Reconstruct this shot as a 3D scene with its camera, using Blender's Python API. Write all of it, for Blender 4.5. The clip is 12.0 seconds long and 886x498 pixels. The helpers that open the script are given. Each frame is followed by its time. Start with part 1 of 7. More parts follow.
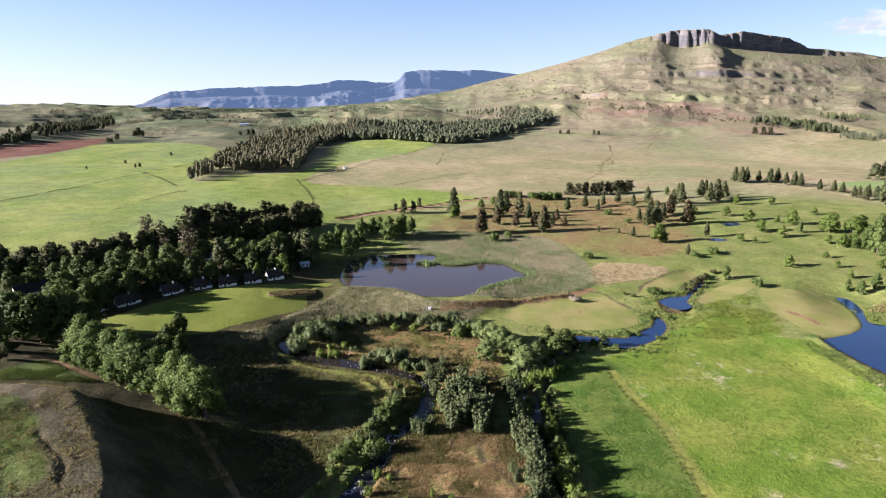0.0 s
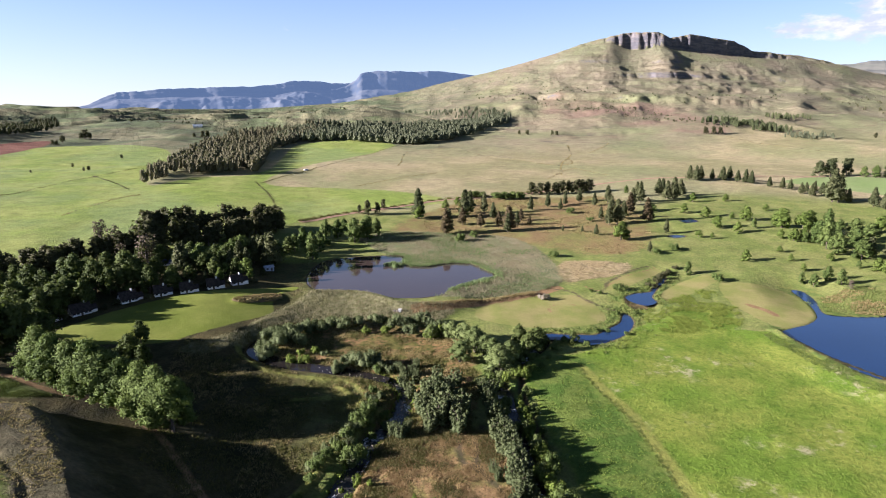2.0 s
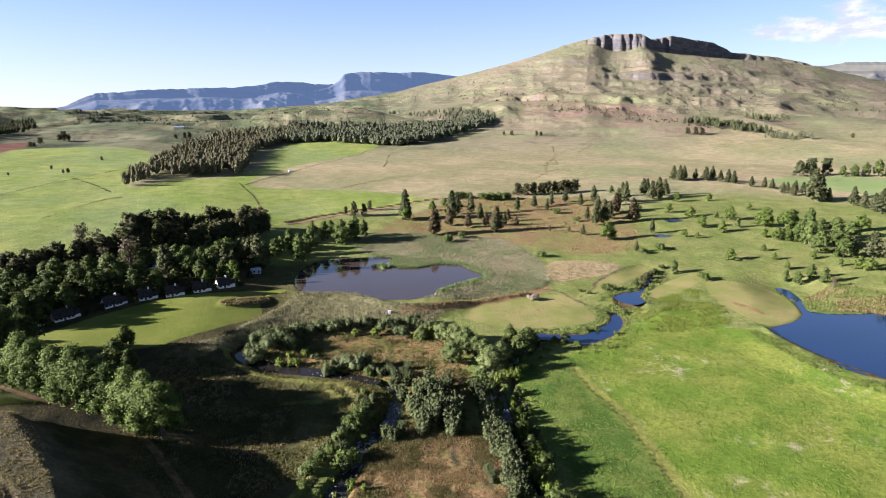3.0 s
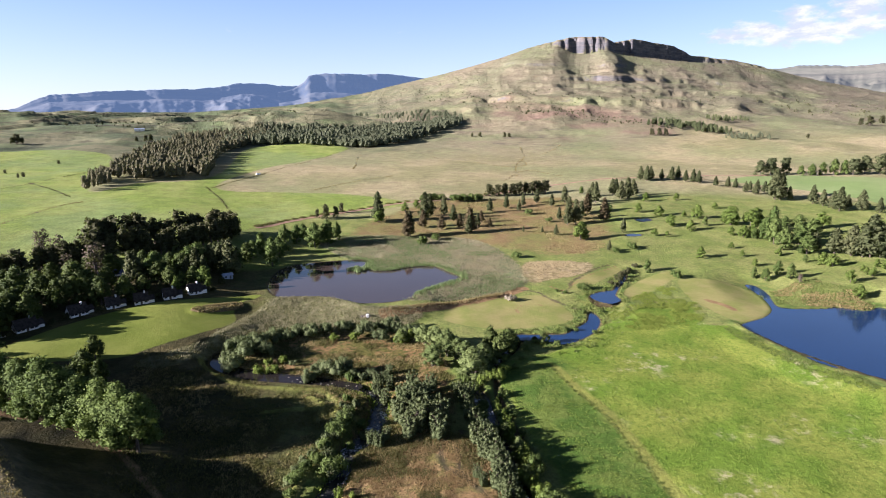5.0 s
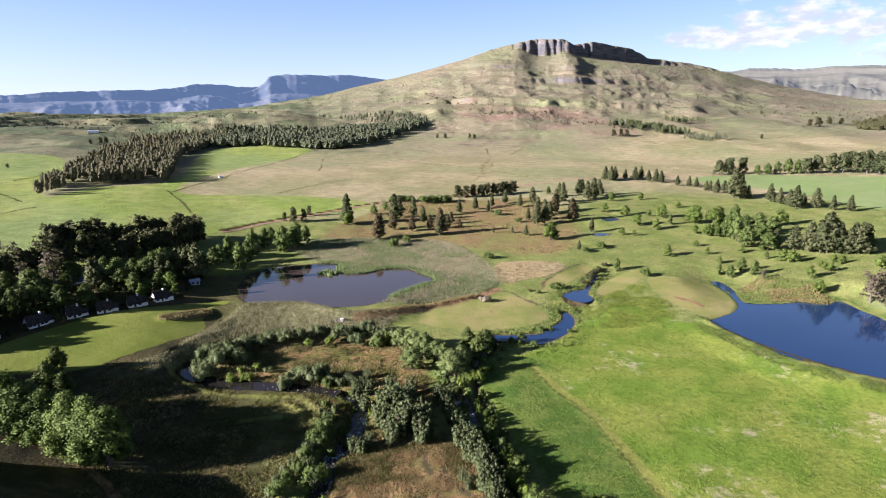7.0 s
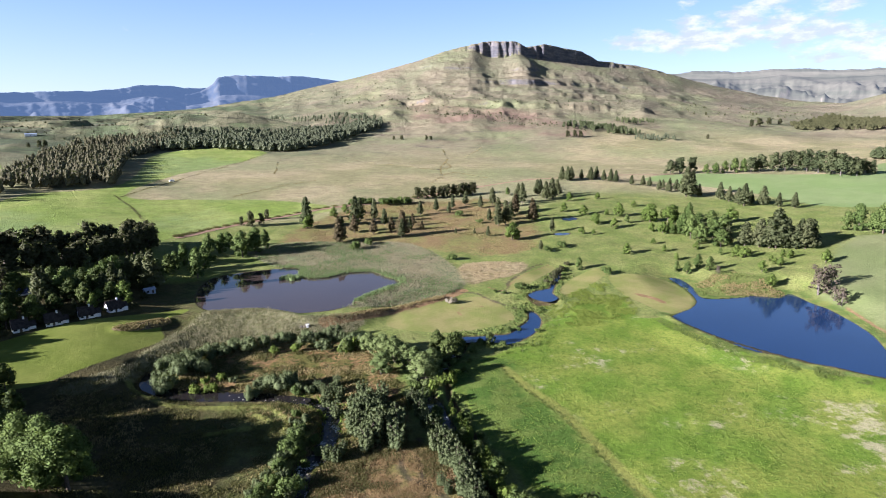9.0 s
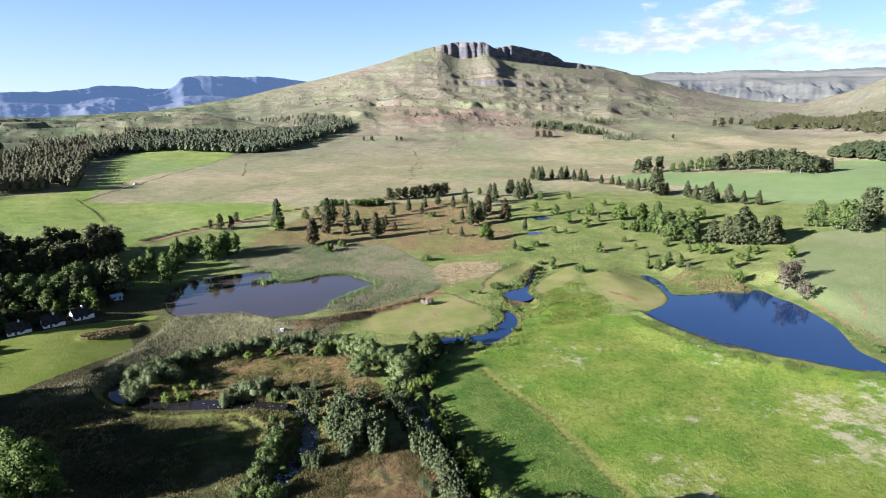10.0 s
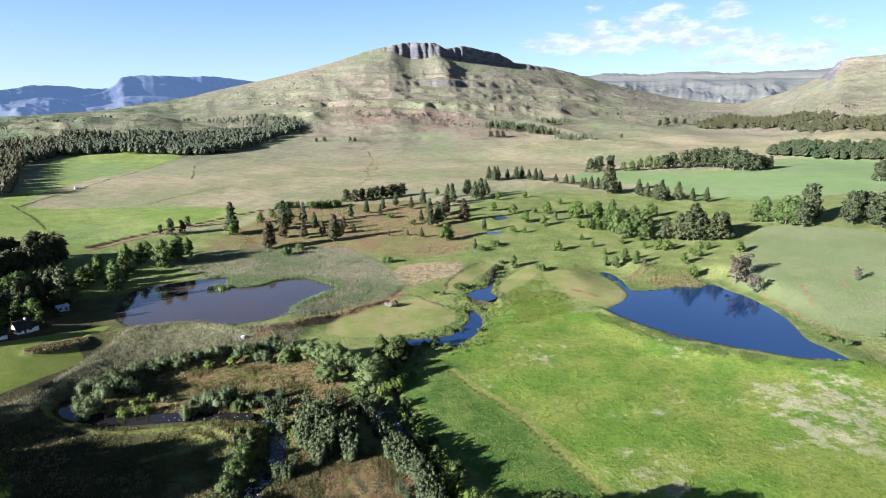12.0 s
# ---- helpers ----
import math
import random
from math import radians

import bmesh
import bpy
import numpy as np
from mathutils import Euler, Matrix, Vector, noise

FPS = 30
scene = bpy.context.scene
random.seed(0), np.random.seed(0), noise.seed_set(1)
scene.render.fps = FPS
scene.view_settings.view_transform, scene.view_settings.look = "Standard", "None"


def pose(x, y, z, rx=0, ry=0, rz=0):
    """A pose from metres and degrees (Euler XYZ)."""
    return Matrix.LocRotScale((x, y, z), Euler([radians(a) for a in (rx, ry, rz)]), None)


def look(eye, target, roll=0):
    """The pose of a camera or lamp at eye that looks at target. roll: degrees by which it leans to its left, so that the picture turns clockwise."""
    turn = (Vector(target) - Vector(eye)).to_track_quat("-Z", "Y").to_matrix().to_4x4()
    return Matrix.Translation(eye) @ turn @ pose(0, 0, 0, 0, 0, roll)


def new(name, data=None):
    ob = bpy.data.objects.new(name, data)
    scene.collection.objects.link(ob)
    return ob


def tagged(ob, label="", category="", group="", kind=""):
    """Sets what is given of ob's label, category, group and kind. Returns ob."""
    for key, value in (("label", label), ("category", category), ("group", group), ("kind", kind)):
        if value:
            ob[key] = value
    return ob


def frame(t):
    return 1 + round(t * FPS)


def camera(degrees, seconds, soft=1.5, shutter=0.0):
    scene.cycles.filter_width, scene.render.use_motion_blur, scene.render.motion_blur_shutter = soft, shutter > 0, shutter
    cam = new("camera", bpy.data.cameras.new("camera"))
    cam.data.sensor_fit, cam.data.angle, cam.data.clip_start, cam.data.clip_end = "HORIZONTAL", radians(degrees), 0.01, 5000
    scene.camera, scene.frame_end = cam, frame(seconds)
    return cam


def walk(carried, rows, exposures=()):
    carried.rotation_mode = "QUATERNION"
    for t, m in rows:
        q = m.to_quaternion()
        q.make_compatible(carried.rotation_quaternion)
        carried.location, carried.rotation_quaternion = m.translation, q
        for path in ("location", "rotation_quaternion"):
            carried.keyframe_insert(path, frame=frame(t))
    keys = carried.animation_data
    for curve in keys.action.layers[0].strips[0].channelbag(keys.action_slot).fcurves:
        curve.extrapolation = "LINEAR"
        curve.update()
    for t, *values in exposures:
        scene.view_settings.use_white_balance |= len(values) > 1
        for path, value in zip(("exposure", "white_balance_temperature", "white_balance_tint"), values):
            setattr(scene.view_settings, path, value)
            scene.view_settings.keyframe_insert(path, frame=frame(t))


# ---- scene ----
EXPO, SKY, SUN = 2.05, 0.045, 5.0
cam = camera(74, 12.0, soft=1.0)
# seconds, place, heading (clockwise from y), pitch, roll
ROWS = [
    (0, 0.00, -0.00, 121.00, 0.00, -13.01, 0.34),
    (0.5, -1.51, 0.53, 120.80, 0.64, -12.99, 0.38),
    (1, -3.04, 1.07, 120.60, 1.62, -12.97, 0.35),
    (1.5, -4.58, 1.65, 120.43, 2.84, -12.94, 0.28),
    (2, -6.15, 2.26, 120.29, 4.06, -12.89, 0.24),
    (2.5, -7.72, 2.93, 120.18, 4.96, -12.85, 0.21),
    (3, -9.28, 3.63, 120.09, 5.64, -12.79, 0.18),
    (5, -15.46, 6.56, 119.71, 8.90, -12.61, 0.10),
    (5.5, -16.98, 7.31, 119.63, 9.78, -12.57, 0.08),
    (6, -18.47, 8.08, 119.58, 10.65, -12.54, 0.07),
    (6.5, -19.95, 8.87, 119.53, 11.53, -12.50, 0.07),
    (7, -21.38, 9.71, 119.50, 12.48, -12.47, 0.05),
    (9, -26.95, 13.32, 119.45, 16.87, -12.33, -0.08),
    (9.5, -28.30, 14.29, 119.45, 18.32, -12.31, -0.17),
    (10, -29.62, 15.34, 119.44, 19.81, -12.28, -0.24),
    (10.5, -30.91, 16.43, 119.44, 21.14, -12.28, -0.27),
    (11, -32.17, 17.54, 119.43, 22.33, -12.27, -0.32),
    (11.5, -33.42, 18.65, 119.42, 23.47, -12.26, -0.34),
    (12, -34.66, 19.77, 119.41, 24.44, -12.26, -0.38),
]
walk(cam, [(t, pose(x, y, z, 0, 0, -yaw) @ pose(0, 0, 0, 90 + pitch) @ pose(0, 0, 0, 0, 0, roll))
           for t, x, y, z, yaw, pitch, roll in ROWS], exposures=[(0.0, EXPO, 5900, 26), (7.0, EXPO, 5880, 26), (9.5, EXPO, 5500, 22), (12.0, EXPO, 5350, 19)])

# ---------------------------------------------------------------- light
SUN_AZ, SUN_EL = 264.0, 17.5     # compass degrees from y towards x, height
scene.world = bpy.data.worlds.new("sky")
scene.world.use_nodes = True
wt = scene.world.node_tree
wt.nodes.clear()


def node(tree, kind, sets=None, **ins):
    """A node with its settings and inputs; an input given as a socket is linked."""
    n = tree.nodes.new(kind)
    for k, v in (sets or {}).items():
        setattr(n, k, v)
    for k, v in ins.items():
        s = n.inputs[int(k[1:])] if k[0] == "i" and k[1:].isdigit() else n.inputs[k.replace("_", " ")]
        if isinstance(v, bpy.types.NodeSocket):
            tree.links.new(v, s)
        else:
            s.default_value = v
    return n


def rgba(c):
    return (c[0], c[1], c[2], 1.0)


def mathn(tree, op, a, b=0.0, clamp=False):
    return node(tree, "ShaderNodeMath", {"operation": op, "use_clamp": clamp}, i0=a, i1=b).outputs[0]


def mixc(tree, fac, a, b, blend="MIX"):
    return node(tree, "ShaderNodeMix", {"data_type": "RGBA", "blend_type": blend}, i0=fac, i6=a, i7=b).outputs[2]


def ramp(tree, v, lo, hi, a=0.0, b=1.0, smooth=True):
    return node(tree, "ShaderNodeMapRange", {"interpolation_type": "SMOOTHSTEP" if smooth else "LINEAR"}, i0=v, i1=lo, i2=hi, i3=a, i4=b).outputs[0]


def noisen(tree, vec, scale, detail=4.0, rough=0.55, kind="FBM"):
    return node(tree, "ShaderNodeTexNoise", {"noise_type": kind}, Vector=vec, Scale=scale, Detail=detail, Roughness=rough).outputs[0]


skyt = node(wt, "ShaderNodeTexSky", {"sky_type": "NISHITA", "sun_disc": False, "sun_elevation": radians(SUN_EL),
                                     "sun_rotation": radians(SUN_AZ), "altitude": 1500.0, "air_density": 1.0,
                                     "dust_density": 0.6, "ozone_density": 1.3})
# small fair-weather clouds low in the sky
wgeo = node(wt, "ShaderNodeTexCoord").outputs["Generated"]
wsep = node(wt, "ShaderNodeSeparateXYZ", None, i0=wgeo)
flat = node(wt, "ShaderNodeCombineXYZ", None, X=wsep.outputs[0], Y=wsep.outputs[1], Z=mathn(wt, "MULTIPLY", wsep.outputs[2], 2.6)).outputs[0]
puff = noisen(wt, flat, 22.0, 8.0, 0.58)
caz = mathn(wt, "MULTIPLY", mathn(wt, "ARCTAN2", wsep.outputs[0], wsep.outputs[1]), 57.2958)
cel = mathn(wt, "MULTIPLY", mathn(wt, "ARCSINE", wsep.outputs[2]), 57.2958)
CLOUDS = ((35.7, 6.7, 4, 1.3), (39.6, 7.0, 4.2, 1.9), (43.0, 7.7, 4, 2), (46.8, 7.0, 3.6, 2.2), (49.7, 5.5, 5, 1.5), (54.0, 5.3, 5.5, 1.2),
    (57.9, 4.7, 4, 1), (48.7, 8.9, 2.2, 0.9), (44.2, 9.4, 1.4, 0.55), (56.4, 7.4, 1.5, 0.7), (38.2, 9.5, 1.2, 0.5),
    (51.0, 6.4, 3, 1.2))     # heading, height, half width, half height in degrees
body = None
for ca, ce, cw, ch in CLOUDS:
    dx = mathn(wt, "DIVIDE", mathn(wt, "SUBTRACT", caz, ca), cw)
    dy = mathn(wt, "DIVIDE", mathn(wt, "SUBTRACT", cel, ce), ch)
    one = mathn(wt, "SUBTRACT", 1.0, mathn(wt, "ADD", mathn(wt, "MULTIPLY", dx, dx), mathn(wt, "MULTIPLY", dy, dy)))
    body = one if body is None else mathn(wt, "MAXIMUM", body, one)
body = mathn(wt, "MAXIMUM", body, -0.6)
cover = ramp(wt, mathn(wt, "ADD", body, mathn(wt, "MULTIPLY", mathn(wt, "SUBTRACT", puff, 0.5), 4.2)), 0.15, 1.15)
lit = mixc(wt, ramp(wt, noisen(wt, flat, 30.0, 5.0, 0.6), 0.40, 0.62), (4.2, 4.45, 5.0, 1.0), (6.1, 6.0, 6.0, 1.0))
lowsky = mixc(wt, ramp(wt, wsep.outputs[2], 0.02, 0.20), (4.1, 4.9, 5.4, 1.0), (2.25, 3.55, 5.0, 1.0))
clear = mixc(wt, ramp(wt, wsep.outputs[2], 0.20, 0.40, 0.55, 0.0), skyt.outputs[0], lowsky)
cloudc = mixc(wt, mathn(wt, "MULTIPLY", cover, 0.82), clear, lit)
# sky dimmed overhead to lessen fill light in shadows, pale haze towards the horizon
deep = ramp(wt, wsep.outputs[2], 0.12, 0.60, 1.0, 0.40)
cloudc = mixc(wt, 1.0, cloudc, node(wt, "ShaderNodeCombineColor", None, i0=deep, i1=deep, i2=deep).outputs[0], "MULTIPLY")
bg = node(wt, "ShaderNodeBackground", None, Color=cloudc, Strength=SKY)
node(wt, "ShaderNodeOutputWorld", None, Surface=bg.outputs[0])

sun = new("sun", bpy.data.lights.new("sun", "SUN"))
sun.data.energy, sun.data.angle, sun.data.color = SUN, radians(0.55), (1.0, 0.94, 0.85)
saz, sel = radians(SUN_AZ), radians(SUN_EL)
sun.matrix_world = look((0, 0, 300), Vector((0, 0, 300)) - Vector((math.sin(saz) * math.cos(sel), math.cos(saz) * math.cos(sel), math.sin(sel))))


# ---------------------------------------------------------------- terrain
def vnoise(x, y, seed=0):
    """Smooth value noise between -1 and 1."""
    xi, yi = np.floor(x), np.floor(y)
    fx, fy = x - xi, y - yi
    fx, fy = fx * fx * (3 - 2 * fx), fy * fy * (3 - 2 * fy)

    def h(a, b):
        v = np.sin(a * 127.1 + b * 311.7 + seed * 74.7) * 43758.5453
        return (v - np.floor(v)) * 2 - 1
    return (h(xi, yi) * (1 - fx) + h(xi + 1, yi) * fx) * (1 - fy) + (h(xi, yi + 1) * (1 - fx) + h(xi + 1, yi + 1) * fx) * fy


def fbm(x, y, scale, octaves=4, seed=0, ridged=False):
    total, amp = 0.0, 1.0
    for k in range(octaves):
        v = vnoise(x / scale, y / scale, seed + k * 13)
        total = total + amp * ((1 - 2 * np.abs(v)) if ridged else v)
        scale, amp = scale / 2.03, amp * 0.5
    return total


def sstep(a, b, v):
    t = np.clip((v - a) / (b - a), 0, 1)
    return t * t * (3 - 2 * t)


def spline(points, closed=True, per=6):
    """A smooth line through a few points of the plan."""
    p = np.array(points, float)
    n = len(p)
    out = []
    for i in range(n if closed else n - 1):
        a, b, c, d = (p[(i + k) % n] if closed else p[min(max(i + k, 0), n - 1)] for k in (-1, 0, 1, 2))
        for s in np.arange(per) / per:
            out.append(0.5 * (2 * b + (c - a) * s + (2 * a - 5 * b + 4 * c - d) * s * s + (3 * b - a - 3 * c + d) * s ** 3))
    if not closed:
        out.append(p[-1])
    return np.array(out)


def side(x, y, line, closed=True, reach=40.0):
    """Distance to a line; within a closed line it is positive, outside negative. Clipped at reach."""
    out = np.full(x.shape, -reach)
    lo, hi = line[:, :2].min(0) - reach, line[:, :2].max(0) + reach
    m = (x > lo[0]) & (x < hi[0]) & (y > lo[1]) & (y < hi[1])
    px, py = x[m], y[m]
    best, inside = np.full(px.shape, 1e9), np.zeros(px.shape, bool)
    n = len(line)
    for i in range(n if closed else n - 1):
        ax, ay, bx, by = *line[i, :2], *line[(i + 1) % n, :2]
        dx, dy = bx - ax, by - ay
        s = np.clip(((px - ax) * dx + (py - ay) * dy) / (dx * dx + dy * dy + 1e-9), 0, 1)
        best = np.minimum(best, (px - ax - s * dx) ** 2 + (py - ay - s * dy) ** 2)
        if closed:
            with np.errstate(divide="ignore", invalid="ignore"):
                inside ^= ((ay > py) != (by > py)) & (px < dx * (py - ay) / (by - ay) + ax)
    d = np.sqrt(best)
    out[m] = np.clip(np.where(inside, d, -d), -reach, reach)
    return out


RIDGE_AZ = (-180, -60, -30, -14, -6, 0, 4, 8, 11, 14, 16.5, 19, 20.5, 23, 24, 25.8, 29, 30.5, 34, 37, 39, 43, 47, 50, 53, 55.7, 56.8, 60, 66, 75, 110, 180)
RIDGE_EL = (0.2, 0.2, 0.2, 0.3, 0.9, 1.9, 2.9, 3.85, 4.6, 5.4, 6.3, 6.9, 7.15, 7.15, 6.6, 6.8, 6.1, 5.3, 4.7, 4.0, 3.3, 2.3, 1.5, 1.3, 2.1, 3.4, 4.6, 4.8, 4.9, 4.4, 2.0, 0.2)
CLIFF_AZ = (0, 15, 17, 19, 20.5, 23, 24, 26, 29, 30.5, 34, 40, 54, 57, 62, 70, 80)
CLIFF_H = (0, 6, 22, 30, 78, 82, 62, 84, 78, 46, 26, 10, 0, 26, 30, 20, 0)
CREST_AZ = (-180, 0, 12, 19, 20.3, 23.6, 24.2, 25.6, 29, 30, 34, 45, 56, 75, 180)
CREST_R = (2900, 2900, 2850, 2860, 2870, 2850, 2935, 2985, 3150, 3200, 3370, 3700, 2700, 2500, 2900)
SLOPE_AZ = (-180, 0, 12, 19, 22, 30, 34, 45, 56, 75, 180)
SLOPE_R = (2900, 2900, 2850, 2855, 2860, 3020, 3230, 3700, 2700, 2500, 2900)
PLAIN_R = (0, 110, 170, 240, 300, 360, 420, 470, 530, 620, 760, 950, 1130, 1300, 1500, 2000, 3000, 4900, 9000)
PLAIN_Z = (-4, -5, -5.5, -5, -3.5, -1.5, 2, 4.5, 8.5, 15.5, 25, 37, 43, 53, 64, 84, 110, 138, 160)


AZ_GRID = np.arange(-180, 180.01, 0.25)


CREST_G = np.interp(AZ_GRID, CREST_AZ, CREST_R)
FOOT_H = 121 + np.tan(np.radians(np.interp(AZ_GRID, RIDGE_AZ, RIDGE_EL))) * CREST_G - np.interp(AZ_GRID, CLIFF_AZ, CLIFF_H) - np.interp(CREST_G, PLAIN_R, PLAIN_Z)


def soft_table(az, values, width):
    """A table over the compass, rounded off."""
    k = np.exp(-np.linspace(-2, 2, 2 * int(width / 0.25) + 1) ** 2)
    v = np.pad(np.interp(AZ_GRID, az, values), len(k) // 2, mode="edge")
    return np.convolve(v, k / k.sum(), mode="valid")


KNOLL = spline(((-77, 60), (-80, 106), (-88, 141), (-100, 161), (-111, 175), (-122, 188), (-136, 206), (-147, 226), (-162, 236), (-200, 240), (-270, 248), (-330, 150), (-300, -60), (-120, -60)))


def relief(x, y):
    """Height of the bare land, before ponds and streams are cut into it."""
    r, az = np.hypot(x, y), np.degrees(np.arctan2(x, y))
    lean = np.interp(r, (0, 350, 700, 1500), (0, 1, 1, 0))
    z = np.interp(r + lean * 12 * np.sin(np.radians(az * 3)), PLAIN_R, PLAIN_Z)
    # village bank and pasture on the west side
    z = z + 8 * sstep(-8, -20, az) * sstep(260, 360, r) * sstep(1100, 600, r)
    # slope rising east of the dam
    z = z + 10 * sstep(36, 60, az) * sstep(330, 520, r) * sstep(1500, 800, r)
    # hill beside the camera, west
    kd = side(x, y, KNOLL, True, 100.0)
    brow = 25 * np.clip((kd + 46) / 50, 0, 1) ** 1.7
    z = z + brow + (15 * np.clip((kd + 50) / 54, 0, 1) - brow) * sstep(199, 220, y) + 0.08 * np.maximum(kd - 4, 0) + 1.1 * fbm(x, y, 22, 3, 5) * sstep(-30, 5, kd)
    # mountain
    cr = np.interp(az, CREST_AZ, CREST_R)
    top = 121 + np.tan(np.radians(np.interp(az, RIDGE_AZ, RIDGE_EL))) * cr
    cliff = np.interp(az, CLIFF_AZ, CLIFF_H)
    top = top + 4 * vnoise(az * 1.3, az * 0 + 3.5) * sstep(10, 40, cliff)
    slope_r = np.interp(az, AZ_GRID, soft_table(SLOPE_AZ, SLOPE_R, 3.0))
    foot_h = np.interp(az, AZ_GRID, soft_table(AZ_GRID, FOOT_H, 0.75))
    rough = fbm(x, y, 330, 5, 3, ridged=True)
    wob = cr + 8 * fbm(az * 40, az * 0, 14, 3, 8) - sstep(12, 40, cliff) * (9 * np.abs(vnoise(az * 2.1, az * 0 + 9)) + 8 * np.abs(vnoise(az * 5.3, az * 0 + 4)))
    u = (r - 1150) / (slope_r - 30 - 1150)
    rise = np.interp(u, (0, 0.12, 0.19, 0.42, 0.64, 0.74, 0.86, 0.96, 1.0), (0, 0.07, 0.11, 0.2, 0.365, 0.47, 0.66, 0.9, 1))
    high = np.maximum(foot_h, 0)
    z = z + rise * high * sstep(0.0, 0.05, u)
    # a spur below the cliff
    z = z + 34 * np.exp(-((az - 23.3 - 3 * (1 - u)) / 1.2) ** 2) * sstep(0.62, 0.93, u) * sstep(1.03, 0.97, u)
    # the cliff lifts the land to the crest line
    up = np.maximum(top - z, 0) * sstep(0, 6, cliff)
    z = z + sstep(-4, 10, r - wob) * up * 0.6 + sstep(14, 26, r - wob + 6 * vnoise(az * 3, az * 0)) * up * 0.4
    z = z - sstep(1.1, 1.8, u) * 0.35 * high
    # foothills, gullies and rock benches
    foot = sstep(1150, 1500, r)
    steep = np.clip(high / 300, 0, 1.2)
    off = sstep(1.0, 0.9, u) + sstep(1.03, 1.2, u) * 0.25
    gully = fbm(az * 46, r / 2.6, 150, 4, 57, ridged=True) - 0.55
    z = z + foot * off * (rough - 0.6) * (6 + 4 * steep * np.clip(u, 0, 1)) + foot * off * gully * 6 * np.clip(steep, 0, 1) * sstep(0.12, 0.5, u) + foot * fbm(x, y, 700, 4, 21) * 10 * sstep(1.1, 0.85, u)
    step = 34 + 6 * vnoise(x / 900, y / 900, 4)
    zz = z + 12 * fbm(x, y, 300, 4, 31)
    q = zz / step - np.floor(zz / step)
    ledge = (sstep(0.40, 0.60, q) - q) * step
    z = z + foot * sstep(0.97, 0.85, u) * np.clip(steep, 0, 1) * 0.32 * ledge * sstep(0.30, 0.45, u) * sstep(-0.35, 0.5, fbm(x, y, 400, 4, 77))
    # rock bands and bench edges run level round the mountain
    for level_z, h in ((388, 7), (349, 11), (318, 5), (280, 15), (226, 8), (178, 11)):
        d = z + 6 * fbm(x, y, 420, 4, 90) + 3 * fbm(x, y, 70, 3, 91) + 10 * (az - 16) / 10 - level_z
        z = z + h * (sstep(-4, 4, d) - sstep(-46, 46, d)) * sstep(0.12, 0.22, u) * sstep(0.98, 0.93, u) * sstep(2, 8, az) * sstep(40, 30, az) * sstep(-0.5, 0.3, fbm(x, y, 330, 3, int(level_z)))
    # rounded hills beyond the western pastures
    west = sstep(6, -6, az) * sstep(1350, 1800, r) * sstep(3400, 2300, r)
    z = z + west * np.interp(az, (-45, -24, -10), (9, 22, 56)) * np.maximum(fbm(x * 0.7, y * 1.25, 430, 4, 61) - 0.03, 0)
    ws = 15 + 4 * vnoise(x / 600, y / 600, 14)
    wq = (z + 6 * fbm(x, y, 240, 3, 33)) / ws
    wq = wq - np.floor(wq)
    z = z + west * 1.0 * (sstep(0.38, 0.62, wq) - wq) * ws * sstep(-0.25, 0.3, fbm(x, y, 380, 3, 70))
    # low swells of the fields
    z = z + 1.3 * fbm(x, y, 170, 3, 40) * sstep(450, 900, r) + 0.5 * fbm(x, y, 45, 3, 50) * sstep(100, 200, r)
    return z


# ---------------------------------------------------------------- plan of the land: outlines of water, turf, reeds and fields
POND = spline(((-74.7, 414.3), (-75.6, 435.1), (-72.4, 459.8), (-63, 475.3), (-40.2, 483.9), (-18.7, 486.5), (-4.2, 480.8), (-6.4, 463.3),
    (0.5, 448.9), (13.9, 447.4), (25.3, 454.8), (36.8, 456.9), (49.9, 451.8), (56.8, 434.8), (63, 417.4), (49.3, 406.6), (34, 393.5), (24, 382.6),
    (22, 374.8), (6.1, 368.3), (-8.7, 368), (-18.2, 372.8), (-32.3, 385.3), (-48.2, 389), (-63.9, 390.1), (-71, 399.7)))
DAM = spline(((266.5, 380.6), (258.4, 351.2), (246.9, 327.3), (232.6, 315), (219, 309.2), (207.3, 301.8), (206.5, 284.2), (208.9, 265.4),
    (213.1, 248.2), (220.3, 235.3), (227.2, 223), (235.1, 212.4), (242.7, 202.1), (251.3, 193.2), (265.3, 185.8), (271.2, 200.3), (274.7, 215),
    (289.1, 233.4), (298.2, 246.1), (306.6, 263.2), (315.2, 286.8), (316.4, 301.6), (319.6, 313), (319.6, 321.5), (305.5, 316.5), (292, 324.7),
    (283.1, 324.1), (266.2, 325.8), (255.3, 332.7), (266.8, 355.9), (273, 377.5)))
WEIR_POOL = spline(((141.9, 368.2), (150.1, 374.6), (157.8, 377.1), (163.8, 378.7), (168.9, 387), (175.9, 396.5), (182, 404.5), (190.4, 414.9),
    (182.4, 399.8), (174.3, 389.7), (166.7, 378.4), (159.6, 366.4), (158.1, 355.4), (148.5, 349.8), (142.3, 357.1)))
RIVER_POOL = spline(((135.2, 347.2), (134, 332.3), (124, 315.6), (111.5, 304.8), (98.6, 298.3), (92.1, 302.4), (83.8, 306.4), (74.6, 307.7),
    (68.7, 309.7), (76.5, 316.3), (84.3, 314.9), (95.2, 313.8), (104.7, 313.6), (116.7, 323.9), (125.6, 332.4), (131.2, 343.7)))
UPPER_POOL = spline(((272.9, 566.4), (282.6, 572.9), (288.8, 569.7), (287.3, 559.6), (277.1, 554.1), (271, 557.2)))
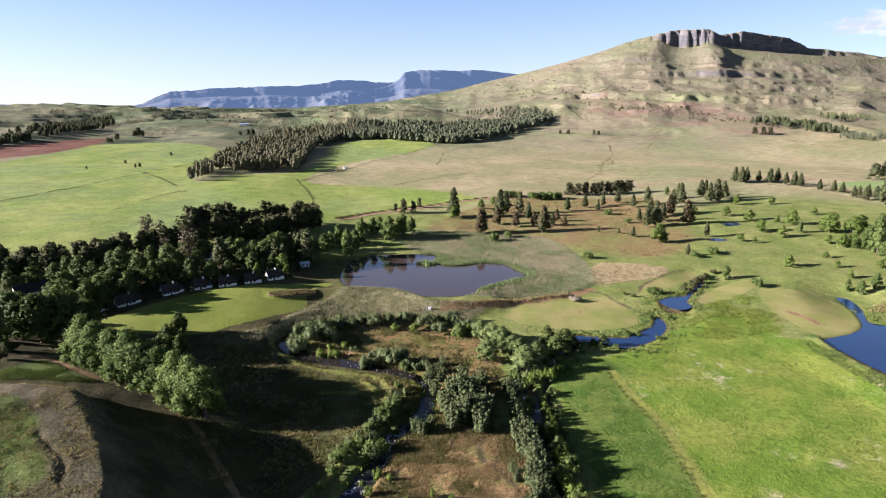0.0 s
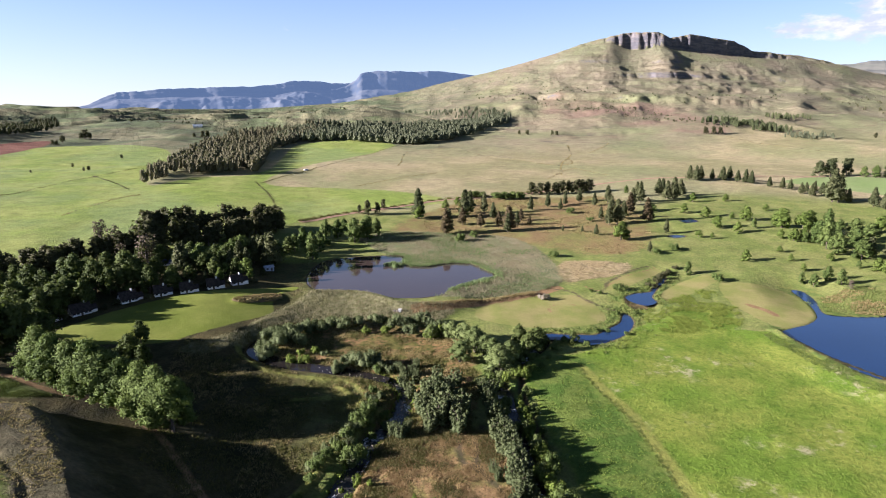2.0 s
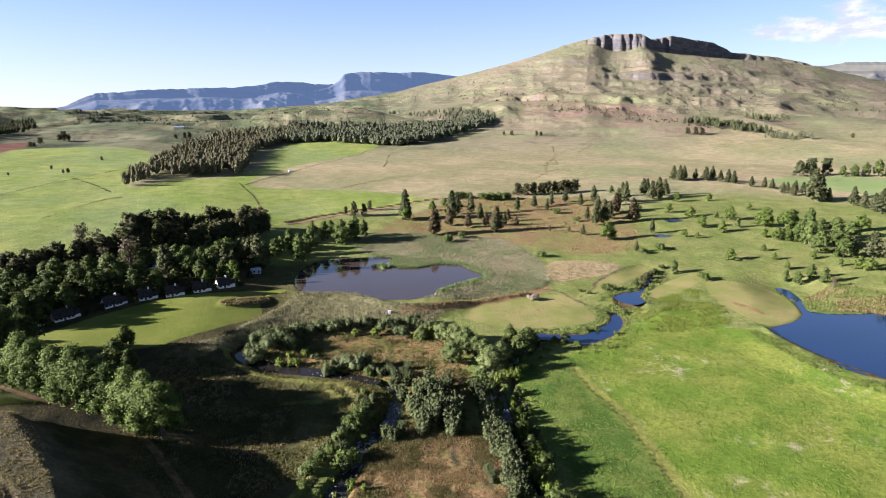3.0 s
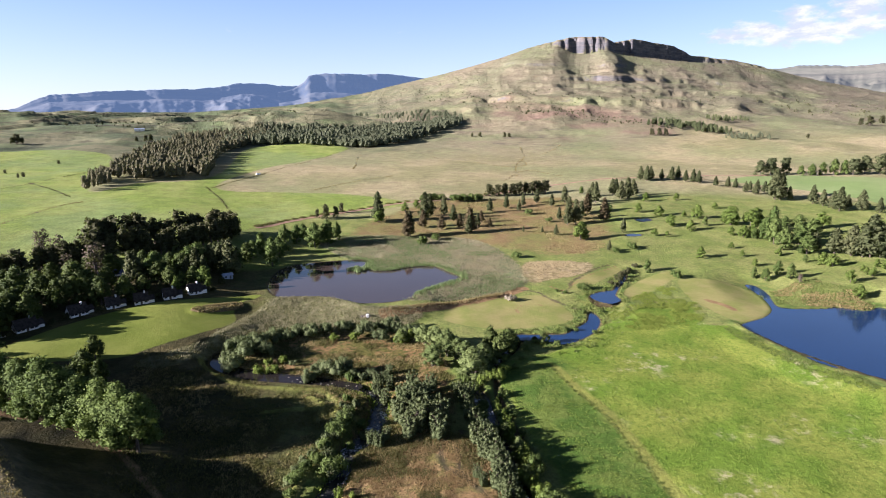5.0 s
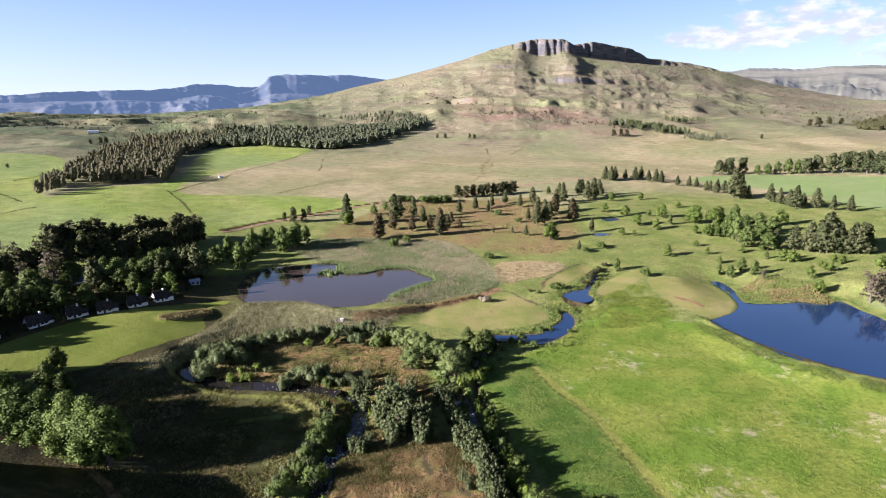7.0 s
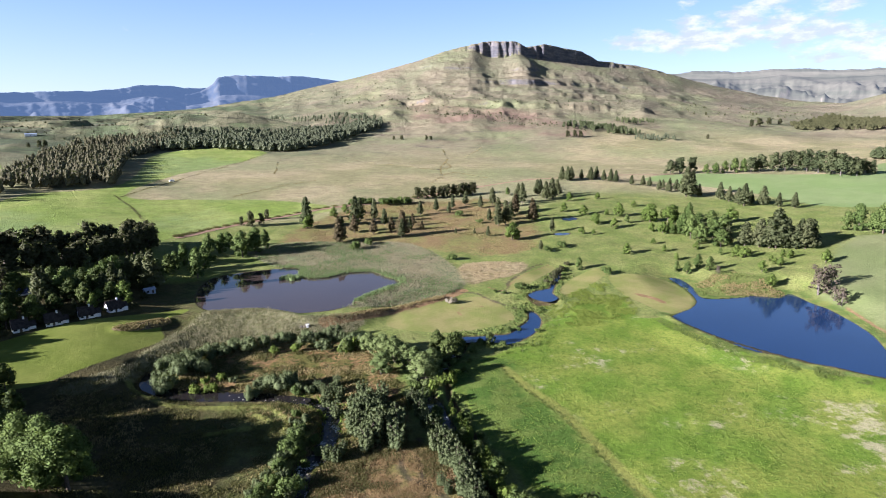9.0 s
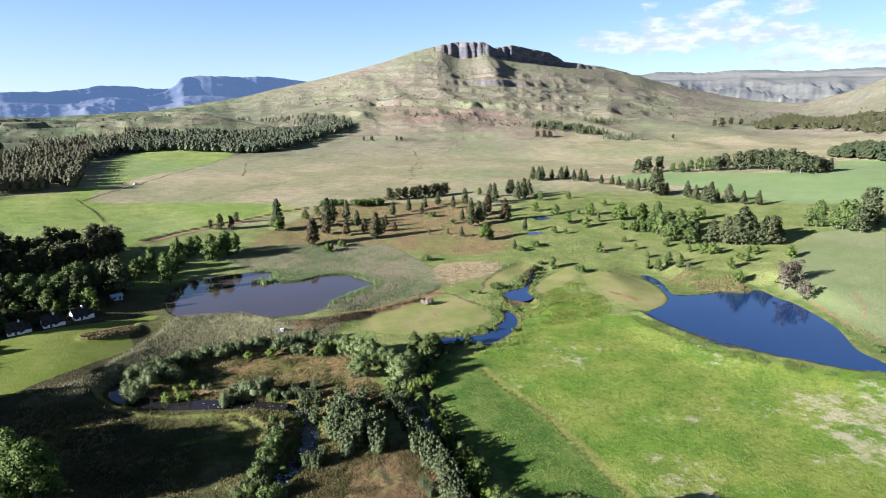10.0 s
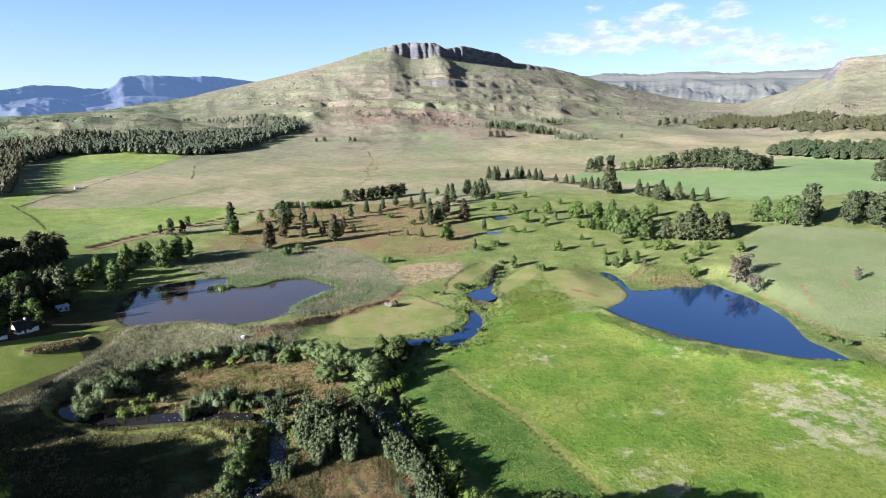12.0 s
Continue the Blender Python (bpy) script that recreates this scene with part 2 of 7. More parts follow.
LOWER_POOL = spline(((236.8, 515.2), (245.3, 519.7), (251.7, 517.1), (253.3, 511.7), (242.5, 507.8), (236.5, 509.9)))
STREAM_POOL = spline(((-90, 303.3), (-85, 295.4), (-78.9, 289.6), (-71, 283.8), (-63, 280), (-55.2, 277.6), (-44.8, 274.4), (-34.6, 271), (-24.3, 267.4), (-16.2, 263.2),
    (-13.4, 268), (-24.2, 274.5), (-34.7, 279.5), (-45.4, 284), (-56.2, 288), (-67.1, 292.9), (-74.9, 297.8), (-80.5, 304), (-83, 311.5), (-84.4, 320.5), (-88.2, 320.2), (-90.8, 313.5)))
# centre lines and half widths of the running water
STREAM = spline(((-22, 269.6), (-17.9, 267), (-11.1, 263.4), (-7.2, 259.7), (-4.6, 253.8), (-6.1, 245.1), (-7.4, 237.8), (-9.4, 230), (-13.9, 221.5), (-18.1, 216),
    (-21.2, 209.4), (-22.6, 201.7), (-24.1, 194.4), (-27, 186.8), (-30.5, 176.7), (-36, 162), (-44, 148)), False)
RIVER = spline(((74, 309), (66, 296), (55, 285), (42, 276), (38.6, 262), (40.4, 248.6), (39.6, 236.5), (40.4, 218), (39.4, 203.6), (39.1, 190.9), (39.9, 179.4), (40.6, 160)), False)
DITCH = spline(((54.7, 280), (52, 268), (48.8, 252), (48, 237), (47.8, 224), (48.4, 210), (48.2, 194.5)), False)
# low grassy berms on the west bank
BERMS = [spline(p, False) for p in (
    ((-78.1, 345.5), (-86.8, 335.3), (-92.1, 325.3), (-95.5, 314.6), (-95.1, 305.9), (-89.8, 294.5), (-82.2, 284.4), (-73.6, 276.8), (-64.6, 273), (-52, 269.4), (-34.4, 265.6), (-28, 260.2), (-23.7, 250.7), (-25.4, 241)),
    ((-55.7, 247.3), (-45.5, 248.3), (-33.9, 248.1), (-24.4, 248.3), (-17.1, 252.4), (-13.2, 251.6)),
    ((-38, 259.5), (-33, 255), (-30, 249.5), (-31, 243)),
    ((-14.5, 240), (-20, 229), (-24.8, 218.2), (-30.9, 208.2), (-35.5, 197.8), (-40, 186), (-47, 172)))]
LAWN = spline(((-189.4, 307.8), (-189, 318.5), (-169.9, 348.9), (-143, 372), (-116.4, 383.1), (-91.5, 394.7), (-76.8, 396.1), (-89.7, 374.4),
    (-86.1, 350), (-101.1, 328.8), (-120.9, 309.7), (-133.1, 300.8), (-159.1, 297.7), (-173, 298.4)))
GREENS = [spline(p) for p in (
    ((38.9, 350.7), (44.4, 361.5), (62.2, 371), (93.9, 378.8), (109.8, 378.7), (117.3, 365.3), (120.1, 343.9), (113.8, 332.4), (98.7, 326.6), (71.9, 325.7), (49.8, 333.8), (40.5, 342.5)),
    ((135.2, 389.3), (149.3, 407.8), (171.2, 423.2), (189.8, 431.8), (190.4, 423.8), (168.8, 405.8), (151.1, 390.1), (137.5, 384.1)),
    ((170.6, 376), (193.1, 397), (219.8, 410.7), (229.3, 404), (195, 375.8), (168.3, 355.8), (165, 360.9)),
    ((218.3, 389.7), (239.6, 388.1), (256.5, 378), (258.2, 357.5), (247, 329.6), (232, 313), (213.9, 309.4), (208.6, 321.9), (207.2, 335.7), (205.7, 353.5)))]
MEADOW = spline(((55.8, 276.8), (89.4, 289.3), (111.1, 299.5), (132, 323.1), (174.8, 345.7), (199, 343.9), (189.8, 312.4), (202, 302.4),
    (202.4, 281.8), (209.9, 244.8), (230, 208.1), (277.3, 176.5), (235.5, 135.6), (142.1, 111.5), (85.9, 135.2), (58, 164.3), (53, 205.5),
    (52.4, 242.1)))
REEDS = spline(((-44.7, 541.2), (-2.2, 555.3), (51.3, 543.9), (92.2, 532.6), (109.9, 492.4), (114.7, 433), (101.3, 394.9), (63.6, 380.8),
    (24.7, 369.9), (22.2, 378.6), (62.8, 416), (49.7, 450.3), (29.9, 455.2), (2.7, 445.6), (-6.5, 475.1), (-31.9, 505.9)))
RUSHES = spline(((-122, 296.1), (-98.1, 318.3), (-81.1, 360.6), (-63.3, 386), (-31.8, 378.8), (-8.5, 359.7), (24, 358), (17.9, 342.4),
    (-14.6, 333.5), (-63, 339.8), (-85.7, 320.4), (-105.6, 292.3)))
STRAW = spline(((118.7, 449.2), (146.7, 453.7), (173, 439.7), (159.3, 419.2), (133.9, 410.9), (112.2, 406.3)))
ROUGH = spline(((-13.3, 562.1), (28.3, 639.9), (92.9, 709.5), (179.9, 701), (244.5, 692), (241.1, 580.7), (208.4, 490.6), (160.5, 468.8), (107.6, 505.8), (49.7, 527.3)))
SCRUB = spline(((-63.8, 343.2), (-8, 338), (24.5, 310.9), (30.6, 275.7), (18, 217.7), (-18.3, 208.8), (-16.5, 252.5), (-41.6, 282.5), (-72.2, 289.1), (-83.6, 311.4)))
BRACKEN = spline(((-20.1, 204.9), (-0.5, 214.2), (27.2, 217.3), (34.8, 191.4), (31.9, 161.1), (-25.1, 160.6), (-24.3, 184)))
PASTURE = spline(((-397.6, 386.9), (-334.8, 431.9), (-271.8, 464.5), (-229.6, 516.2), (-158.3, 531.6), (-118.5, 580), (-52.3, 637.4), (50.1, 685.2),
    (-18, 756.1), (-101, 779), (-189.6, 806.4), (-141.8, 1026), (-18.2, 1271.1), (-110.3, 1369.3), (-226.8, 1293.2), (-210.4, 898.3),
    (-287.6, 822.3), (-330.4, 773.3), (-446.4, 1161), (-669.9, 1207.4), (-681.4, 1045.7), (-686.1, 915.5), (-738.9, 744)))
CROP = spline(((505.9, 759), (627.2, 773.2), (791, 644.4), (945.4, 730.1), (1026.7, 602), (1059.9, 515.4), (708.3, 350.8), (703.7, 420),
    (590.2, 453.6), (544.8, 504.8), (554, 632.2), (524.2, 714.9)))
PLOUGH = spline(((-853.7, 959.2), (-803.7, 1078.4), (-738.2, 1268.1), (-702.7, 1242.5), (-679.5, 1075.1), (-710.5, 949.2), (-743.8, 831.5)))
TRACKS = [(spline(p, False), w) for p, w in (
    (((-194.0, 253.3), (-175.5, 247.4), (-161.9, 239.8), (-148.4, 234.9), (-135.8, 234.6), (-120.9, 229.9), (-105.8, 218.8), (-95.6, 208.6), (-86.3, 196.7), (-76.9, 183.6), (-67.2, 170.4)), 1.5),
    (((-108.6, 591.3), (-74.9, 619), (-15.6, 657.4), (50.7, 695), (121.5, 716.8), (191.3, 747.6), (277, 788.7), (369.7, 810.6), (473.1, 801.6), (587.3, 781.5)), 3.2),
    (((2.3, 352.2), (16.7, 355.9), (31.4, 360.9), (54.6, 371), (82.8, 381.8), (102.8, 393)), 4.0),
    (((122.1, 395.1), (130.6, 384.4), (142.1, 398.4), (164.8, 417.1), (191.9, 434.6)), 0.7),
    (((214.8, 347.5), (218.9, 339.5), (222.7, 329.1)), 2.2),
    )]
TRACKS += [(spline(p, False), w) for p, w in (
    (((326.1, 285.1), (310.2, 250.6), (299.3, 225.1), (297.1, 207.5), (292.8, 185.3)), 1.0),
    (((351.7, 275.8), (338.6, 259.3), (320.1, 244.2)), 0.9),
    (((395.3, 268.5), (376.3, 260.7), (361.6, 246.2)), 0.9),
    (((87.1, 350.6), (87.7, 357.2), (93.6, 362.6), (102.6, 363.6), (107.7, 357.9)), 0.7))]
DRAIN = spline(((83.9, 270.6), (87.1, 246.4), (91.1, 227.1), (91.9, 205.8), (91.1, 185.2), (90.6, 167.7), (91.2, 153.7)), False)
CREEKS = [spline(p, False) for p in (
    ((-472.3, 562.2), (-457.1, 601.2), (-442.9, 632.2), (-443.1, 670.7), (-433.4, 686.7), (-428.3, 762.4), (-408.3, 844.5), (-396.4, 932.9),
        (-401.7, 1020.4)), ((-419, 825.4), (-367.2, 772.4), (-331.9, 729.1)), ((-326.8, 575.2), (-318.7, 666.6), (-304.7, 694.6)),
    ((-200.5, 803.4), (-167.9, 726.4), (-140, 642.8), (-124.3, 594.8)), ((-191.3, 797.4), (-146.6, 929.6), (-89.3, 1103.8), (-18.2, 1271.1)),
        ((-12, 975.5), (-5, 1050.6), (-2.2, 1136.9), (5.6, 1185.1)),
    ((17.3, 1223.7), (108.9, 1208.6), (154.6, 1120.6), (210.6, 1027.5), (244.9, 967.6), (283.2, 989.2), (297.6, 1077.7)), ((204.3, 833.9),
        (236.8, 892.3), (268.8, 921.2), (283.6, 883.8), (296.8, 847.8)), ((-64.5, 792.1), (-19.9, 836.6), (47.4, 897)),
    )]
CREEKS += [spline(p, False) for p in (
    ((336.1, 1213.7), (315.8, 1114.2), (265.1, 988.5), (232.5, 871)), ((356.5, 1131.7), (393.1, 1165.1), (420.7, 1204.3)), ((671.4, 1205.9), (704.3, 1116.6), (728.3, 1067), (761.7, 996.8)))]
CREEKS += [spline(p, False) for p in (
    ((100.4, 390.4), (110.2, 385.4), (115.1, 370.5), (120.7, 360.1), (130.1, 352.1)),
    ((126.1, 377.8), (136.0, 389.2), (140.5, 400.3), (157.1, 415.6), (177.1, 432.2), (193.5, 437.9)),
    ((15, 213.7), (14.8, 202), (15.2, 196.4), (20.1, 191.1), (23.8, 184.4), (27, 178.6)),
    ((26, 220.2), (23, 209.7), (20.7, 196.3), (20.9, 191.1)))]
EAST_FIELD = spline(((310.4, 292.4), (454.5, 386.1), (504.2, 348.1), (513.6, 312), (550.6, 268.3), (335.2, 168), (312.5, 196.5), (303.8, 228.1), (308.8, 257.3)))
LOW_MEADOW = spline(((54.1, 280.3), (89.6, 282.6), (87.1, 246.4), (91.7, 225.7), (91.7, 203.4), (90.7, 181.1), (88.6, 154.9), (62.7, 146), (54.7, 165.9), (53, 205.5), (52.4, 242.1)))
RED_SLOPE = spline(((492.5, 2094.2), (642.7, 1877.2), (793, 1764.5), (708.3, 1268.5), (614.2, 1264.4), (504.6, 1501.9), (417.6, 1742.5)))
HILL = spline(((-189.9, 201.2), (-172.7, 211.8), (-142, 205), (-114.5, 185.5), (-92.8, 154.6), (-81.9, 135.6), (-127.8, 122.9)))
HILL_TURF = [spline(p) for p in (
    ((-156.3, 190.6), (-145.6, 186.5), (-135.1, 178.3), (-129.5, 168.9), (-119.5, 158.4), (-111.8, 147.8), (-112.2, 141.3), (-116.9, 136.7), (-140, 120), (-175, 150)),
    ((-185.9, 228.7), (-183.1, 233.6), (-180.0, 245.9), (-164.7, 237.6), (-149.4, 233.0), (-154.6, 227.8), (-172.7, 224.5), (-180.3, 221.1)))]
HILL_DITCH = spline(((-130.0, 169.6), (-122.7, 164.2), (-114.4, 156.9), (-108.9, 149.8), (-106.2, 144.0)), False)
BLEACHED = spline(((200.6, 185.4), (233.4, 180.9), (255.3, 164.1), (237.4, 134.6), (185.4, 119.1), (189.3, 140.6), (189.8, 158.9)))
ROAD = TRACKS[1][0]
MOUND = spline(((-113.6, 363), (-105.7, 371.4), (-91.2, 381.3), (-84.8, 377.6), (-93.2, 365.6), (-106.2, 359.5)))
DAM_WALL = spline(((204.8, 305.9), (208.8, 286.8), (211, 267.7), (222.4, 237.1), (236.5, 213.4), (252.7, 194.2), (264.9, 183.7)), False)
POND_WALL = spline(((-85.9, 383.6), (-62.5, 381.4), (-31.6, 376.9), (-8.5, 359), (16.7, 357.2), (43, 367.2), (66.6, 376.3), (82.8, 381.8)), False)


# water levels
def level(line):
    return float(np.median(relief(line[:, 0], line[:, 1])))


WEIR_Z, RIVER_Z, UPPER_Z, LOWER_Z = (level(p) for p in (WEIR_POOL, RIVER_POOL, UPPER_POOL, LOWER_POOL))
SPOOL_Z = level(STREAM_POOL) - 1.3
POND_Z, DAM_Z = 4.0, 0.3
BASINS = ((POND, POND_Z), (DAM, DAM_Z), (WEIR_POOL, WEIR_Z), (RIVER_POOL, RIVER_Z), (UPPER_POOL, UPPER_Z), (LOWER_POOL, LOWER_Z), (STREAM_POOL, SPOOL_Z))
COURSES = ((STREAM, 3.3, 1.5), (RIVER, 2.6, 1.8), (DITCH, 0.5, 0.4))


def bed(line, drop):
    """Water level along a course: it falls steadily towards the camera."""
    z = relief(line[:, 0], line[:, 1]) - drop
    k = np.ones(25) / 25
    return np.convolve(np.pad(z, 12, mode="edge"), k, mode="valid")


def land(x, y):
    """The finished height of the ground."""
    z = relief(x, y)
    for line, lev in BASINS:
        d = side(x, y, line, True, 34.0)
        z = z + (lev + 0.25 - z) * sstep(-9 if line is STREAM_POOL else -30, -1.5, d)
        z = np.where(d > -1.5, z - 1.6 * sstep(-0.6, 2.5, d), z)
    for line, half, drop in COURSES:
        d = -side(x, y, line, False, 14.0)
        z = z - (drop + 1.2) * sstep(half + 2.6, half - 0.7, d)
    for line, h, w in ((DAM_WALL, 1.5, 4.0), (POND_WALL, 1.6, 5.0)):
        d = -side(x, y, line, False, 14.0)
        z = z + h * sstep(w, 0.8, d)
    z = z - 0.6 * sstep(1.7, 0.2, -side(x, y, HILL_DITCH, False, 8.0))
    for line in BERMS:
        z = z + 1.0 * sstep(2.6, 0.4, -side(x, y, line, False, 8.0))
    z = z + 1.6 * sstep(-2, 3, side(x, y, MOUND, True, 8.0))
    return z


# ---------------------------------------------------------------- materials
def material(name):
    m = bpy.data.materials.new(name)
    m.use_nodes = True
    m.node_tree.nodes.clear()
    return m, m.node_tree


def finish(m, tree, color, rough=0.9, bump=None, strength=0.5, dist=0.1, spec=0.25, **more):
    b = node(tree, "ShaderNodeBsdfPrincipled", None, Base_Color=color, Roughness=rough)
    b.inputs["Specular IOR Level"].default_value = spec
    for k, v in more.items():
        s = b.inputs[k.replace("_", " ")]
        if isinstance(v, bpy.types.NodeSocket):
            tree.links.new(v, s)
        else:
            s.default_value = v
    if bump is not None:
        bn = node(tree, "ShaderNodeBump", None, Strength=strength, Distance=dist, Height=bump)
        tree.links.new(bn.outputs[0], b.inputs["Normal"])
    node(tree, "ShaderNodeOutputMaterial", None, Surface=b.outputs[0])
    return m


def tone(tree, vec, a, b, scale, detail=5.0, lo=0.35, hi=0.65):
    return mixc(tree, ramp(tree, noisen(tree, vec, scale, detail), lo, hi), rgba(a), rgba(b))


def ground_material():
    m, t = material("land")
    pos = node(t, "ShaderNodeNewGeometry").outputs["Position"]
    fine, mid, big = noisen(t, pos, 0.9, 5.0, 0.65), noisen(t, pos, 0.16, 5.0, 0.6), noisen(t, pos, 0.02, 4.0)
    grain = noisen(t, pos, 0.35, 6.0, 0.72)

    def zone(name):
        return node(t, "ShaderNodeAttribute", {"attribute_name": name}).outputs["Fac"]

    def lay(under, name, over, soft, wander, source=mid):
        d = mathn(t, "ADD", zone(name), mathn(t, "MULTIPLY", mathn(t, "SUBTRACT", source, 0.5), wander))
        return mixc(t, ramp(t, d, -soft, soft), under, over)

    grass = tone(t, pos, (0.222, 0.202, 0.096), (0.300, 0.252, 0.138), 0.010, 8.0, 0.40, 0.60)
    grass = mixc(t, ramp(t, grain, 0.5, 0.75, 0.0, 0.55), grass, (0.085, 0.105, 0.025, 1))
    grass = mixc(t, ramp(t, noisen(t, pos, 0.0045, 6.0, 0.6), 0.46, 0.62, 0.0, 0.6), grass, (0.176, 0.194, 0.084, 1))
    hill = tone(t, pos, (0.214, 0.184, 0.110), (0.174, 0.176, 0.088), 0.005, 9.0, 0.40, 0.60)
    hill = mixc(t, ramp(t, mathn(t, "ADD", zone("hills"), mathn(t, "MULTIPLY", mathn(t, "SUBTRACT", big, 0.5), 900.0)), 500.0, 1500.0),
        hill, tone(t, pos, (0.186, 0.158, 0.102), (0.152, 0.150, 0.086), 0.006, 9.0, 0.40, 0.60))
    hill = mixc(t, ramp(t, noisen(t, pos, 0.0035, 6.0, 0.62), 0.50, 0.62, 0.0, 0.6), hill, (0.168, 0.184, 0.084, 1))
    hill = mixc(t, ramp(t, noisen(t, pos, 0.012, 9.0, 0.7), 0.50, 0.68, 0.0, 0.5), hill, (0.176, 0.126, 0.084, 1))
    # outcrops and heath follow the level beds of the rock
    hsp = node(t, "ShaderNodeSeparateXYZ", None, i0=pos)
    beds = node(t, "ShaderNodeCombineXYZ", None, X=mathn(t, "MULTIPLY", hsp.outputs[0], 0.011), Y=mathn(t, "MULTIPLY", hsp.outputs[1], 0.011), Z=mathn(t, "MULTIPLY", hsp.outputs[2], 0.075)).outputs[0]
    hill = mixc(t, ramp(t, noisen(t, beds, 1.0, 9.0, 0.70), 0.54, 0.66, 0.0, 0.72), hill, (0.122, 0.098, 0.070, 1))
    hill = mixc(t, ramp(t, noisen(t, beds, 1.7, 7.0, 0.66), 0.56, 0.72, 0.0, 0.5), hill, (0.172, 0.190, 0.088, 1))
    hill = mixc(t, ramp(t, noisen(t, pos, 0.035, 9.0, 0.72), 0.60, 0.68, 0.0, 0.6), hill, (0.065, 0.066, 0.036, 1))
    c = lay(grass, "hills", hill, 150.0, 260.0, big)
    c = lay(c, "red_slope", tone(t, pos, (0.200, 0.140, 0.095), (0.165, 0.150, 0.085), 0.01, 8.0), 20.0, 90.0)
    westc = tone(t, pos, (0.084, 0.104, 0.050), (0.158, 0.150, 0.082), 0.006, 9.0, 0.42, 0.58)
    westc = mixc(t, ramp(t, noisen(t, beds, 1.2, 8.0, 0.68), 0.52, 0.62, 0.0, 0.8), westc, (0.060, 0.058, 0.036, 1))
    westc = mixc(t, ramp(t, noisen(t, beds, 0.7, 6.0, 0.6), 0.55, 0.66, 0.0, 0.7), westc, (0.150, 0.185, 0.078, 1))
    westc = mixc(t, ramp(t, noisen(t, pos, 0.014, 8.0, 0.68), 0.53, 0.64, 0.0, 0.8), westc, (0.052, 0.062, 0.034, 1))
    c = lay(c, "west_hills", westc, 60.0, 120.0, big)
    c = lay(c, "valley", tone(t, pos, (0.125, 0.158, 0.036), (0.180, 0.192, 0.058), 0.05, 6.0), 40.0, 80.0, big)
    c = lay(c, "east_field", tone(t, pos, (0.140, 0.168, 0.060), (0.170, 0.182, 0.078), 0.02, 6.0), 6.0, 22.0)
    past = tone(t, pos, (0.160, 0.215, 0.040), (0.230, 0.260, 0.068), 0.02, 8.0)
    past = mixc(t, ramp(t, noisen(t, pos, 0.006, 5.0, 0.6), 0.45, 0.62, 0.0, 0.7), past, (0.155, 0.205, 0.070, 1))
    c = lay(c, "pasture", past, 3.0, 14.0)
    c = lay(c, "crop", tone(t, pos, (0.155, 0.215, 0.070), (0.185, 0.232, 0.088), 0.015, 6.0), 1.5, 3.0)
    c = lay(c, "plough", tone(t, pos, (0.13, 0.055, 0.035), (0.17, 0.085, 0.055), 0.02), 4.0, 10.0)
    c = lay(c, "rough", tone(t, pos, (0.20, 0.138, 0.062), (0.15, 0.145, 0.045), 0.035, 5.0), 8.0, 34.0)
    # dark olive ground, lowered further to hold the shade on the west bank
    c = lay(c, "shaded_bank", tone(t, pos, (0.036, 0.036, 0.012), (0.075, 0.062, 0.024), 0.08, 6.0), 8.0, 14.0)
    scrub = tone(t, pos, (0.115, 0.105, 0.028), (0.20, 0.125, 0.055), 0.11, 6.0, 0.42, 0.58)
    # tussock and turf tones lowered to hold the hill top's partial shade
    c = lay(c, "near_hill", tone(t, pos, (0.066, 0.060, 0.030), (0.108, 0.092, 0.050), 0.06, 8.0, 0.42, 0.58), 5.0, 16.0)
    c = lay(c, "hill_turf", tone(t, pos, (0.068, 0.100, 0.018), (0.102, 0.122, 0.032), 0.08, 7.0), 2.0, 8.0)
    c = lay(c, "wet", tone(t, pos, (0.095, 0.140, 0.030), (0.155, 0.170, 0.045), 0.12, 8.0, 0.40, 0.60), 4.0, 16.0)
    c = lay(c, "scrub", mixc(t, ramp(t, grain, 0.45, 0.62), scrub, (0.055, 0.065, 0.014, 1)), 3.0, 14.0)
    c = lay(c, "berms", tone(t, pos, (0.180, 0.180, 0.048), (0.135, 0.150, 0.034), 0.12, 6.0), 0.8, 3.0)
    brack = tone(t, pos, (0.235, 0.152, 0.070), (0.160, 0.138, 0.044), 0.16, 6.0, 0.42, 0.60)
    c = lay(c, "bracken", mixc(t, ramp(t, fine, 0.5, 0.7), brack, (0.075, 0.060, 0.020, 1)), 3.0, 12.0)
    c = lay(c, "rushes", tone(t, pos, (0.20, 0.19, 0.10), (0.115, 0.115, 0.045), 0.3, 6.0), 2.0, 6.0)
    c = lay(c, "reeds", tone(t, pos, (0.150, 0.175, 0.080), (0.235, 0.205, 0.120), 0.05, 6.0), 2.0, 8.0)
    c = lay(c, "straw", tone(t, pos, (0.29, 0.235, 0.125), (0.19, 0.155, 0.072), 0.22, 6.0, 0.42, 0.58), 2.0, 7.0)
    mead = tone(t, pos, (0.107, 0.172, 0.019), (0.172, 0.203, 0.034), 0.035, 6.0, 0.40, 0.60)
    mead = mixc(t, ramp(t, grain, 0.47, 0.70, 0.0, 0.8), mead, (0.066, 0.116, 0.012, 1))
    pale = ramp(t, zone("bleached"), -14.0, 8.0, 0.0, 0.16)
    bleach = mathn(t, "MULTIPLY", ramp(t, mathn(t, "ADD", noisen(t, pos, 0.028, 3.0), pale), 0.53, 0.63), ramp(t, mathn(t, "ADD", noisen(t, pos, 0.13, 7.0, 0.72), mathn(t, "MULTIPLY", pale, 0.4)), 0.50, 0.64))
    mead = mixc(t, mathn(t, "MULTIPLY", bleach, 0.8), mead, (0.36, 0.32, 0.19, 1))
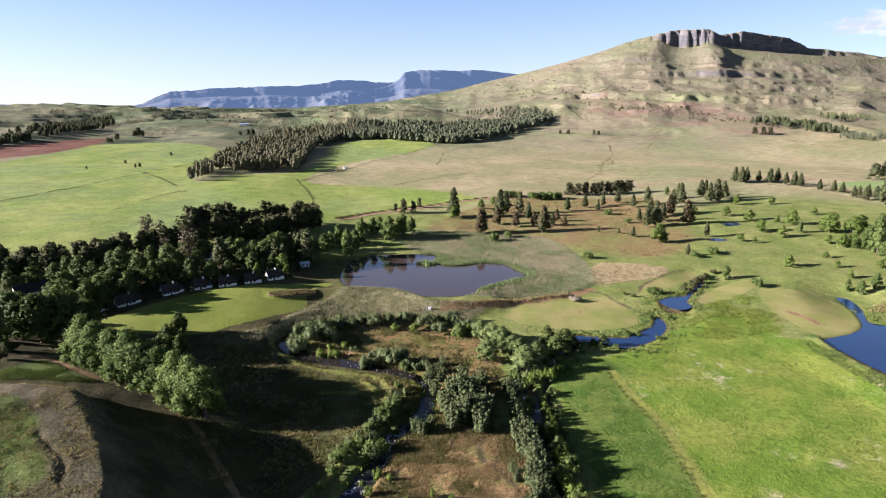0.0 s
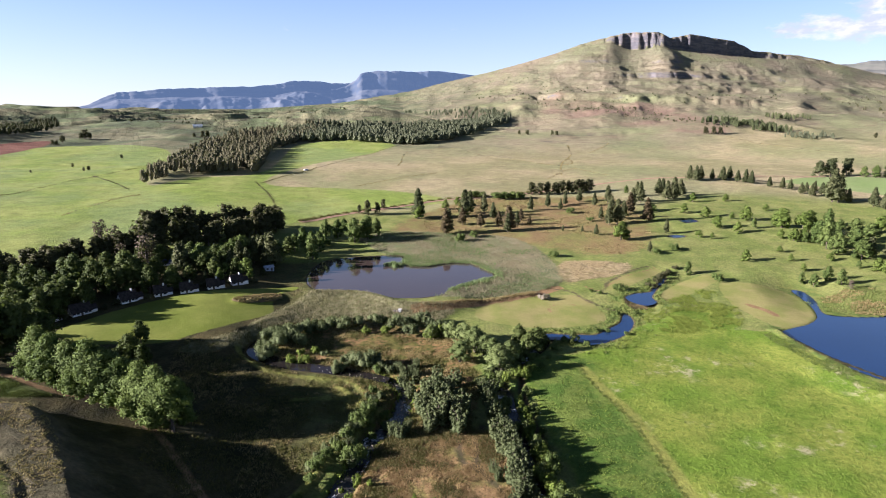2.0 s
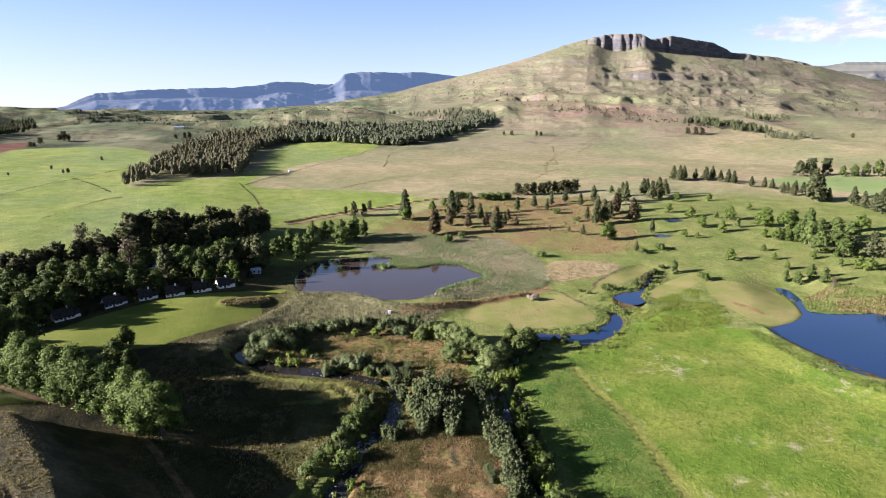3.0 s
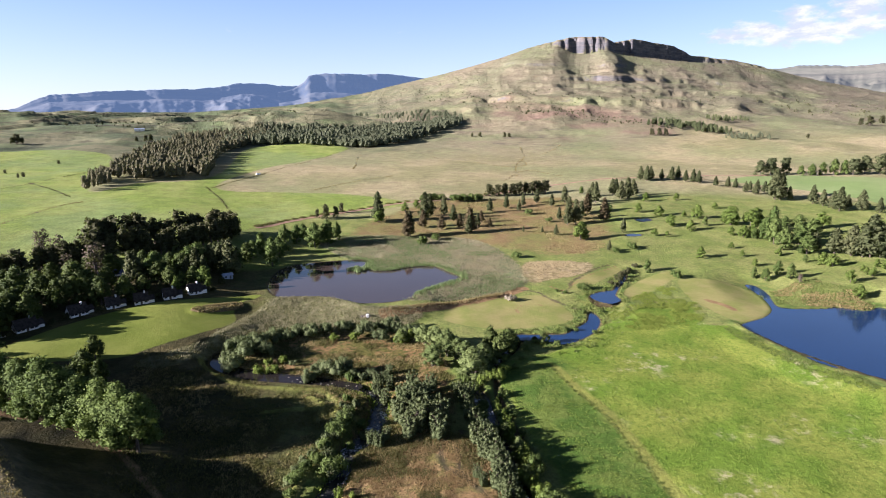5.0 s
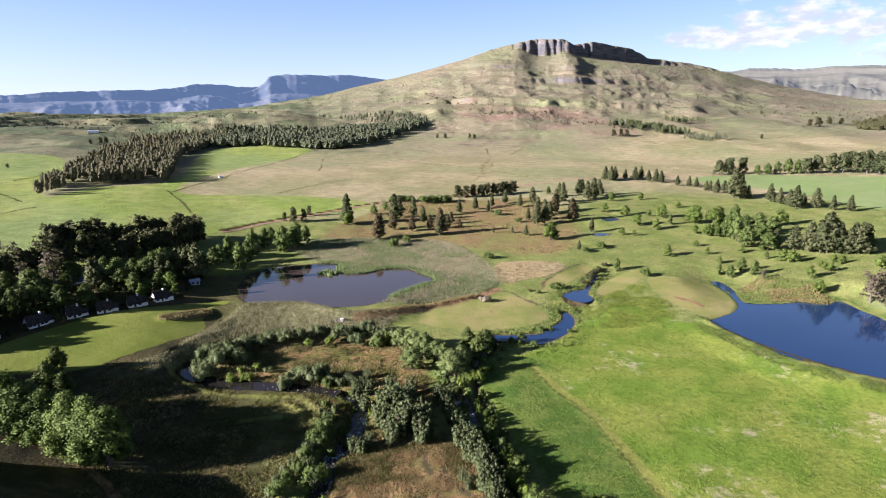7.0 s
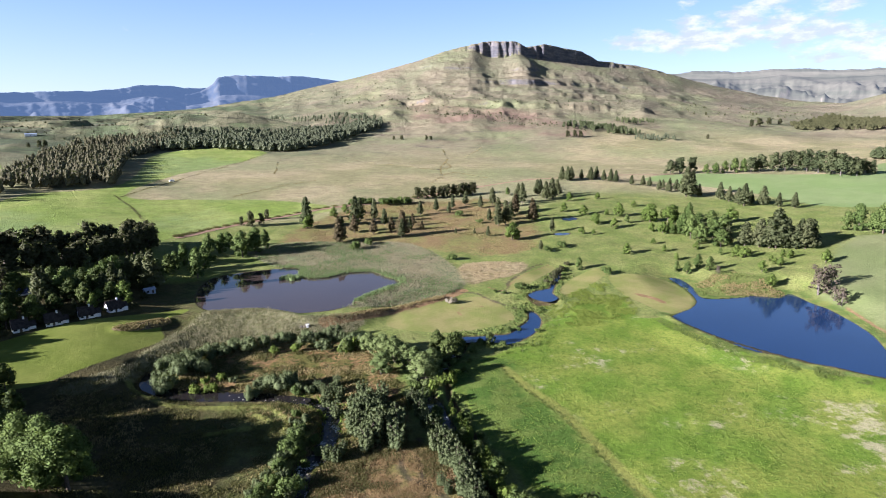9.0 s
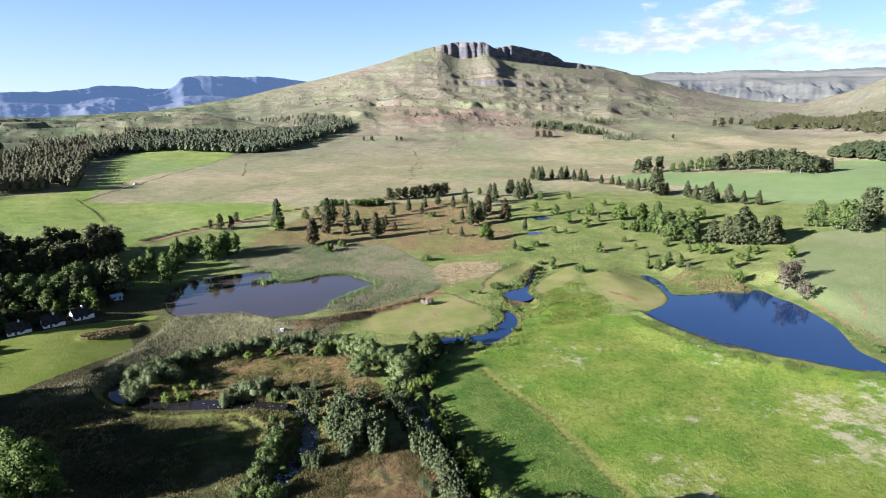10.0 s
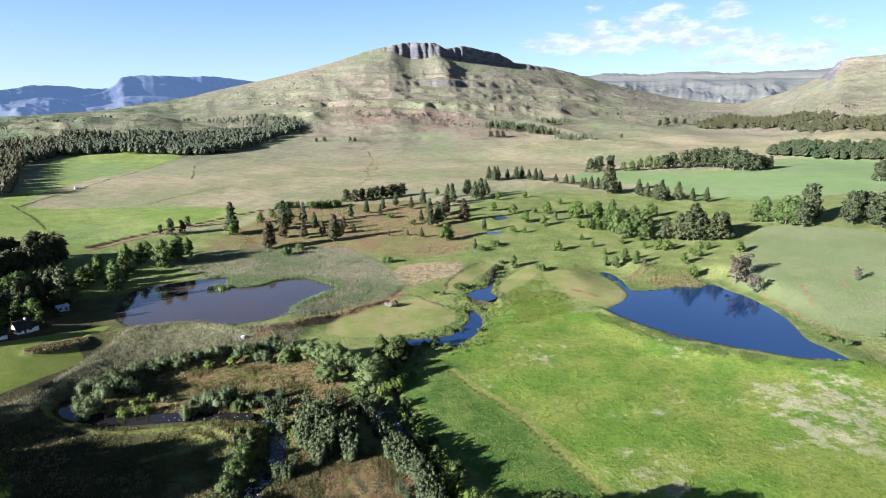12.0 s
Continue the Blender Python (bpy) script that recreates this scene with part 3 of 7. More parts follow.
    low = tone(t, pos, (0.060, 0.108, 0.016), (0.104, 0.142, 0.027), 0.10, 8.0, 0.40, 0.60)
    mead = lay(mead, "low_meadow", low, 5.0, 18.0)
    mead = lay(mead, "drain", tone(t, pos, (0.215, 0.225, 0.050), (0.140, 0.152, 0.034), 0.08, 5.0), 1.4, 3.0)
    c = lay(c, "meadow", mead, 1.5, 6.0)
    lawn = tone(t, pos, (0.115, 0.145, 0.020), (0.160, 0.180, 0.034), 0.03, 6.0)
    c = lay(c, "lawn", lawn, 0.8, 2.5)
    c = lay(c, "greens", tone(t, pos, (0.165, 0.182, 0.046), (0.228, 0.205, 0.074), 0.05, 6.0), 0.9, 2.4)
    c = lay(c, "tracks", tone(t, pos, (0.25, 0.158, 0.078), (0.18, 0.115, 0.055), 0.2), 0.7, 3.0)
    c = lay(c, "creeks", tone(t, pos, (0.055, 0.055, 0.022), (0.10, 0.075, 0.045), 0.1, 5.0), 1.2, 4.5)
    c = lay(c, "mound", tone(t, pos, (0.12, 0.085, 0.045), (0.18, 0.14, 0.08), 0.6, 6.0), 0.6, 1.5)
    c = lay(c, "mud", tone(t, pos, (0.10, 0.075, 0.035), (0.055, 0.05, 0.02), 0.3), 0.8, 2.2)
    # bare rock on the steep cliffs
    up = node(t, "ShaderNodeSeparateXYZ", None, i0=node(t, "ShaderNodeNewGeometry").outputs["Normal"]).outputs[2]
    sp = node(t, "ShaderNodeSeparateXYZ", None, i0=pos)
    strata = node(t, "ShaderNodeCombineXYZ", None, X=mathn(t, "MULTIPLY", sp.outputs[0], 0.02), Y=mathn(t, "MULTIPLY", sp.outputs[1], 0.02), Z=mathn(t, "MULTIPLY", sp.outputs[2], 0.12)).outputs[0]
    rock = tone(t, strata, (0.088, 0.087, 0.092), (0.142, 0.130, 0.122), 1.0, 9.0, 0.40, 0.60)
    far = ramp(t, zone("hills"), 150.0, 500.0)
    steep = mathn(t, "MULTIPLY", ramp(t, mathn(t, "ADD", up, mathn(t, "MULTIPLY", mathn(t, "SUBTRACT", mid, 0.5), 0.3)), 0.81, 0.67), far)
    c = mixc(t, steep, c, rock)
    # broken tufts and bare spots at two sizes
    tufts = ramp(t, noisen(t, pos, 0.55, 8.0, 0.75), 0.32, 0.70, 0.62, 1.35, False)
    clumps = ramp(t, noisen(t, pos, 0.07, 8.0, 0.7), 0.30, 0.70, 0.76, 1.24, False)
    gain = mathn(t, "MULTIPLY", tufts, clumps)
    mown = mathn(t, "MULTIPLY", ramp(t, mathn(t, "MAXIMUM", zone("greens"), zone("lawn")), -1.0, 1.0, 1.0, 0.25), ramp(t, mathn(t, "MAXIMUM", zone("east_field"), zone("crop")), -2.0, 4.0, 1.0, 0.35))
    mown = mathn(t, "MULTIPLY", mown, ramp(t, zone("meadow"), -1.0, 3.0, 1.0, 0.62))
    gain = mathn(t, "ADD", 1.0, mathn(t, "MULTIPLY", mathn(t, "SUBTRACT", gain, 1.0), mown))
    c = mixc(t, 1.0, c, node(t, "ShaderNodeCombineColor", None, i0=gain, i1=gain, i2=gain).outputs[0], "MULTIPLY")
    h = mathn(t, "ADD", mathn(t, "MULTIPLY", fine, 0.5), mathn(t, "MULTIPLY", grain, 1.4))
    h = mathn(t, "ADD", h, mathn(t, "MULTIPLY", mathn(t, "MULTIPLY", noisen(t, pos, 0.03, 8.0, 0.65), far), 9.0))
    h = mathn(t, "MULTIPLY", mathn(t, "SUBTRACT", h, 0.95), mown)
    return finish(m, t, c, 0.95, h, 0.9, 1.0, 0.1)


def water_material(name, tint, rough=0.03, ripple=0.02, foam=False):
    m, t = material(name)
    pos = node(t, "ShaderNodeNewGeometry").outputs["Position"]
    n = mathn(t, "ADD", noisen(t, pos, 1.6, 3.0), mathn(t, "MULTIPLY", noisen(t, pos, 0.05, 3.0), 2.0))
    c = mixc(t, noisen(t, pos, 0.03, 3.0), rgba(tint), rgba([v * 1.5 for v in tint]))
    if foam:
        white = ramp(t, mathn(t, "MULTIPLY", noisen(t, pos, 1.3, 6.0, 0.75), ramp(t, noisen(t, pos, 0.12, 2.0), 0.40, 0.62)), 0.46, 0.56)
        c = mixc(t, white, c, (0.62, 0.64, 0.66, 1))
        rough = mathn(t, "ADD", mathn(t, "MULTIPLY", white, 0.6), rough)
    return finish(m, t, c, rough, n, ripple, 0.2, 0.5, IOR=1.33)


LAND = ground_material()
WATER = water_material("pond_water", (0.042, 0.031, 0.026), 0.04, 0.03)
DAM_WATER = water_material("dam_water", (0.009, 0.025, 0.066), 0.03, 0.05)
STREAM_WATER = water_material("stream_water", (0.014, 0.012, 0.011), 0.05, 0.06)
RUNNING = water_material("running_water", (0.020, 0.020, 0.018), 0.12, 0.5, True)


# ---------------------------------------------------------------- ground: one sheet out to the horizon
def build_ground():
    azs = np.concatenate([np.arange(-180, -52, 4.0), np.arange(-52, -44, 0.5), np.arange(-44, 18, 0.28), np.arange(18, 32, 0.15), np.arange(32, 72, 0.28), np.arange(72, 80, 0.5), np.arange(80, 180, 4.0)])
    rs = [0.02, 20, 40, 60, 75, 90]
    while rs[-1] < 4900:
        rs.append(rs[-1] * (1.0085 if rs[-1] < 700 else 1.011 if rs[-1] < 1900 else 1.0065 if rs[-1] < 2400 else 1.0042 if rs[-1] < 3450 else 1.03))
    rs = np.array(rs)
    A, Rr = np.meshgrid(np.radians(azs), rs)
    X, Y = Rr * np.sin(A), Rr * np.cos(A)
    x, y = X.ravel(), Y.ravel()
    z = land(x, y)
    n, k = len(rs), len(azs)
    i, j = np.meshgrid(np.arange(0, n - 1), np.arange(k), indexing="ij")
    j2 = (j + 1) % k
    quads = np.stack([i * k + j, (i + 1) * k + j, (i + 1) * k + j2, i * k + j2], -1).reshape(-1, 4)[:, ::-1]
    me = bpy.data.meshes.new("ground")
    me.vertices.add(len(x))
    me.vertices.foreach_set("co", np.stack([x, y, z], 1).ravel())
    me.loops.add(quads.size)
    me.loops.foreach_set("vertex_index", quads.ravel())
    me.polygons.add(len(quads))
    me.polygons.foreach_set("loop_start", np.arange(len(quads)) * 4)
    me.polygons.foreach_set("use_smooth", np.ones(len(quads), bool))
    me.update(calc_edges=True)
    r, az = np.hypot(x, y), np.degrees(np.arctan2(x, y))
    # the west bank's painted shade is bounded by bearing and range alone
    zones = {"hills": r - 1180 - 420 * sstep(24, 34, az) * sstep(2100, 1700, r), "valley": 640 + 150 * sstep(18, 30, az) - r, "shaded_bank": np.minimum(-8 - az, np.minimum(470 - r, r - 100)),
             "pasture": side(x, y, PASTURE), "crop": side(x, y, CROP), "plough": side(x, y, PLOUGH), "rough": side(x, y, ROUGH),
             "scrub": side(x, y, SCRUB), "bracken": side(x, y, BRACKEN), "rushes": side(x, y, RUSHES), "reeds": side(x, y, REEDS),
             "straw": side(x, y, STRAW), "meadow": side(x, y, MEADOW), "lawn": side(x, y, LAWN), "mound": side(x, y, MOUND),
             "west_hills": np.minimum(r - 1250, (2 - az) * 12), "east_field": side(x, y, EAST_FIELD),
             "wet": np.max([side(x, y, l) + 9 for l, _ in BASINS[1:4]] + [side(x, y, l, False) + 10 for l, _, _ in COURSES], 0),
             "hill_turf": np.max([side(x, y, g) for g in HILL_TURF], 0), "berms": np.max([side(x, y, l, False) for l in BERMS], 0) + 1.7, "bleached": side(x, y, BLEACHED), "creeks": np.max([side(x, y, l, False) for l in CREEKS], 0) + np.interp(r, (300, 700, 1200),
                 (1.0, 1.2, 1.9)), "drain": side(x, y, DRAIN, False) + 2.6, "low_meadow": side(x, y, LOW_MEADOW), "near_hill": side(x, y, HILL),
                 "red_slope": side(x, y, RED_SLOPE), "greens": np.max([side(x, y, g) for g in GREENS], 0),
             "tracks": np.max([side(x, y, l, False) + w for l, w in TRACKS if l is not ROAD], 0),
             "mud": np.max([side(x, y, l) + (0.3 if l is DAM else 1.2) for l, _ in BASINS] + [side(x, y, l, False) + h + 1.2 for l, h, _ in COURSES], 0)}
    for name, v in zones.items():
        me.attributes.new(name, "FLOAT", "POINT").data.foreach_set("value", np.asarray(v, np.float32))
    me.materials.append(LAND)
    return tagged(new("ground", me), "rolling valley land of grass, scrub and bare hills", "ground", kind="structure")


ground = build_ground()


def sheet(name, line, z, mat, label):
    """A level water surface within an outline."""
    bm = bmesh.new()
    bm.faces.new([bm.verts.new((p[0], p[1], z)) for p in line])
    bmesh.ops.triangulate(bm, faces=bm.faces[:])
    bmesh.ops.recalc_face_normals(bm, faces=bm.faces[:])
    me = bpy.data.meshes.new(name)
    bm.to_mesh(me)
    bm.free()
    if me.polygons[0].normal.z < 0:
        me.flip_normals()
    me.materials.append(mat)
    return tagged(new(name, me), label, "water", kind="structure")


sheet("pond", POND, POND_Z, WATER, "calm brown pond water below the reed bed")
sheet("dam", DAM, DAM_Z, DAM_WATER, "calm deep blue water behind the grassy dam wall")
sheet("weir_pool", WEIR_POOL, WEIR_Z, DAM_WATER, "small weir pool between the golf greens")
sheet("river_pool", RIVER_POOL, RIVER_Z, DAM_WATER, "wide dark bend of the river")
sheet("upper_pool", UPPER_POOL, UPPER_Z, DAM_WATER, "small upper pool on the golf course")
sheet("lower_pool", LOWER_POOL, LOWER_Z, DAM_WATER, "small lower pool on the golf course")


sheet("stream_pool", STREAM_POOL, SPOOL_Z, STREAM_WATER, "still dark pool where the stream bends")


def ribbon(name, line, half, drop, mat, label):
    """Running water along a course."""
    z = bed(line, drop)
    d = np.gradient(line, axis=0)
    d = d / np.linalg.norm(d, axis=1)[:, None]
    s = np.stack([-d[:, 1], d[:, 0]], 1)
    w = half * (1 + 0.25 * np.sin(np.arange(len(line)) * 0.9) + 0.15 * np.sin(np.arange(len(line)) * 2.3))
    w = np.clip(w, 0.4, None) + 0.8
    v = [(*(line[i] + s[i] * w[i] * k), z[i]) for i in range(len(line)) for k in (-1, 1)]
    f = [(2 * i, 2 * i + 1, 2 * i + 3, 2 * i + 2) for i in range(len(line) - 1)]
    me = bpy.data.meshes.new(name)
    me.from_pydata(v, [], f)
    me.update()
    if me.polygons[0].normal.z < 0:
        me.flip_normals()
    me.materials.append(mat)
    return tagged(new(name, me), label, "water", kind="structure")


ribbon("stream", STREAM, 3.3, 1.5, RUNNING, "shallow stony stream winding through scrub")
ribbon("river", RIVER, 3.2, 1.8, RUNNING, "dark river between overgrown banks")


def road(name, line, half, lift, mat, label):
    """A dirt road laid on the land, its edges worn unevenly."""
    n = int(np.linalg.norm(np.diff(line, axis=0), axis=1).sum() / 3.0)
    t = np.linspace(0, len(line) - 1, n)
    p = np.stack([np.interp(t, np.arange(len(line)), line[:, c]) for c in (0, 1)], 1)
    d = unit2(np.gradient(p, axis=0))
    s = np.stack([-d[:, 1], d[:, 0]], 1)
    V, Fc = [], []
    for j, k in enumerate((-1.0, -0.35, 0.35, 1.0)):
        w = half * k * (1 + 0.25 * vnoise(np.arange(n) / 3.0, np.full(n, 7.0 + j)))
        q = p + s * w[:, None]
        V += np.column_stack([q, land(q[:, 0].copy(), q[:, 1].copy()) + lift]).tolist()
    for j in range(3):
        for i in range(n - 1):
            Fc.append((j * n + i, j * n + i + 1, (j + 1) * n + i + 1, (j + 1) * n + i))
    me = bpy.data.meshes.new(name)
    me.from_pydata(V, [], Fc)
    me.update()
    if me.polygons[0].normal.z < 0:
        me.flip_normals()
    me.materials.append(mat)
    return tagged(new(name, me), label, "road", kind="structure")


def unit2(v):
    return v / np.maximum(np.linalg.norm(v, axis=1, keepdims=True), 1e-6)


dm, dt = material("red_dirt")
dpos = node(dt, "ShaderNodeNewGeometry").outputs["Position"]
DIRT = finish(dm, dt, tone(dt, dpos, (0.34, 0.215, 0.14), (0.25, 0.165, 0.105), 0.15, 7.0), 0.95, noisen(dt, dpos, 0.8, 5.0), 0.5, 0.3, 0.1)
road("dirt_road", ROAD, 3.1, 0.35, DIRT, "reddish dirt road along the pasture edge")


# ---------------------------------------------------------------- vegetation
def foliage(name, dark, light, sheen=0.12):
    """Leaf material: tone shifts from tree to tree and from leaf clump to leaf clump."""
    m, t = material(name)
    isl = node(t, "ShaderNodeNewGeometry").outputs["Random Per Island"]
    obj = node(t, "ShaderNodeObjectInfo").outputs["Random"]
    pos = node(t, "ShaderNodeNewGeometry").outputs["Position"]
    f = mathn(t, "ADD", mathn(t, "MULTIPLY", isl, 0.42), mathn(t, "MULTIPLY", obj, 0.50))
    f = mathn(t, "ADD", f, mathn(t, "MULTIPLY", mathn(t, "SUBTRACT", noisen(t, pos, 0.25, 3.0), 0.5), 0.7), True)
    c = mixc(t, f, rgba(dark), rgba(light))
    b = node(t, "ShaderNodeBsdfPrincipled", None, Base_Color=c, Roughness=0.75)
    b.inputs["Specular IOR Level"].default_value = sheen
    tr = node(t, "ShaderNodeBsdfTranslucent", None, Color=mixc(t, 0.5, c, (0.12, 0.17, 0.02, 1)))
    mx = node(t, "ShaderNodeMixShader", None, i0=0.22, i1=b.outputs[0], i2=tr.outputs[0])
    node(t, "ShaderNodeOutputMaterial", None, Surface=mx.outputs[0])
    return m


def bark_material(name, a, b):
    m, t = material(name)
    pos = node(t, "ShaderNodeNewGeometry").outputs["Position"]
    return finish(m, t, tone(t, pos, a, b, 2.0, 5.0), 0.9, noisen(t, pos, 6.0, 4.0), 0.6, 0.05, 0.15)


LEAF = {
    "plane": foliage("plane_leaves", (0.055, 0.088, 0.018), (0.130, 0.172, 0.042)),
    "bright": foliage("bright_leaves", (0.072, 0.112, 0.020), (0.138, 0.180, 0.038)),
    # the village's shade is put into this darker green
    "green": foliage("green_leaves", (0.036, 0.056, 0.013), (0.088, 0.110, 0.030)),
    "dark": foliage("dark_leaves", (0.036, 0.040, 0.016), (0.088, 0.085, 0.038)),
    "pine": foliage("pine_needles", (0.040, 0.052, 0.020), (0.100, 0.104, 0.044)),
    "rust": foliage("rusty_needles", (0.060, 0.045, 0.022), (0.105, 0.080, 0.040)),
    "grey": foliage("grey_green_leaves", (0.076, 0.098, 0.040), (0.142, 0.166, 0.070)),
    "willow": foliage("willow_leaves", (0.080, 0.112, 0.032), (0.155, 0.188, 0.064)),
    "fresh": foliage("fresh_leaves", (0.055, 0.088, 0.020), (0.120, 0.155, 0.042)),
    "gum": foliage("gum_leaves", (0.042, 0.056, 0.023), (0.098, 0.108, 0.046)),
    "bare": foliage("bare_twigs", (0.070, 0.054, 0.038), (0.135, 0.108, 0.078), 0.1),
    "stand": foliage("plantation_leaves", (0.072, 0.070, 0.036), (0.150, 0.134, 0.074)),
    # paler than the leaves themselves, with distance haze put into the colour
    "far": foliage("hazy_forest_leaves", (0.060, 0.072, 0.040), (0.116, 0.126, 0.070)),
    "weed": foliage("tall_weeds", (0.080, 0.120, 0.018), (0.150, 0.190, 0.035)),
    "blossom": foliage("pale_blossom", (0.22, 0.19, 0.13), (0.38, 0.33, 0.24), 0.1),
}
BARK = bark_material("bark", (0.07, 0.055, 0.04), (0.14, 0.11, 0.085))
PALE_BARK = bark_material("pale_bark", (0.075, 0.062, 0.050), (0.135, 0.115, 0.095))


def mesh_of(name, v, f, mat, smooth=False, normals=None):
    me = bpy.data.meshes.new(name)
    me.from_pydata(v, [], f)
    if normals is not None:
        me.polygons.foreach_set("use_smooth", np.ones(len(me.polygons), bool))
        me.normals_split_custom_set_from_vertices(normals)
    if smooth:
        me.polygons.foreach_set("use_smooth", np.ones(len(me.polygons), bool))
    me.update()
    me.materials.append(mat)
    return me


def unit(v):
    return v / np.maximum(np.linalg.norm(v, axis=-1, keepdims=True), 1e-6)


def leaves(rng, lobes, n, size, droop=0.0, slim=0.62):
    """n folded leaf clumps on the skins of ellipsoid lobes (x, y, z, rx, rz): vertices and quads."""
    L = np.array(lobes, float)
    w = L[:, 3] * L[:, 4]
    pick = rng.choice(len(L), n, p=w / w.sum())
    d = unit(rng.normal(size=(n, 3)))
    d[:, 2] = np.where(d[:, 2] < -0.35, -d[:, 2], d[:, 2])
    c = L[pick]
    k = (0.70 + 0.38 * np.sqrt(rng.random(n)))[:, None]
    p = c[:, :3] + d * np.stack([c[:, 3], c[:, 3], c[:, 4]], 1) * k + rng.normal(size=(n, 3)) * (0.16 * c[:, 3:4])
    nor = unit(d + 0.45 * rng.normal(size=(n, 3)))
    a = unit(np.cross(nor, unit(rng.normal(size=(n, 3)))))
    a[:, 2] -= droop
    a = unit(a)
    b = unit(np.cross(nor, a))
    s = (size * (0.55 + 0.9 * rng.random(n)))[:, None]
    v = np.stack([p - a * s, p - b * s * slim - nor * s * 0.22, p + a * s, p + b * s * slim - nor * s * 0.22], 1).reshape(-1, 3)
    f = np.arange(4 * n).reshape(-1, 4)
    # leaves shade with the swell of the crown
    out = p - np.average(L[:, :3], axis=0, weights=w)
    soft = unit(d * 0.62 + unit(out) * 0.30 + 0.30 * rng.normal(size=(n, 3)))
    return v, f, np.repeat(soft, 4, 0)


def cores(rng, lobes, shrink=0.80, rings=3, segs=6):
    """Uneven closed bodies inside the lobes, so that little light passes the crown."""
    V, Fc = [], []
    for x, y, z, rx, rz in lobes:
        base = len(V)
        V.append((x, y, z - rz * shrink))
        for i in range(1, rings):
            th = math.pi * i / rings
            for j in range(segs):
                ph = 2 * math.pi * (j + 0.5 * i) / segs
                k = shrink * (0.82 + 0.34 * rng.random())
                V.append((x + rx * k * math.sin(th) * math.cos(ph), y + rx * k * math.sin(th) * math.sin(ph), z - rz * k * math.cos(th)))
        V.append((x, y, z + rz * shrink))
        for j in range(segs):
            q = (j + 1) % segs
            Fc.append((base, base + 1 + q, base + 1 + j))
            for i in range(rings - 2):
                o = base + 1 + i * segs
                Fc.append((o + j, o + q, o + segs + q, o + segs + j))
            o = base + 1 + (rings - 2) * segs
            Fc.append((o + j, o + q, base + 1 + (rings - 1) * segs))
    return V, Fc


def crown_mesh(name, rng, lobes, n, size, mat, droop=0.0, rings=3, segs=6, shrink=0.80, slim=0.62):
    v1, f1 = cores(rng, lobes, shrink, rings, segs)
    v2, f2, n2 = leaves(rng, lobes, n, size, droop, slim)
    k = len(v1)
    per = 2 + (rings - 1) * segs
    mids = np.repeat(np.array(lobes)[:, :3], per, 0)
    n1 = unit(np.array(v1) - mids)
    return mesh_of(name, [tuple(p) for p in v1] + v2.tolist(), [tuple(q) for q in f1] + (f2 + k).tolist(), mat, normals=np.concatenate([n1, n2]).tolist())


def tube(v, f, a, b, ra, rb, segs=6):
    """Adds a tapered limb from a to b."""
    a, b = Vector(a), Vector(b)
    q = (b - a).to_track_quat("Z", "Y")
    o = len(v)
    for p, r in ((a, ra), (b, rb)):
        for j in range(segs):
            w = 2 * math.pi * j / segs
            v.append(tuple(p + q @ Vector((math.cos(w) * r, math.sin(w) * r, 0))))
    for j in range(segs):
        f.append((o + j, o + (j + 1) % segs, o + segs + (j + 1) % segs, o + segs + j))
    f.append(tuple(range(o + segs, o + 2 * segs)))


def trunk_mesh(rng, lobes, top, thick, mat, stems=1, segs=6):
    v, f = [], []
    for s in range(stems):
        ox, oy = (rng.uniform(-0.06, 0.06, 2) if stems > 1 else (0, 0))
        bend = (ox + rng.uniform(-0.02, 0.02), oy + rng.uniform(-0.02, 0.02), top * 0.55)
        tube(v, f, (ox * 0.4, oy * 0.4, -0.04), bend, thick, thick * 0.75, segs)
        tip = (bend[0] + rng.uniform(-0.03, 0.03), bend[1] + rng.uniform(-0.03, 0.03), top)
        tube(v, f, bend, tip, thick * 0.75, thick * 0.4, segs)
        for i in rng.permutation(len(lobes))[:5]:
            x, y, z = lobes[i][:3]
            st = Vector(bend).lerp(Vector(tip), rng.uniform(0.1, 0.9))
            tube(v, f, st, (x, y, max(z, st.z + 0.02)), thick * 0.42, thick * 0.12, 5)
    return mesh_of("trunk", v, f, mat, True)


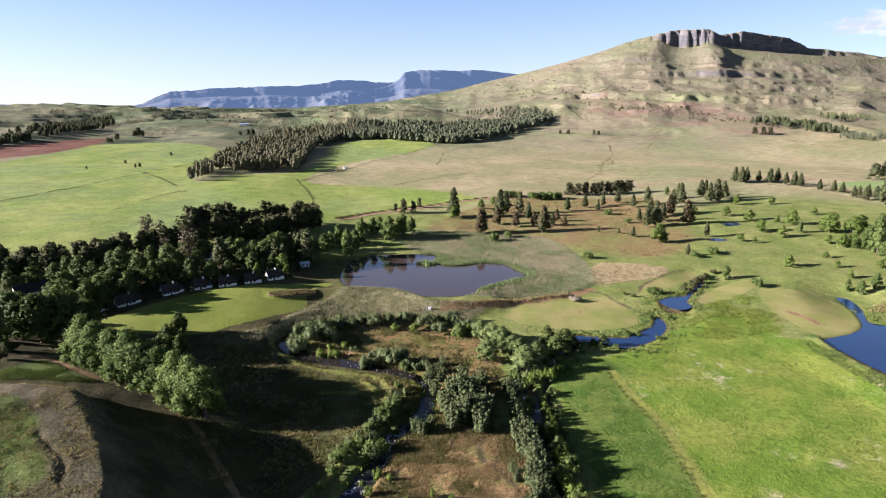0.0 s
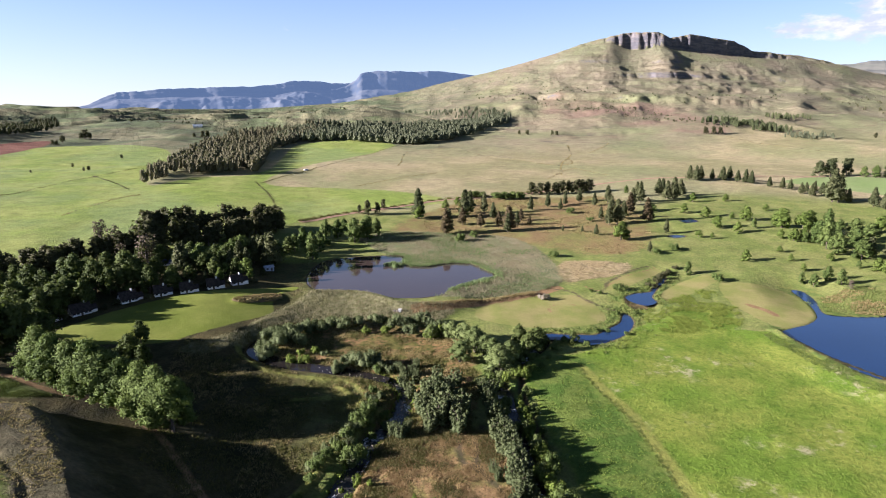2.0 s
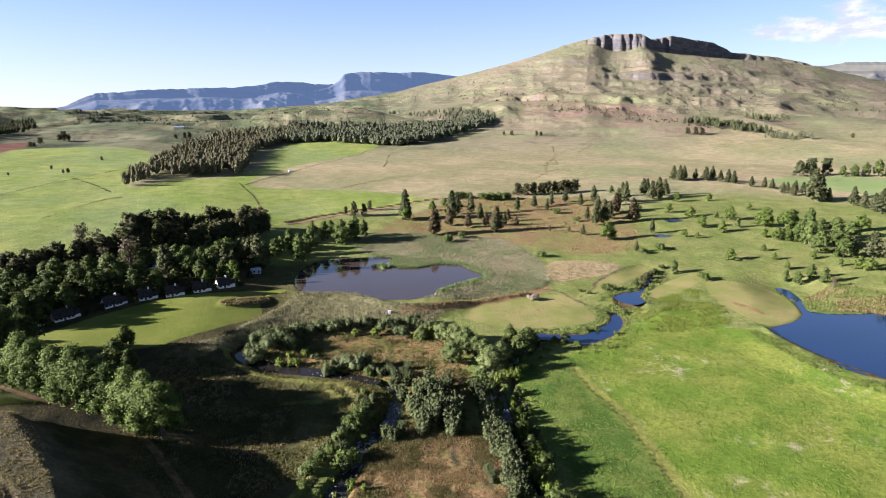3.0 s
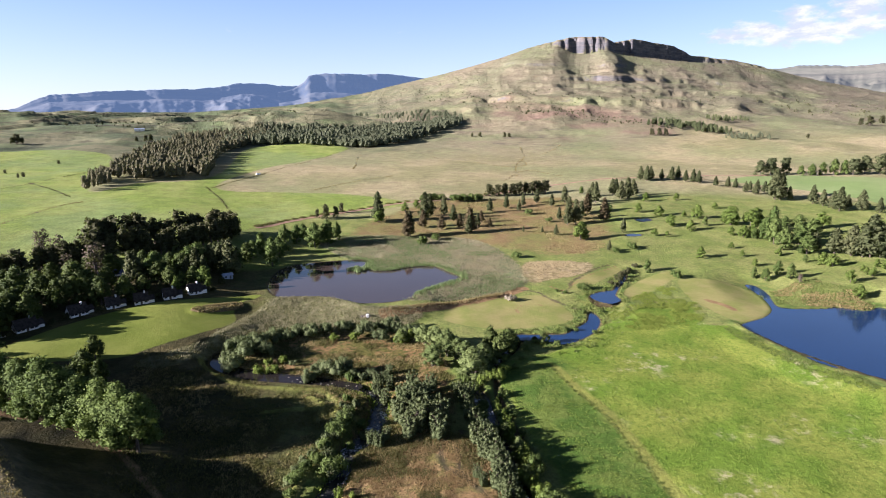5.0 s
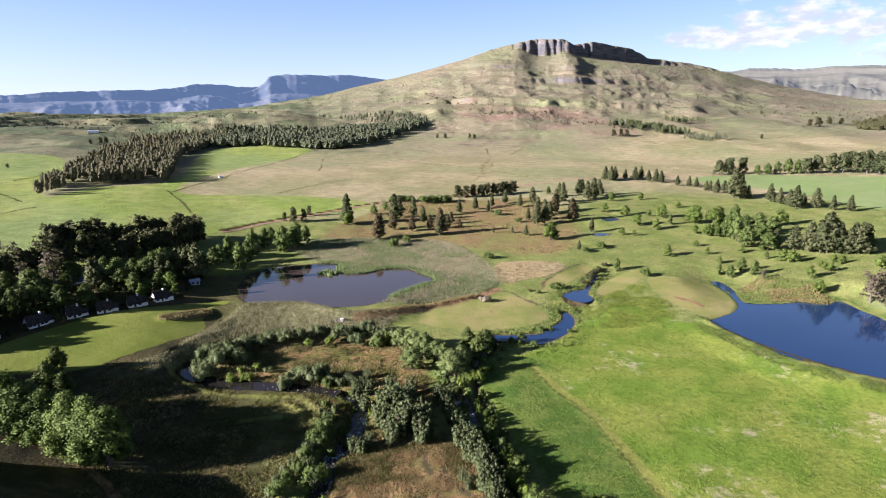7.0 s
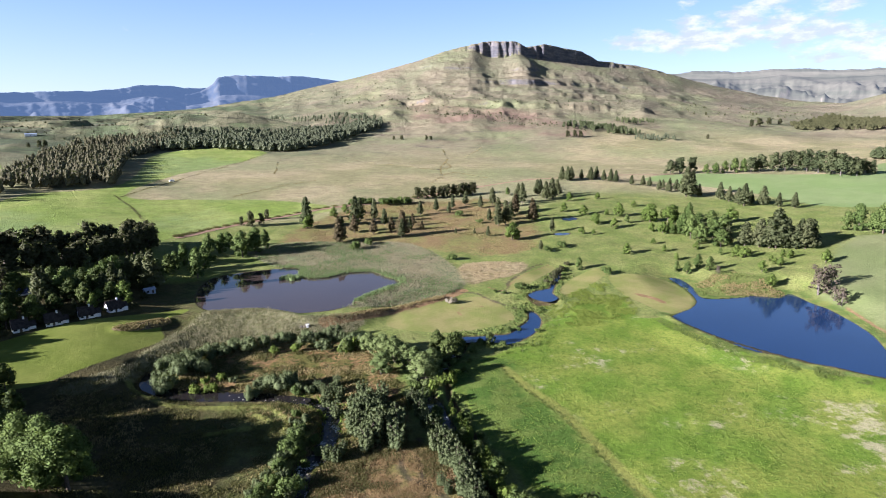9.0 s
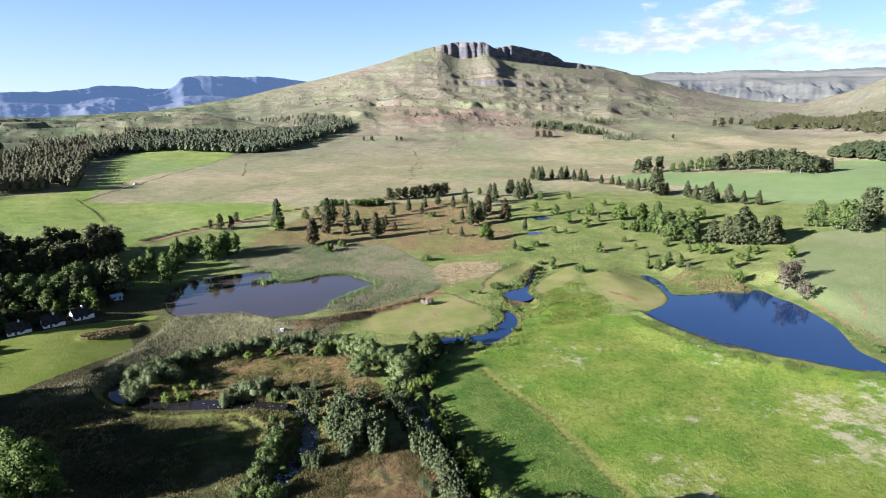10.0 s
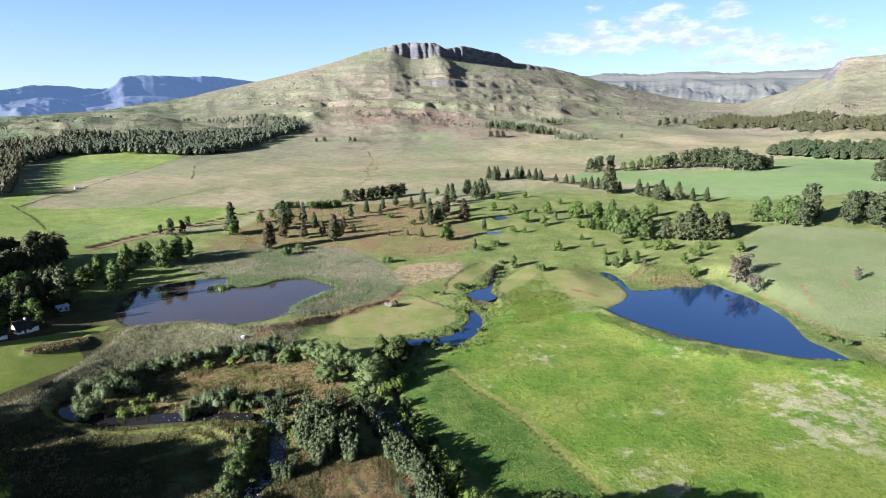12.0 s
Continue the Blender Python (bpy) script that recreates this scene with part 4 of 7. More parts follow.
def lobes_for(kind, rng):
    """Crown lobes of a tree one unit high."""
    L = []
    if kind in ("plane", "round"):
        wide, lowest, k = (0.36, 0.10, 34) if kind == "plane" else (0.31, 0.08, 20)
        for i in range(k):
            a, z = rng.uniform(0, 6.28), (i + rng.uniform(0, 1)) / k
            rr = wide * math.sin(math.pi * (0.24 + 0.74 * z)) * rng.uniform(0.55, 0.92)
            s = rng.uniform(0.07, 0.12) if kind == "plane" else rng.uniform(0.08, 0.14)
            L.append((rr * math.cos(a), rr * math.sin(a), lowest + (0.92 - lowest) * z, s, s * rng.uniform(0.8, 1.15)))
        L.append((0, 0, 0.48, wide * 0.68, 0.36))
    elif kind in ("pine", "broad_pine"):
        # whorls of uneven branches, fuller below, with ragged gaps
        wide, k, tip = (0.22, 26, 0.72) if kind == "pine" else (0.27, 34, 0.78)
        for i in range(k):
            z = 0.10 + 0.84 * (i + rng.uniform(-0.4, 0.4)) / (k - 1)
            w = wide * min(1.0, 1.15 * (1.03 - z)) ** tip * sstep(-0.06, 0.22, z)
            a = i * 2.4 + rng.uniform(-0.5, 0.5)
            out = w * rng.uniform(0.45, 0.80)
            L.append((out * math.cos(a), out * math.sin(a), z, (0.025 + w * 0.42) * rng.uniform(0.8, 1.15), (0.035 + w * 0.20) * rng.uniform(0.8, 1.2)))
        L.append((0, 0, 0.42, wide * 0.55, 0.34))
        L.append((0, 0, 0.76, wide * 0.30, 0.20))
    elif kind == "plume":
        # many stems fanning upward, each a run of small clumps
        for i in range(11):
            a, out = i * 2.4 + rng.uniform(-0.4, 0.4), 0.27 * math.sqrt((i + 0.5) / 11)
            top = rng.uniform(0.80, 0.97) * (1 - 0.9 * out)
            for q in (0.18, 0.45, 0.72, 0.98):
                w = (0.100 - 0.056 * q) * rng.uniform(0.85, 1.15)
                L.append((out * (0.45 + 0.6 * q) * math.cos(a), out * (0.45 + 0.6 * q) * math.sin(a), top * q, w, w * 1.7))
    elif kind == "gum":
        for i in range(17):
            a, z = i * 2.4 + rng.uniform(-0.6, 0.6), 0.08 + 0.84 * (i + rng.uniform(0, 1)) / 17
            rr = rng.uniform(0.10, 0.23) * (1.15 - 0.55 * z)
            L.append((rr * math.cos(a), rr * math.sin(a), z, rng.uniform(0.075, 0.125), rng.uniform(0.07, 0.12)))
        L.append((0, 0, 0.48, 0.17, 0.38))
    else:  # bush
        for i in range(13):
            a, rr = rng.uniform(0, 6.28), 0.56 * math.sqrt(rng.uniform(0.03, 1.0))
            q = rng.uniform(0.15, 0.26)
            L.append((rr * math.cos(a), rr * math.sin(a), rng.uniform(0.25, 0.80) * (1 - 0.45 * rr), q, q * rng.uniform(0.9, 1.4)))
        L.append((0, 0, 0.34, 0.48, 0.34))
    return L


# name, lobes, leaf material, bark, clumps, clump size, trunk top, trunk thickness, stems, label, category, lower, core
KINDS = {
    "plane": ("plane_tree", "plane", "plane", BARK, 7000, 0.0165, 0.55, 0.028, 1, "tall leafy plane tree with a full lumpy crown", "tree"),
    "big": ("broadleaf_tree", "plane", "green", BARK, 1500, 0.029, 0.55, 0.026, 1, "large green broadleaf tree near the village", "tree"),
    "wood": ("woodland_tree", "gum", "dark", BARK, 620, 0.041, 0.62, 0.022, 2, "dark woodland tree in a dense stand", "tree"),
    "round": ("round_tree", "round", "bright", BARK, 1200, 0.034, 0.45, 0.026, 1, "small bright green tree on mown grass", "tree"),
    "mid": ("leafy_tree", "round", "fresh", BARK, 1500, 0.032, 0.45, 0.026, 1, "mid-green leafy tree with a rounded crown", "tree"),
    "pine": ("conifer_tree", "pine", "pine", BARK, 1100, 0.032, 0.85, 0.022, 1, "slender dark green conifer on the golf course", "conifer"),
    "bpine": ("pine_tree", "broad_pine", "pine", BARK, 1150, 0.033, 0.80, 0.022, 1, "broad dark green pine with a dense crown", "pine"),
    "rust": ("rusty_pine", "broad_pine", "rust", BARK, 1300, 0.031, 0.80, 0.022, 1, "brownish half-dry pine on rough grass", "pine"),
    "willow": ("willow_tree", "plane", "willow", BARK, 3000, 0.021, 0.45, 0.026, 2, "pale green riverside willow with a soft crown", "tree"),
    "plume": ("wattle_tree", "plume", "grey", BARK, 2300, 0.027, 0.60, 0.018, 3, "grey-green upright wattle tree by the stream", "tree"),
    "gum": ("gum_tree", "gum", "gum", PALE_BARK, 1300, 0.036, 0.65, 0.020, 1, "olive-brown gum tree with an open crown", "tree"),
    "bare": ("bare_tree", "gum", "bare", PALE_BARK, 420, 0.040, 0.70, 0.022, 2, "greyish thin-leaved tree with pale branches", "tree"),
    "bush": ("bush", "bush", "fresh", None, 850, 0.054, 0, 0, 0, "rounded green bush beside the water", "bush"),
    "wattle_bush": ("wattle_bush", "bush", "grey", None, 1000, 0.052, 0, 0, 0, "soft grey-green wattle bush on the island edge", "bush"),
    "bbush": ("bright_bush", "bush", "weed", None, 750, 0.054, 0, 0, 0, "bright yellow-green bush on the bank", "bush"),
    "dbush": ("dark_bush", "bush", "dark", None, 700, 0.058, 0, 0, 0, "dark dense bush on the bank", "bush"),
    "pale": ("blossom_bush", "bush", "blossom", None, 600, 0.065, 0, 0, 0, "pale blossoming bush on the golf green", "bush"),
}
VARIANTS = {}


def variant(kind, i):
    if (kind, i) not in VARIANTS:
        name, shape, leaf, bark, n, size, top, thick, stems, label, cat = KINDS[kind.replace("_big", "")]
        if "_big" in kind:
            n, size = int(n * 1.7), size * 0.72
        rng = np.random.default_rng(sum(map(ord, kind)) * 7 + i)
        L = lobes_for(shape, rng)
        shrink = {"bare": 0.15, "gum": 0.62, "plume": 0.72}.get(kind.replace("_big", ""), 0.70)
        crown = crown_mesh("crown", rng, L, n, size, LEAF[leaf], 0.4 if shape in ("pine", "broad_pine") else -1.3 if shape == "plume" else -0.35 if shape == "bush" else 0.0, shrink=shrink, slim={"grey": 0.34, "willow": 0.45}.get(leaf, 0.60))
        VARIANTS[kind, i] = (crown, trunk_mesh(rng, L, top, thick, bark, stems) if bark else None)
    return VARIANTS[kind, i]


prng = np.random.default_rng(11)


def plant(kind, spots, group="", label="", wide=1.0):
    """Sets a row of trees or bushes (x, y, height) on the ground."""
    spots = np.array(spots, float).reshape(-1, 3)
    zs = land(spots[:, 0].copy(), spots[:, 1].copy())
    name, cat = KINDS[kind][0], KINDS[kind][10]
    for (x, y, h), z in zip(spots, zs):
        crown, trunk = variant(kind + ("_big" if "bush" in kind and h > 4.5 else ""), int(prng.integers(4)))
        m = Matrix.Translation((x, y, z - 0.05)) @ Matrix.Rotation(prng.uniform(0, 6.28), 4, "Z") @ \
            Matrix.Diagonal((h * wide * prng.uniform(0.88, 1.14), h * wide * prng.uniform(0.88, 1.14), h, 1))
        if trunk is None:
            ob = new(name, crown)
        else:
            ob = new(name)
            ob.empty_display_size = 0.2
            new("trunk", trunk).parent = ob
            new("crown", crown).parent = ob
        ob.matrix_world = m
        tagged(ob, label or KINDS[kind][9], cat, group)


# row of plane trees by the dirt track
plant("plane", ((-160.4, 245.6, 24.1), (-151.9, 242.0, 22.8), (-143.9, 239.4, 23.1), (-135.1, 235.2, 25.3), (-128.3, 234.0, 24.2), (-120.4, 230.9, 22.0),
    (-111.6, 225.6, 24.0), (-103.6, 221.0, 25.0), (-96.5, 218.0, 24.3),), "plane trees by the track", wide=1.05)
plant("big", ((-198.2, 273.0, 26.6), (-211.0, 272.9, 24.5), (-193.5, 279.8, 27.2), (-210.8, 252.1, 26.7), (-190.7, 286.2, 26.0),
    (-187, 293.8, 19.2),), "big trees round the village", "tall dark-shaded leafy tree at the village edge", wide=1.2)
# first two, hidden behind the plane row, are added to shade the bank
plant("big", ((-135, 255, 16), (-125, 250, 15), (-137.1, 274.4, 17.0), (-129.3, 271.7, 14.4), (-142.3, 299.5, 12.6), (-249.1, 313.5, 15.7), (-237.3, 314.7, 15.1),), "big trees round the village")
plant("big", ((-232.9, 363.7, 21.1), (-223.7, 362.3, 19.5), (-213.1, 376.6, 25.6), (-200.1, 329, 17.8), (-182, 378.6, 25.8), (-175.3, 379.6, 21.1),
    (-198.9, 372.1, 22.3), (-205.4, 353.2, 17.6), (-219.7, 327.4, 23.9), (-205.1, 324, 19.6), (-227.7, 327.1, 17.7), (-192.9, 344.7, 17.9),
    (-189.5, 369.6, 18.3), (-166.8, 373.7, 17.8), (-154.3, 378.4, 15.6),), "big trees round the village")
plant("bare", ((-226, 458, 22.4), (-250.4, 488.1, 19.8), (-211.5, 436.8, 15.6), (-190.2, 427.3, 26.2), (-190.1, 437.4, 20.1),), "grey trees round the village")
plant("bpine", ((-163.1, 414.7, 22.1), (-126.4, 433.4, 21.3), (-119.6, 448.9, 21.1), (-114.7, 456.4, 20.5), (-105, 443.1, 28.1),
    (-129.7, 422.9, 16.5), (-119.8, 427.9, 17.5),), "conifers round the village", "dark green conifer behind the cottages")
plant("big", ((-146.2, 415.7, 15.3), (-136.4, 406.8, 14.2), (-136.1, 434.5, 16), (-154.2, 421.2, 12.9), (-123, 413.6, 12.7), (-104.7, 462.1, 17),
    (-99.2, 480.9, 15.7),), "big trees round the village")
plant("round", ((-130.2, 398.3, 9), (-154.9, 444.8, 9.1), (-115.5, 408.7, 15.1), (-151.9, 384, 7.1), (-171.4, 377.7, 10.1),),
    "small trees round the village", "small yellow-green garden tree beside the cottages")
plant("mid", ((-79, 472.8, 23.2), (-91.7, 506.2, 17.5), (-74.7, 527.6, 19.2), (-65.3, 535.7, 17.3), (-48.2, 520.8, 22.2), (-37.6, 530.2, 22.6),
    (-29.9, 543.3, 16.5), (-76.3, 495.7, 17.1), (-96.2, 490.1, 15), (-60.8, 552.8, 14),),
    "trees on the pond bank", "mid-green leafy tree on the pond bank")
plant("mid", ((-189.2, 395.9, 18.4), (-175.4, 382.7, 8.5), (-129.8, 408.5, 9.5), (-150.0, 421.5, 19.3), (-144.7, 425.7, 11.1), (-138.4, 437.3, 14.5), (-132.6, 441.2, 19.1), (-128.6, 447.6, 20.5)), "bright garden trees of the village", "fresh green garden tree behind the cottages", wide=1.15)
plant("pine", ((-182.2, 376.9, 9.2), (-155.1, 391.3, 7.7), (-131.5, 404.3, 3.4), (-140.0, 397.7, 7.1)), "small conifers of the village", "small golden-green conifer beside a cottage", wide=1.1)
plant("bpine", ((-160.4, 415.6, 22.7), (-157.8, 417.6, 13.3), (-103.4, 444.6, 16.4), (-125.7, 453.6, 16.6), (-118.7, 461.1, 19.3), (-114.2, 468.5, 20.4), (-121.3, 449.4, 15.6)), "spruces of the village", "tall blue-green spruce behind the cottages", wide=0.95)
plant("big", ((-206, 337, 18.5), (-213, 330, 18), (-203, 346, 18), (-196, 352, 16), (-212, 356, 18)), "garden trees of the village", "dark leafy tree in the shaded village gardens", wide=1.2)
# dark wood above the village
WOOD_LINES = (((-308.4, 365.4), (-294.6, 376.3), (-267.3, 392.3), (-244.5, 414.5)),
              ((-251.4, 431), (-229.6, 443), (-209.2, 456.8)),
              ((-208.3, 459.7), (-180.2, 476.3), (-154.1, 499.2), (-128.9, 538.7), (-122, 556)),
              ((-214.3, 491), (-182.8, 511.7), (-150.6, 541.4), (-132.4, 566.6)),
              ((-325.4, 387.1), (-298.5, 403.8), (-272.4, 413.4), (-257.1, 429.9)))
for line, count, h in zip(WOOD_LINES, (22, 13, 24, 17, 18), (16, 18, 24, 26, 15)):
    L = spline(line, False, 12)
    ix = np.linspace(0, len(L) - 1, count).astype(int)
    plant("wood", [(x + prng.uniform(-4, 4), y + prng.uniform(-4, 4), h * prng.uniform(0.72, 1.14)) for x, y in L[ix]], "dark wood above the village", wide=1.25)
# shaded gardens behind the cottages
plant("big", ((-267.1, 348, 14.4), (-257.7, 354.7, 16.2), (-251.1, 366.7, 15.1), (-275.2, 381, 14.1), (-285.2, 373.7, 15.4), (-254.4, 384.1, 14.2),
    (-217.2, 401, 15.6), (-232.4, 399.8, 14.8), (-211.6, 414.5, 15.3), (-173.9, 402.7, 14.9), (-159.8, 391.8, 12.1), (-150.4, 398.4, 10.6),
    (-196.6, 437.5, 15.2), (-181, 430.7, 15.8), (-165.3, 447.1, 13.7), (-146.3, 442.6, 13.6), (-191.8, 389.2, 13.6), (-270.1, 328.8, 17.1),
    (-219.8, 344.6, 14.3), (-225.9, 282.5, 16.7), (-226, 300.4, 15.8),),
    "garden trees of the village", "dark leafy tree in the shaded village gardens", wide=1.2)
plant("dbush", ((-195.9, 329.3, 4.1), (-201.5, 345.8, 5), (-181.7, 345.9, 3.6), (-179, 353.5, 3.7), (-164.1, 364.5, 3.8), (-152.5, 377.4, 3.9),
    (-137.8, 384.3, 3.6), (-122.9, 392.4, 3.2), (-107.7, 401.5, 4.1), (-105.9, 419.3, 5.2), (-202.7, 305, 5.1), (-201.7, 313.7, 3.9),
    (-186.0, 264.9, 3.3), (-199.6, 254.1, 6.0), (-194.9, 240.9, 4.6),), "garden bushes of the village", "dark garden bush beside a cottage")
# golf course
plant("wood", ((156.4, 724.8, 15.9), (165.5, 721.7, 15.8), (175.2, 724.7, 16.6), (185.8, 724.8, 15.9), (194.2, 724.8, 17.3), (204.2, 728.3, 16.7),
    (212.8, 726.6, 17.4), (221.7, 728.4, 17.4), (229.9, 727.5, 18.1),), "dark hedge row", "dark green tree in a dense field-edge row", wide=1.4)
plant("pine", ((11, 607.3, 31.7), (59.6, 607.5, 30.5), (82.3, 623.8, 23.8), (38.2, 549.8, 25), (67.2, 624.4, 25), (158.6, 652.1, 15.7),
    (168.7, 634.7, 14), (180.9, 660.2, 15.8), (200.8, 672, 17.4), (211.5, 649.7, 15.6), (230.9, 660.9, 21.1), (197.4, 585.3, 14.1),
    (198.1, 561.7, 21.5), (207.7, 565.7, 26.2), (173.9, 527.5, 10.7), (253.1, 643.4, 20.6), (267.3, 655.9, 24.9), (277.8, 691.9, 17.9),
    (135.5, 635.2, 16.5), (94.5, 548.5, 18.8), (88, 599.1, 18.1), (214.2, 601.3, 21.7), (220.5, 583, 19.9), (201.5, 470.9, 9.6),
    (240.1, 525.5, 14.3), (147.2, 544.8, 6.6), (164.5, 539.9, 6.5), (108.3, 571.9, 15),), "conifers on the golf course")
plant("rust", ((239.2, 568.8, 25.2), (96.2, 552.2, 25.7), (35.2, 545.7, 24.3), (54.2, 579.9, 18.7), (71.3, 570.4, 16.1), (90, 573.1, 15),
    (120.6, 571.9, 9.2), (238.2, 611.2, 22.1), (115.5, 590, 13.1),), "pines on the rough")
plant("bpine", ((306.8, 697.4, 20.8), (304.2, 668, 22.7), (312.2, 667.3, 26.6), (326.7, 682, 21.7), (391.5, 791, 20.4), (396, 781.6, 21.7),
    (406.3, 790.4, 20.3), (320.3, 716.5, 17.1), (432.7, 780.1, 20.1), (445.5, 785.8, 19.5), (445.8, 766.1, 16.7), (451.2, 756.2, 19.5),
    (453.4, 746.4, 18.5), (461.9, 720.5, 14.3), (471.9, 709.1, 14.8), (476.8, 700.9, 13.9), (484, 681.7, 12.9), (493.8, 680.7, 14.2),
    (490.7, 663.3, 15.2), (422, 788.4, 15.6),), "pines along the fields")
plant("round", ((190.6, 508.6, 17.5), (325.9, 648.7, 10.4), (290.7, 596.6, 10.2), (304, 576.8, 11), (362.9, 645.4, 9), (379.4, 595.1, 7.2),
    (334.8, 557, 14), (325.2, 564.3, 6.8), (351.5, 523.4, 17.4), (375.5, 521.2, 16.8), (302.8, 515.4, 10.4), (293.5, 534.6, 11.9),
    (328.6, 490.7, 8.5), (334.3, 480.8, 11.2), (342.5, 479.1, 11.2), (262.1, 507.1, 7.2), (271.5, 501.1, 5.6), (264.5, 436.1, 9.4),
    (293.4, 408.1, 5.9), (304.7, 454.3, 5.6), (42.3, 643.9, 11), (56.7, 660.8, 9.9), (12.2, 604.8, 14.6),),
    "young trees on the golf course", wide=1.3)
plant("mid", ((348.5, 470.7, 20.1), (346.1, 456.2, 23.2), (207.3, 414.7, 10.2), (279.9, 390.6, 8.9), (296.4, 386.4, 10.8), (271.8, 712.1, 9.9),
    (246.3, 572.5, 9.2), (325.3, 526.5, 9.6), (380.7, 503.4, 20.4),),
    "young trees on the golf course", "mid-green tree casting a long shadow on turf")
plant("wood", ((-42.1, 623, 16.9), (-32, 627.9, 12.6), (-26.8, 651, 11.7), (-51.5, 627.2, 10.1),), "dark trees by the dirt road")
plant("bush", ((82.6, 709.2, 10.6), (73.6, 708.5, 9.9), (91.5, 709.5, 9.2), (108.4, 698.6, 10.5), (120, 699, 10.5), (130.6, 698.1, 10.4),
    (139.3, 701, 9.1),), "bushes along the dirt road", wide=1.1)
plant("bush", ((46.6, 521.5, 8.5), (-72.9, 513.8, 7.3), (118.5, 467.5, 6.7), (141.6, 385, 4.8), (219.7, 394.6, 6.9), (223.6, 473.4, 6.7),
    (205.7, 466.2, 5.7), (144.7, 382.7, 5.5), (60.8, 534.5, 7.6), (174.8, 618.1, 7.4), (261.9, 611.3, 8.6), (184.3, 579.6, 5.8),),
    "bushes on the golf course")
plant("pale", ((88.6, 371.8, 4.6), (86, 373.8, 3.5),), "pale bushes on the green")
# riverside thicket
plant("willow", ((36.3, 288.8, 11.6), (26.9, 301.8, 13.4), (31.8, 294.5, 14.4), (41.3, 270.5, 16.8), (47.8, 280.3, 14.3), (21.2, 309.3, 12.4),
    (9.3, 314.1, 8.6), (39.3, 281.7, 13.2), (23.1, 282.2, 12),), "riverside willows", wide=1.35)
plant("big", ((60.4, 290.2, 14.8), (66.8, 300.2, 13.3), (57.3, 302, 11.8), (72.3, 308.3, 7.8), (87.6, 301.7, 7),),
    "dark riverside trees", "dark green riverside tree over the river bend", wide=1.2)
plant("wattle_bush", ((-77.1, 297.1, 10.5), (-71.1, 304.4, 11), (-63.3, 307.7, 9.4), (-77.7, 313.2, 9.9), (-61.1, 327.8, 8.3), (-48.3, 331.7, 7.6),
    (-41.3, 329.2, 9), (-31.7, 334.3, 7), (-21.6, 336.1, 7.7), (-7.8, 330.5, 9), (-1, 318, 8.7), (5.7, 334.8, 9.1), (-12.7, 327.8, 7.6),
    (-38.2, 278.3, 8.3), (-26.7, 278.9, 10.1), (-22.4, 282.3, 9.6), (-33, 283.2, 7.2), (-68.6, 315.5, 9.3), (-54.2, 326.2, 7.5),),
    "bushes on the island", "ragged grey-green bush on the island edge", wide=0.95)
plant("bbush", ((-63.4, 289.2, 6.1), (-57.2, 288, 5.8), (-52.8, 297.5, 5), (-60.2, 296.1, 4.4), (9.3, 314.9, 8), (16.9, 319.4, 6.7),
    (48.4, 262.6, 6.2), (56.4, 269, 5.2), (52.3, 261.7, 6.7), (-15.9, 323.4, 5.4), (-27.4, 323, 4.8),), "bright bushes by the water", wide=0.85)
plant("plume", ((-3.3, 251.6, 9.5), (-5.9, 262.5, 9.3), (1.9, 235.3, 10.5), (4.3, 247.2, 10.4), (8.9, 223.2, 14.4), (7.2, 239.2, 14.5),
    (15.6, 216.7, 12.6), (18.6, 230.2, 12.5), (4.2, 218.9, 11.7), (2.1, 231.4, 11.8), (15.4, 246.3, 9.8), (18.4, 257.5, 9.7), (11.4, 225.5, 15),
    (9.8, 243, 15.2), (7.2, 251.8, 9.5), (9.9, 262.6, 9.3), (-6.3, 269.2, 5.8), (-9.1, 276.1, 5.6), (30.8, 238.6, 8.8), (34.1, 247.7, 8.6),
    (-10.8, 216.5, 5.9), (-13.2, 222.7, 5.8), (-2.2, 270.6, 6.4), (0.4, 278.2, 6.2), (19.3, 229.2, 9), (17.8, 239.5, 8.8),),
    "grey wattles by the stream", wide=1.3)
plant("plume", ((30.9, 201.4, 10.5), (30.2, 211.6, 10.5), (32.6, 184, 10.7), (35.9, 193.5, 10.5), (34.5, 216.4, 7.1), (33.4, 223.8, 7.1),
    (34.3, 173.6, 7.2), (37.1, 179.9, 7.1), (37.6, 167.9, 7.6), (37.1, 174.3, 7.5), (29.3, 167.8, 6.7), (31.8, 173.3, 6.5), (26.7, 184.4, 5.8),
    (25.5, 189.4, 5.7),), "grey wattles by the river", wide=1.25)
plant("bbush", ((43.5, 211.3, 7.4), (42.1, 184.2, 9.9), (43, 196.8, 6.5), (42.9, 221.2, 5.3), (43.8, 175.3, 6.7), (-23, 186.6, 5),
    (-28.2, 183.6, 3.5), (-24.8, 175.7, 4.2), (-18.3, 184, 3.1), (-3.1, 174.6, 3), (3.5, 173.4, 2.5), (-11.6, 173.2, 2.3),),
    "bright bushes along the river", wide=0.6)
plant("bush", ((-24.1, 222.9, 8.8), (-21.9, 229.9, 7.5), (-25.1, 200.4, 10.2), (-37.9, 193.5, 6.4), (-39.2, 186.7, 4.2), (-14.6, 230.1, 4.5),
    (-20.3, 251.2, 4.3), (-19.2, 273.7, 5.3), (-28.8, 212.9, 6.1), (-31.1, 204.9, 5.4), (-34.9, 201.1, 4.9), (-19.4, 238.6, 5.2), (-42, 177.8, 3.6),
    (-18.9, 217.3, 4.8),), "bushes along the stream", wide=0.8)
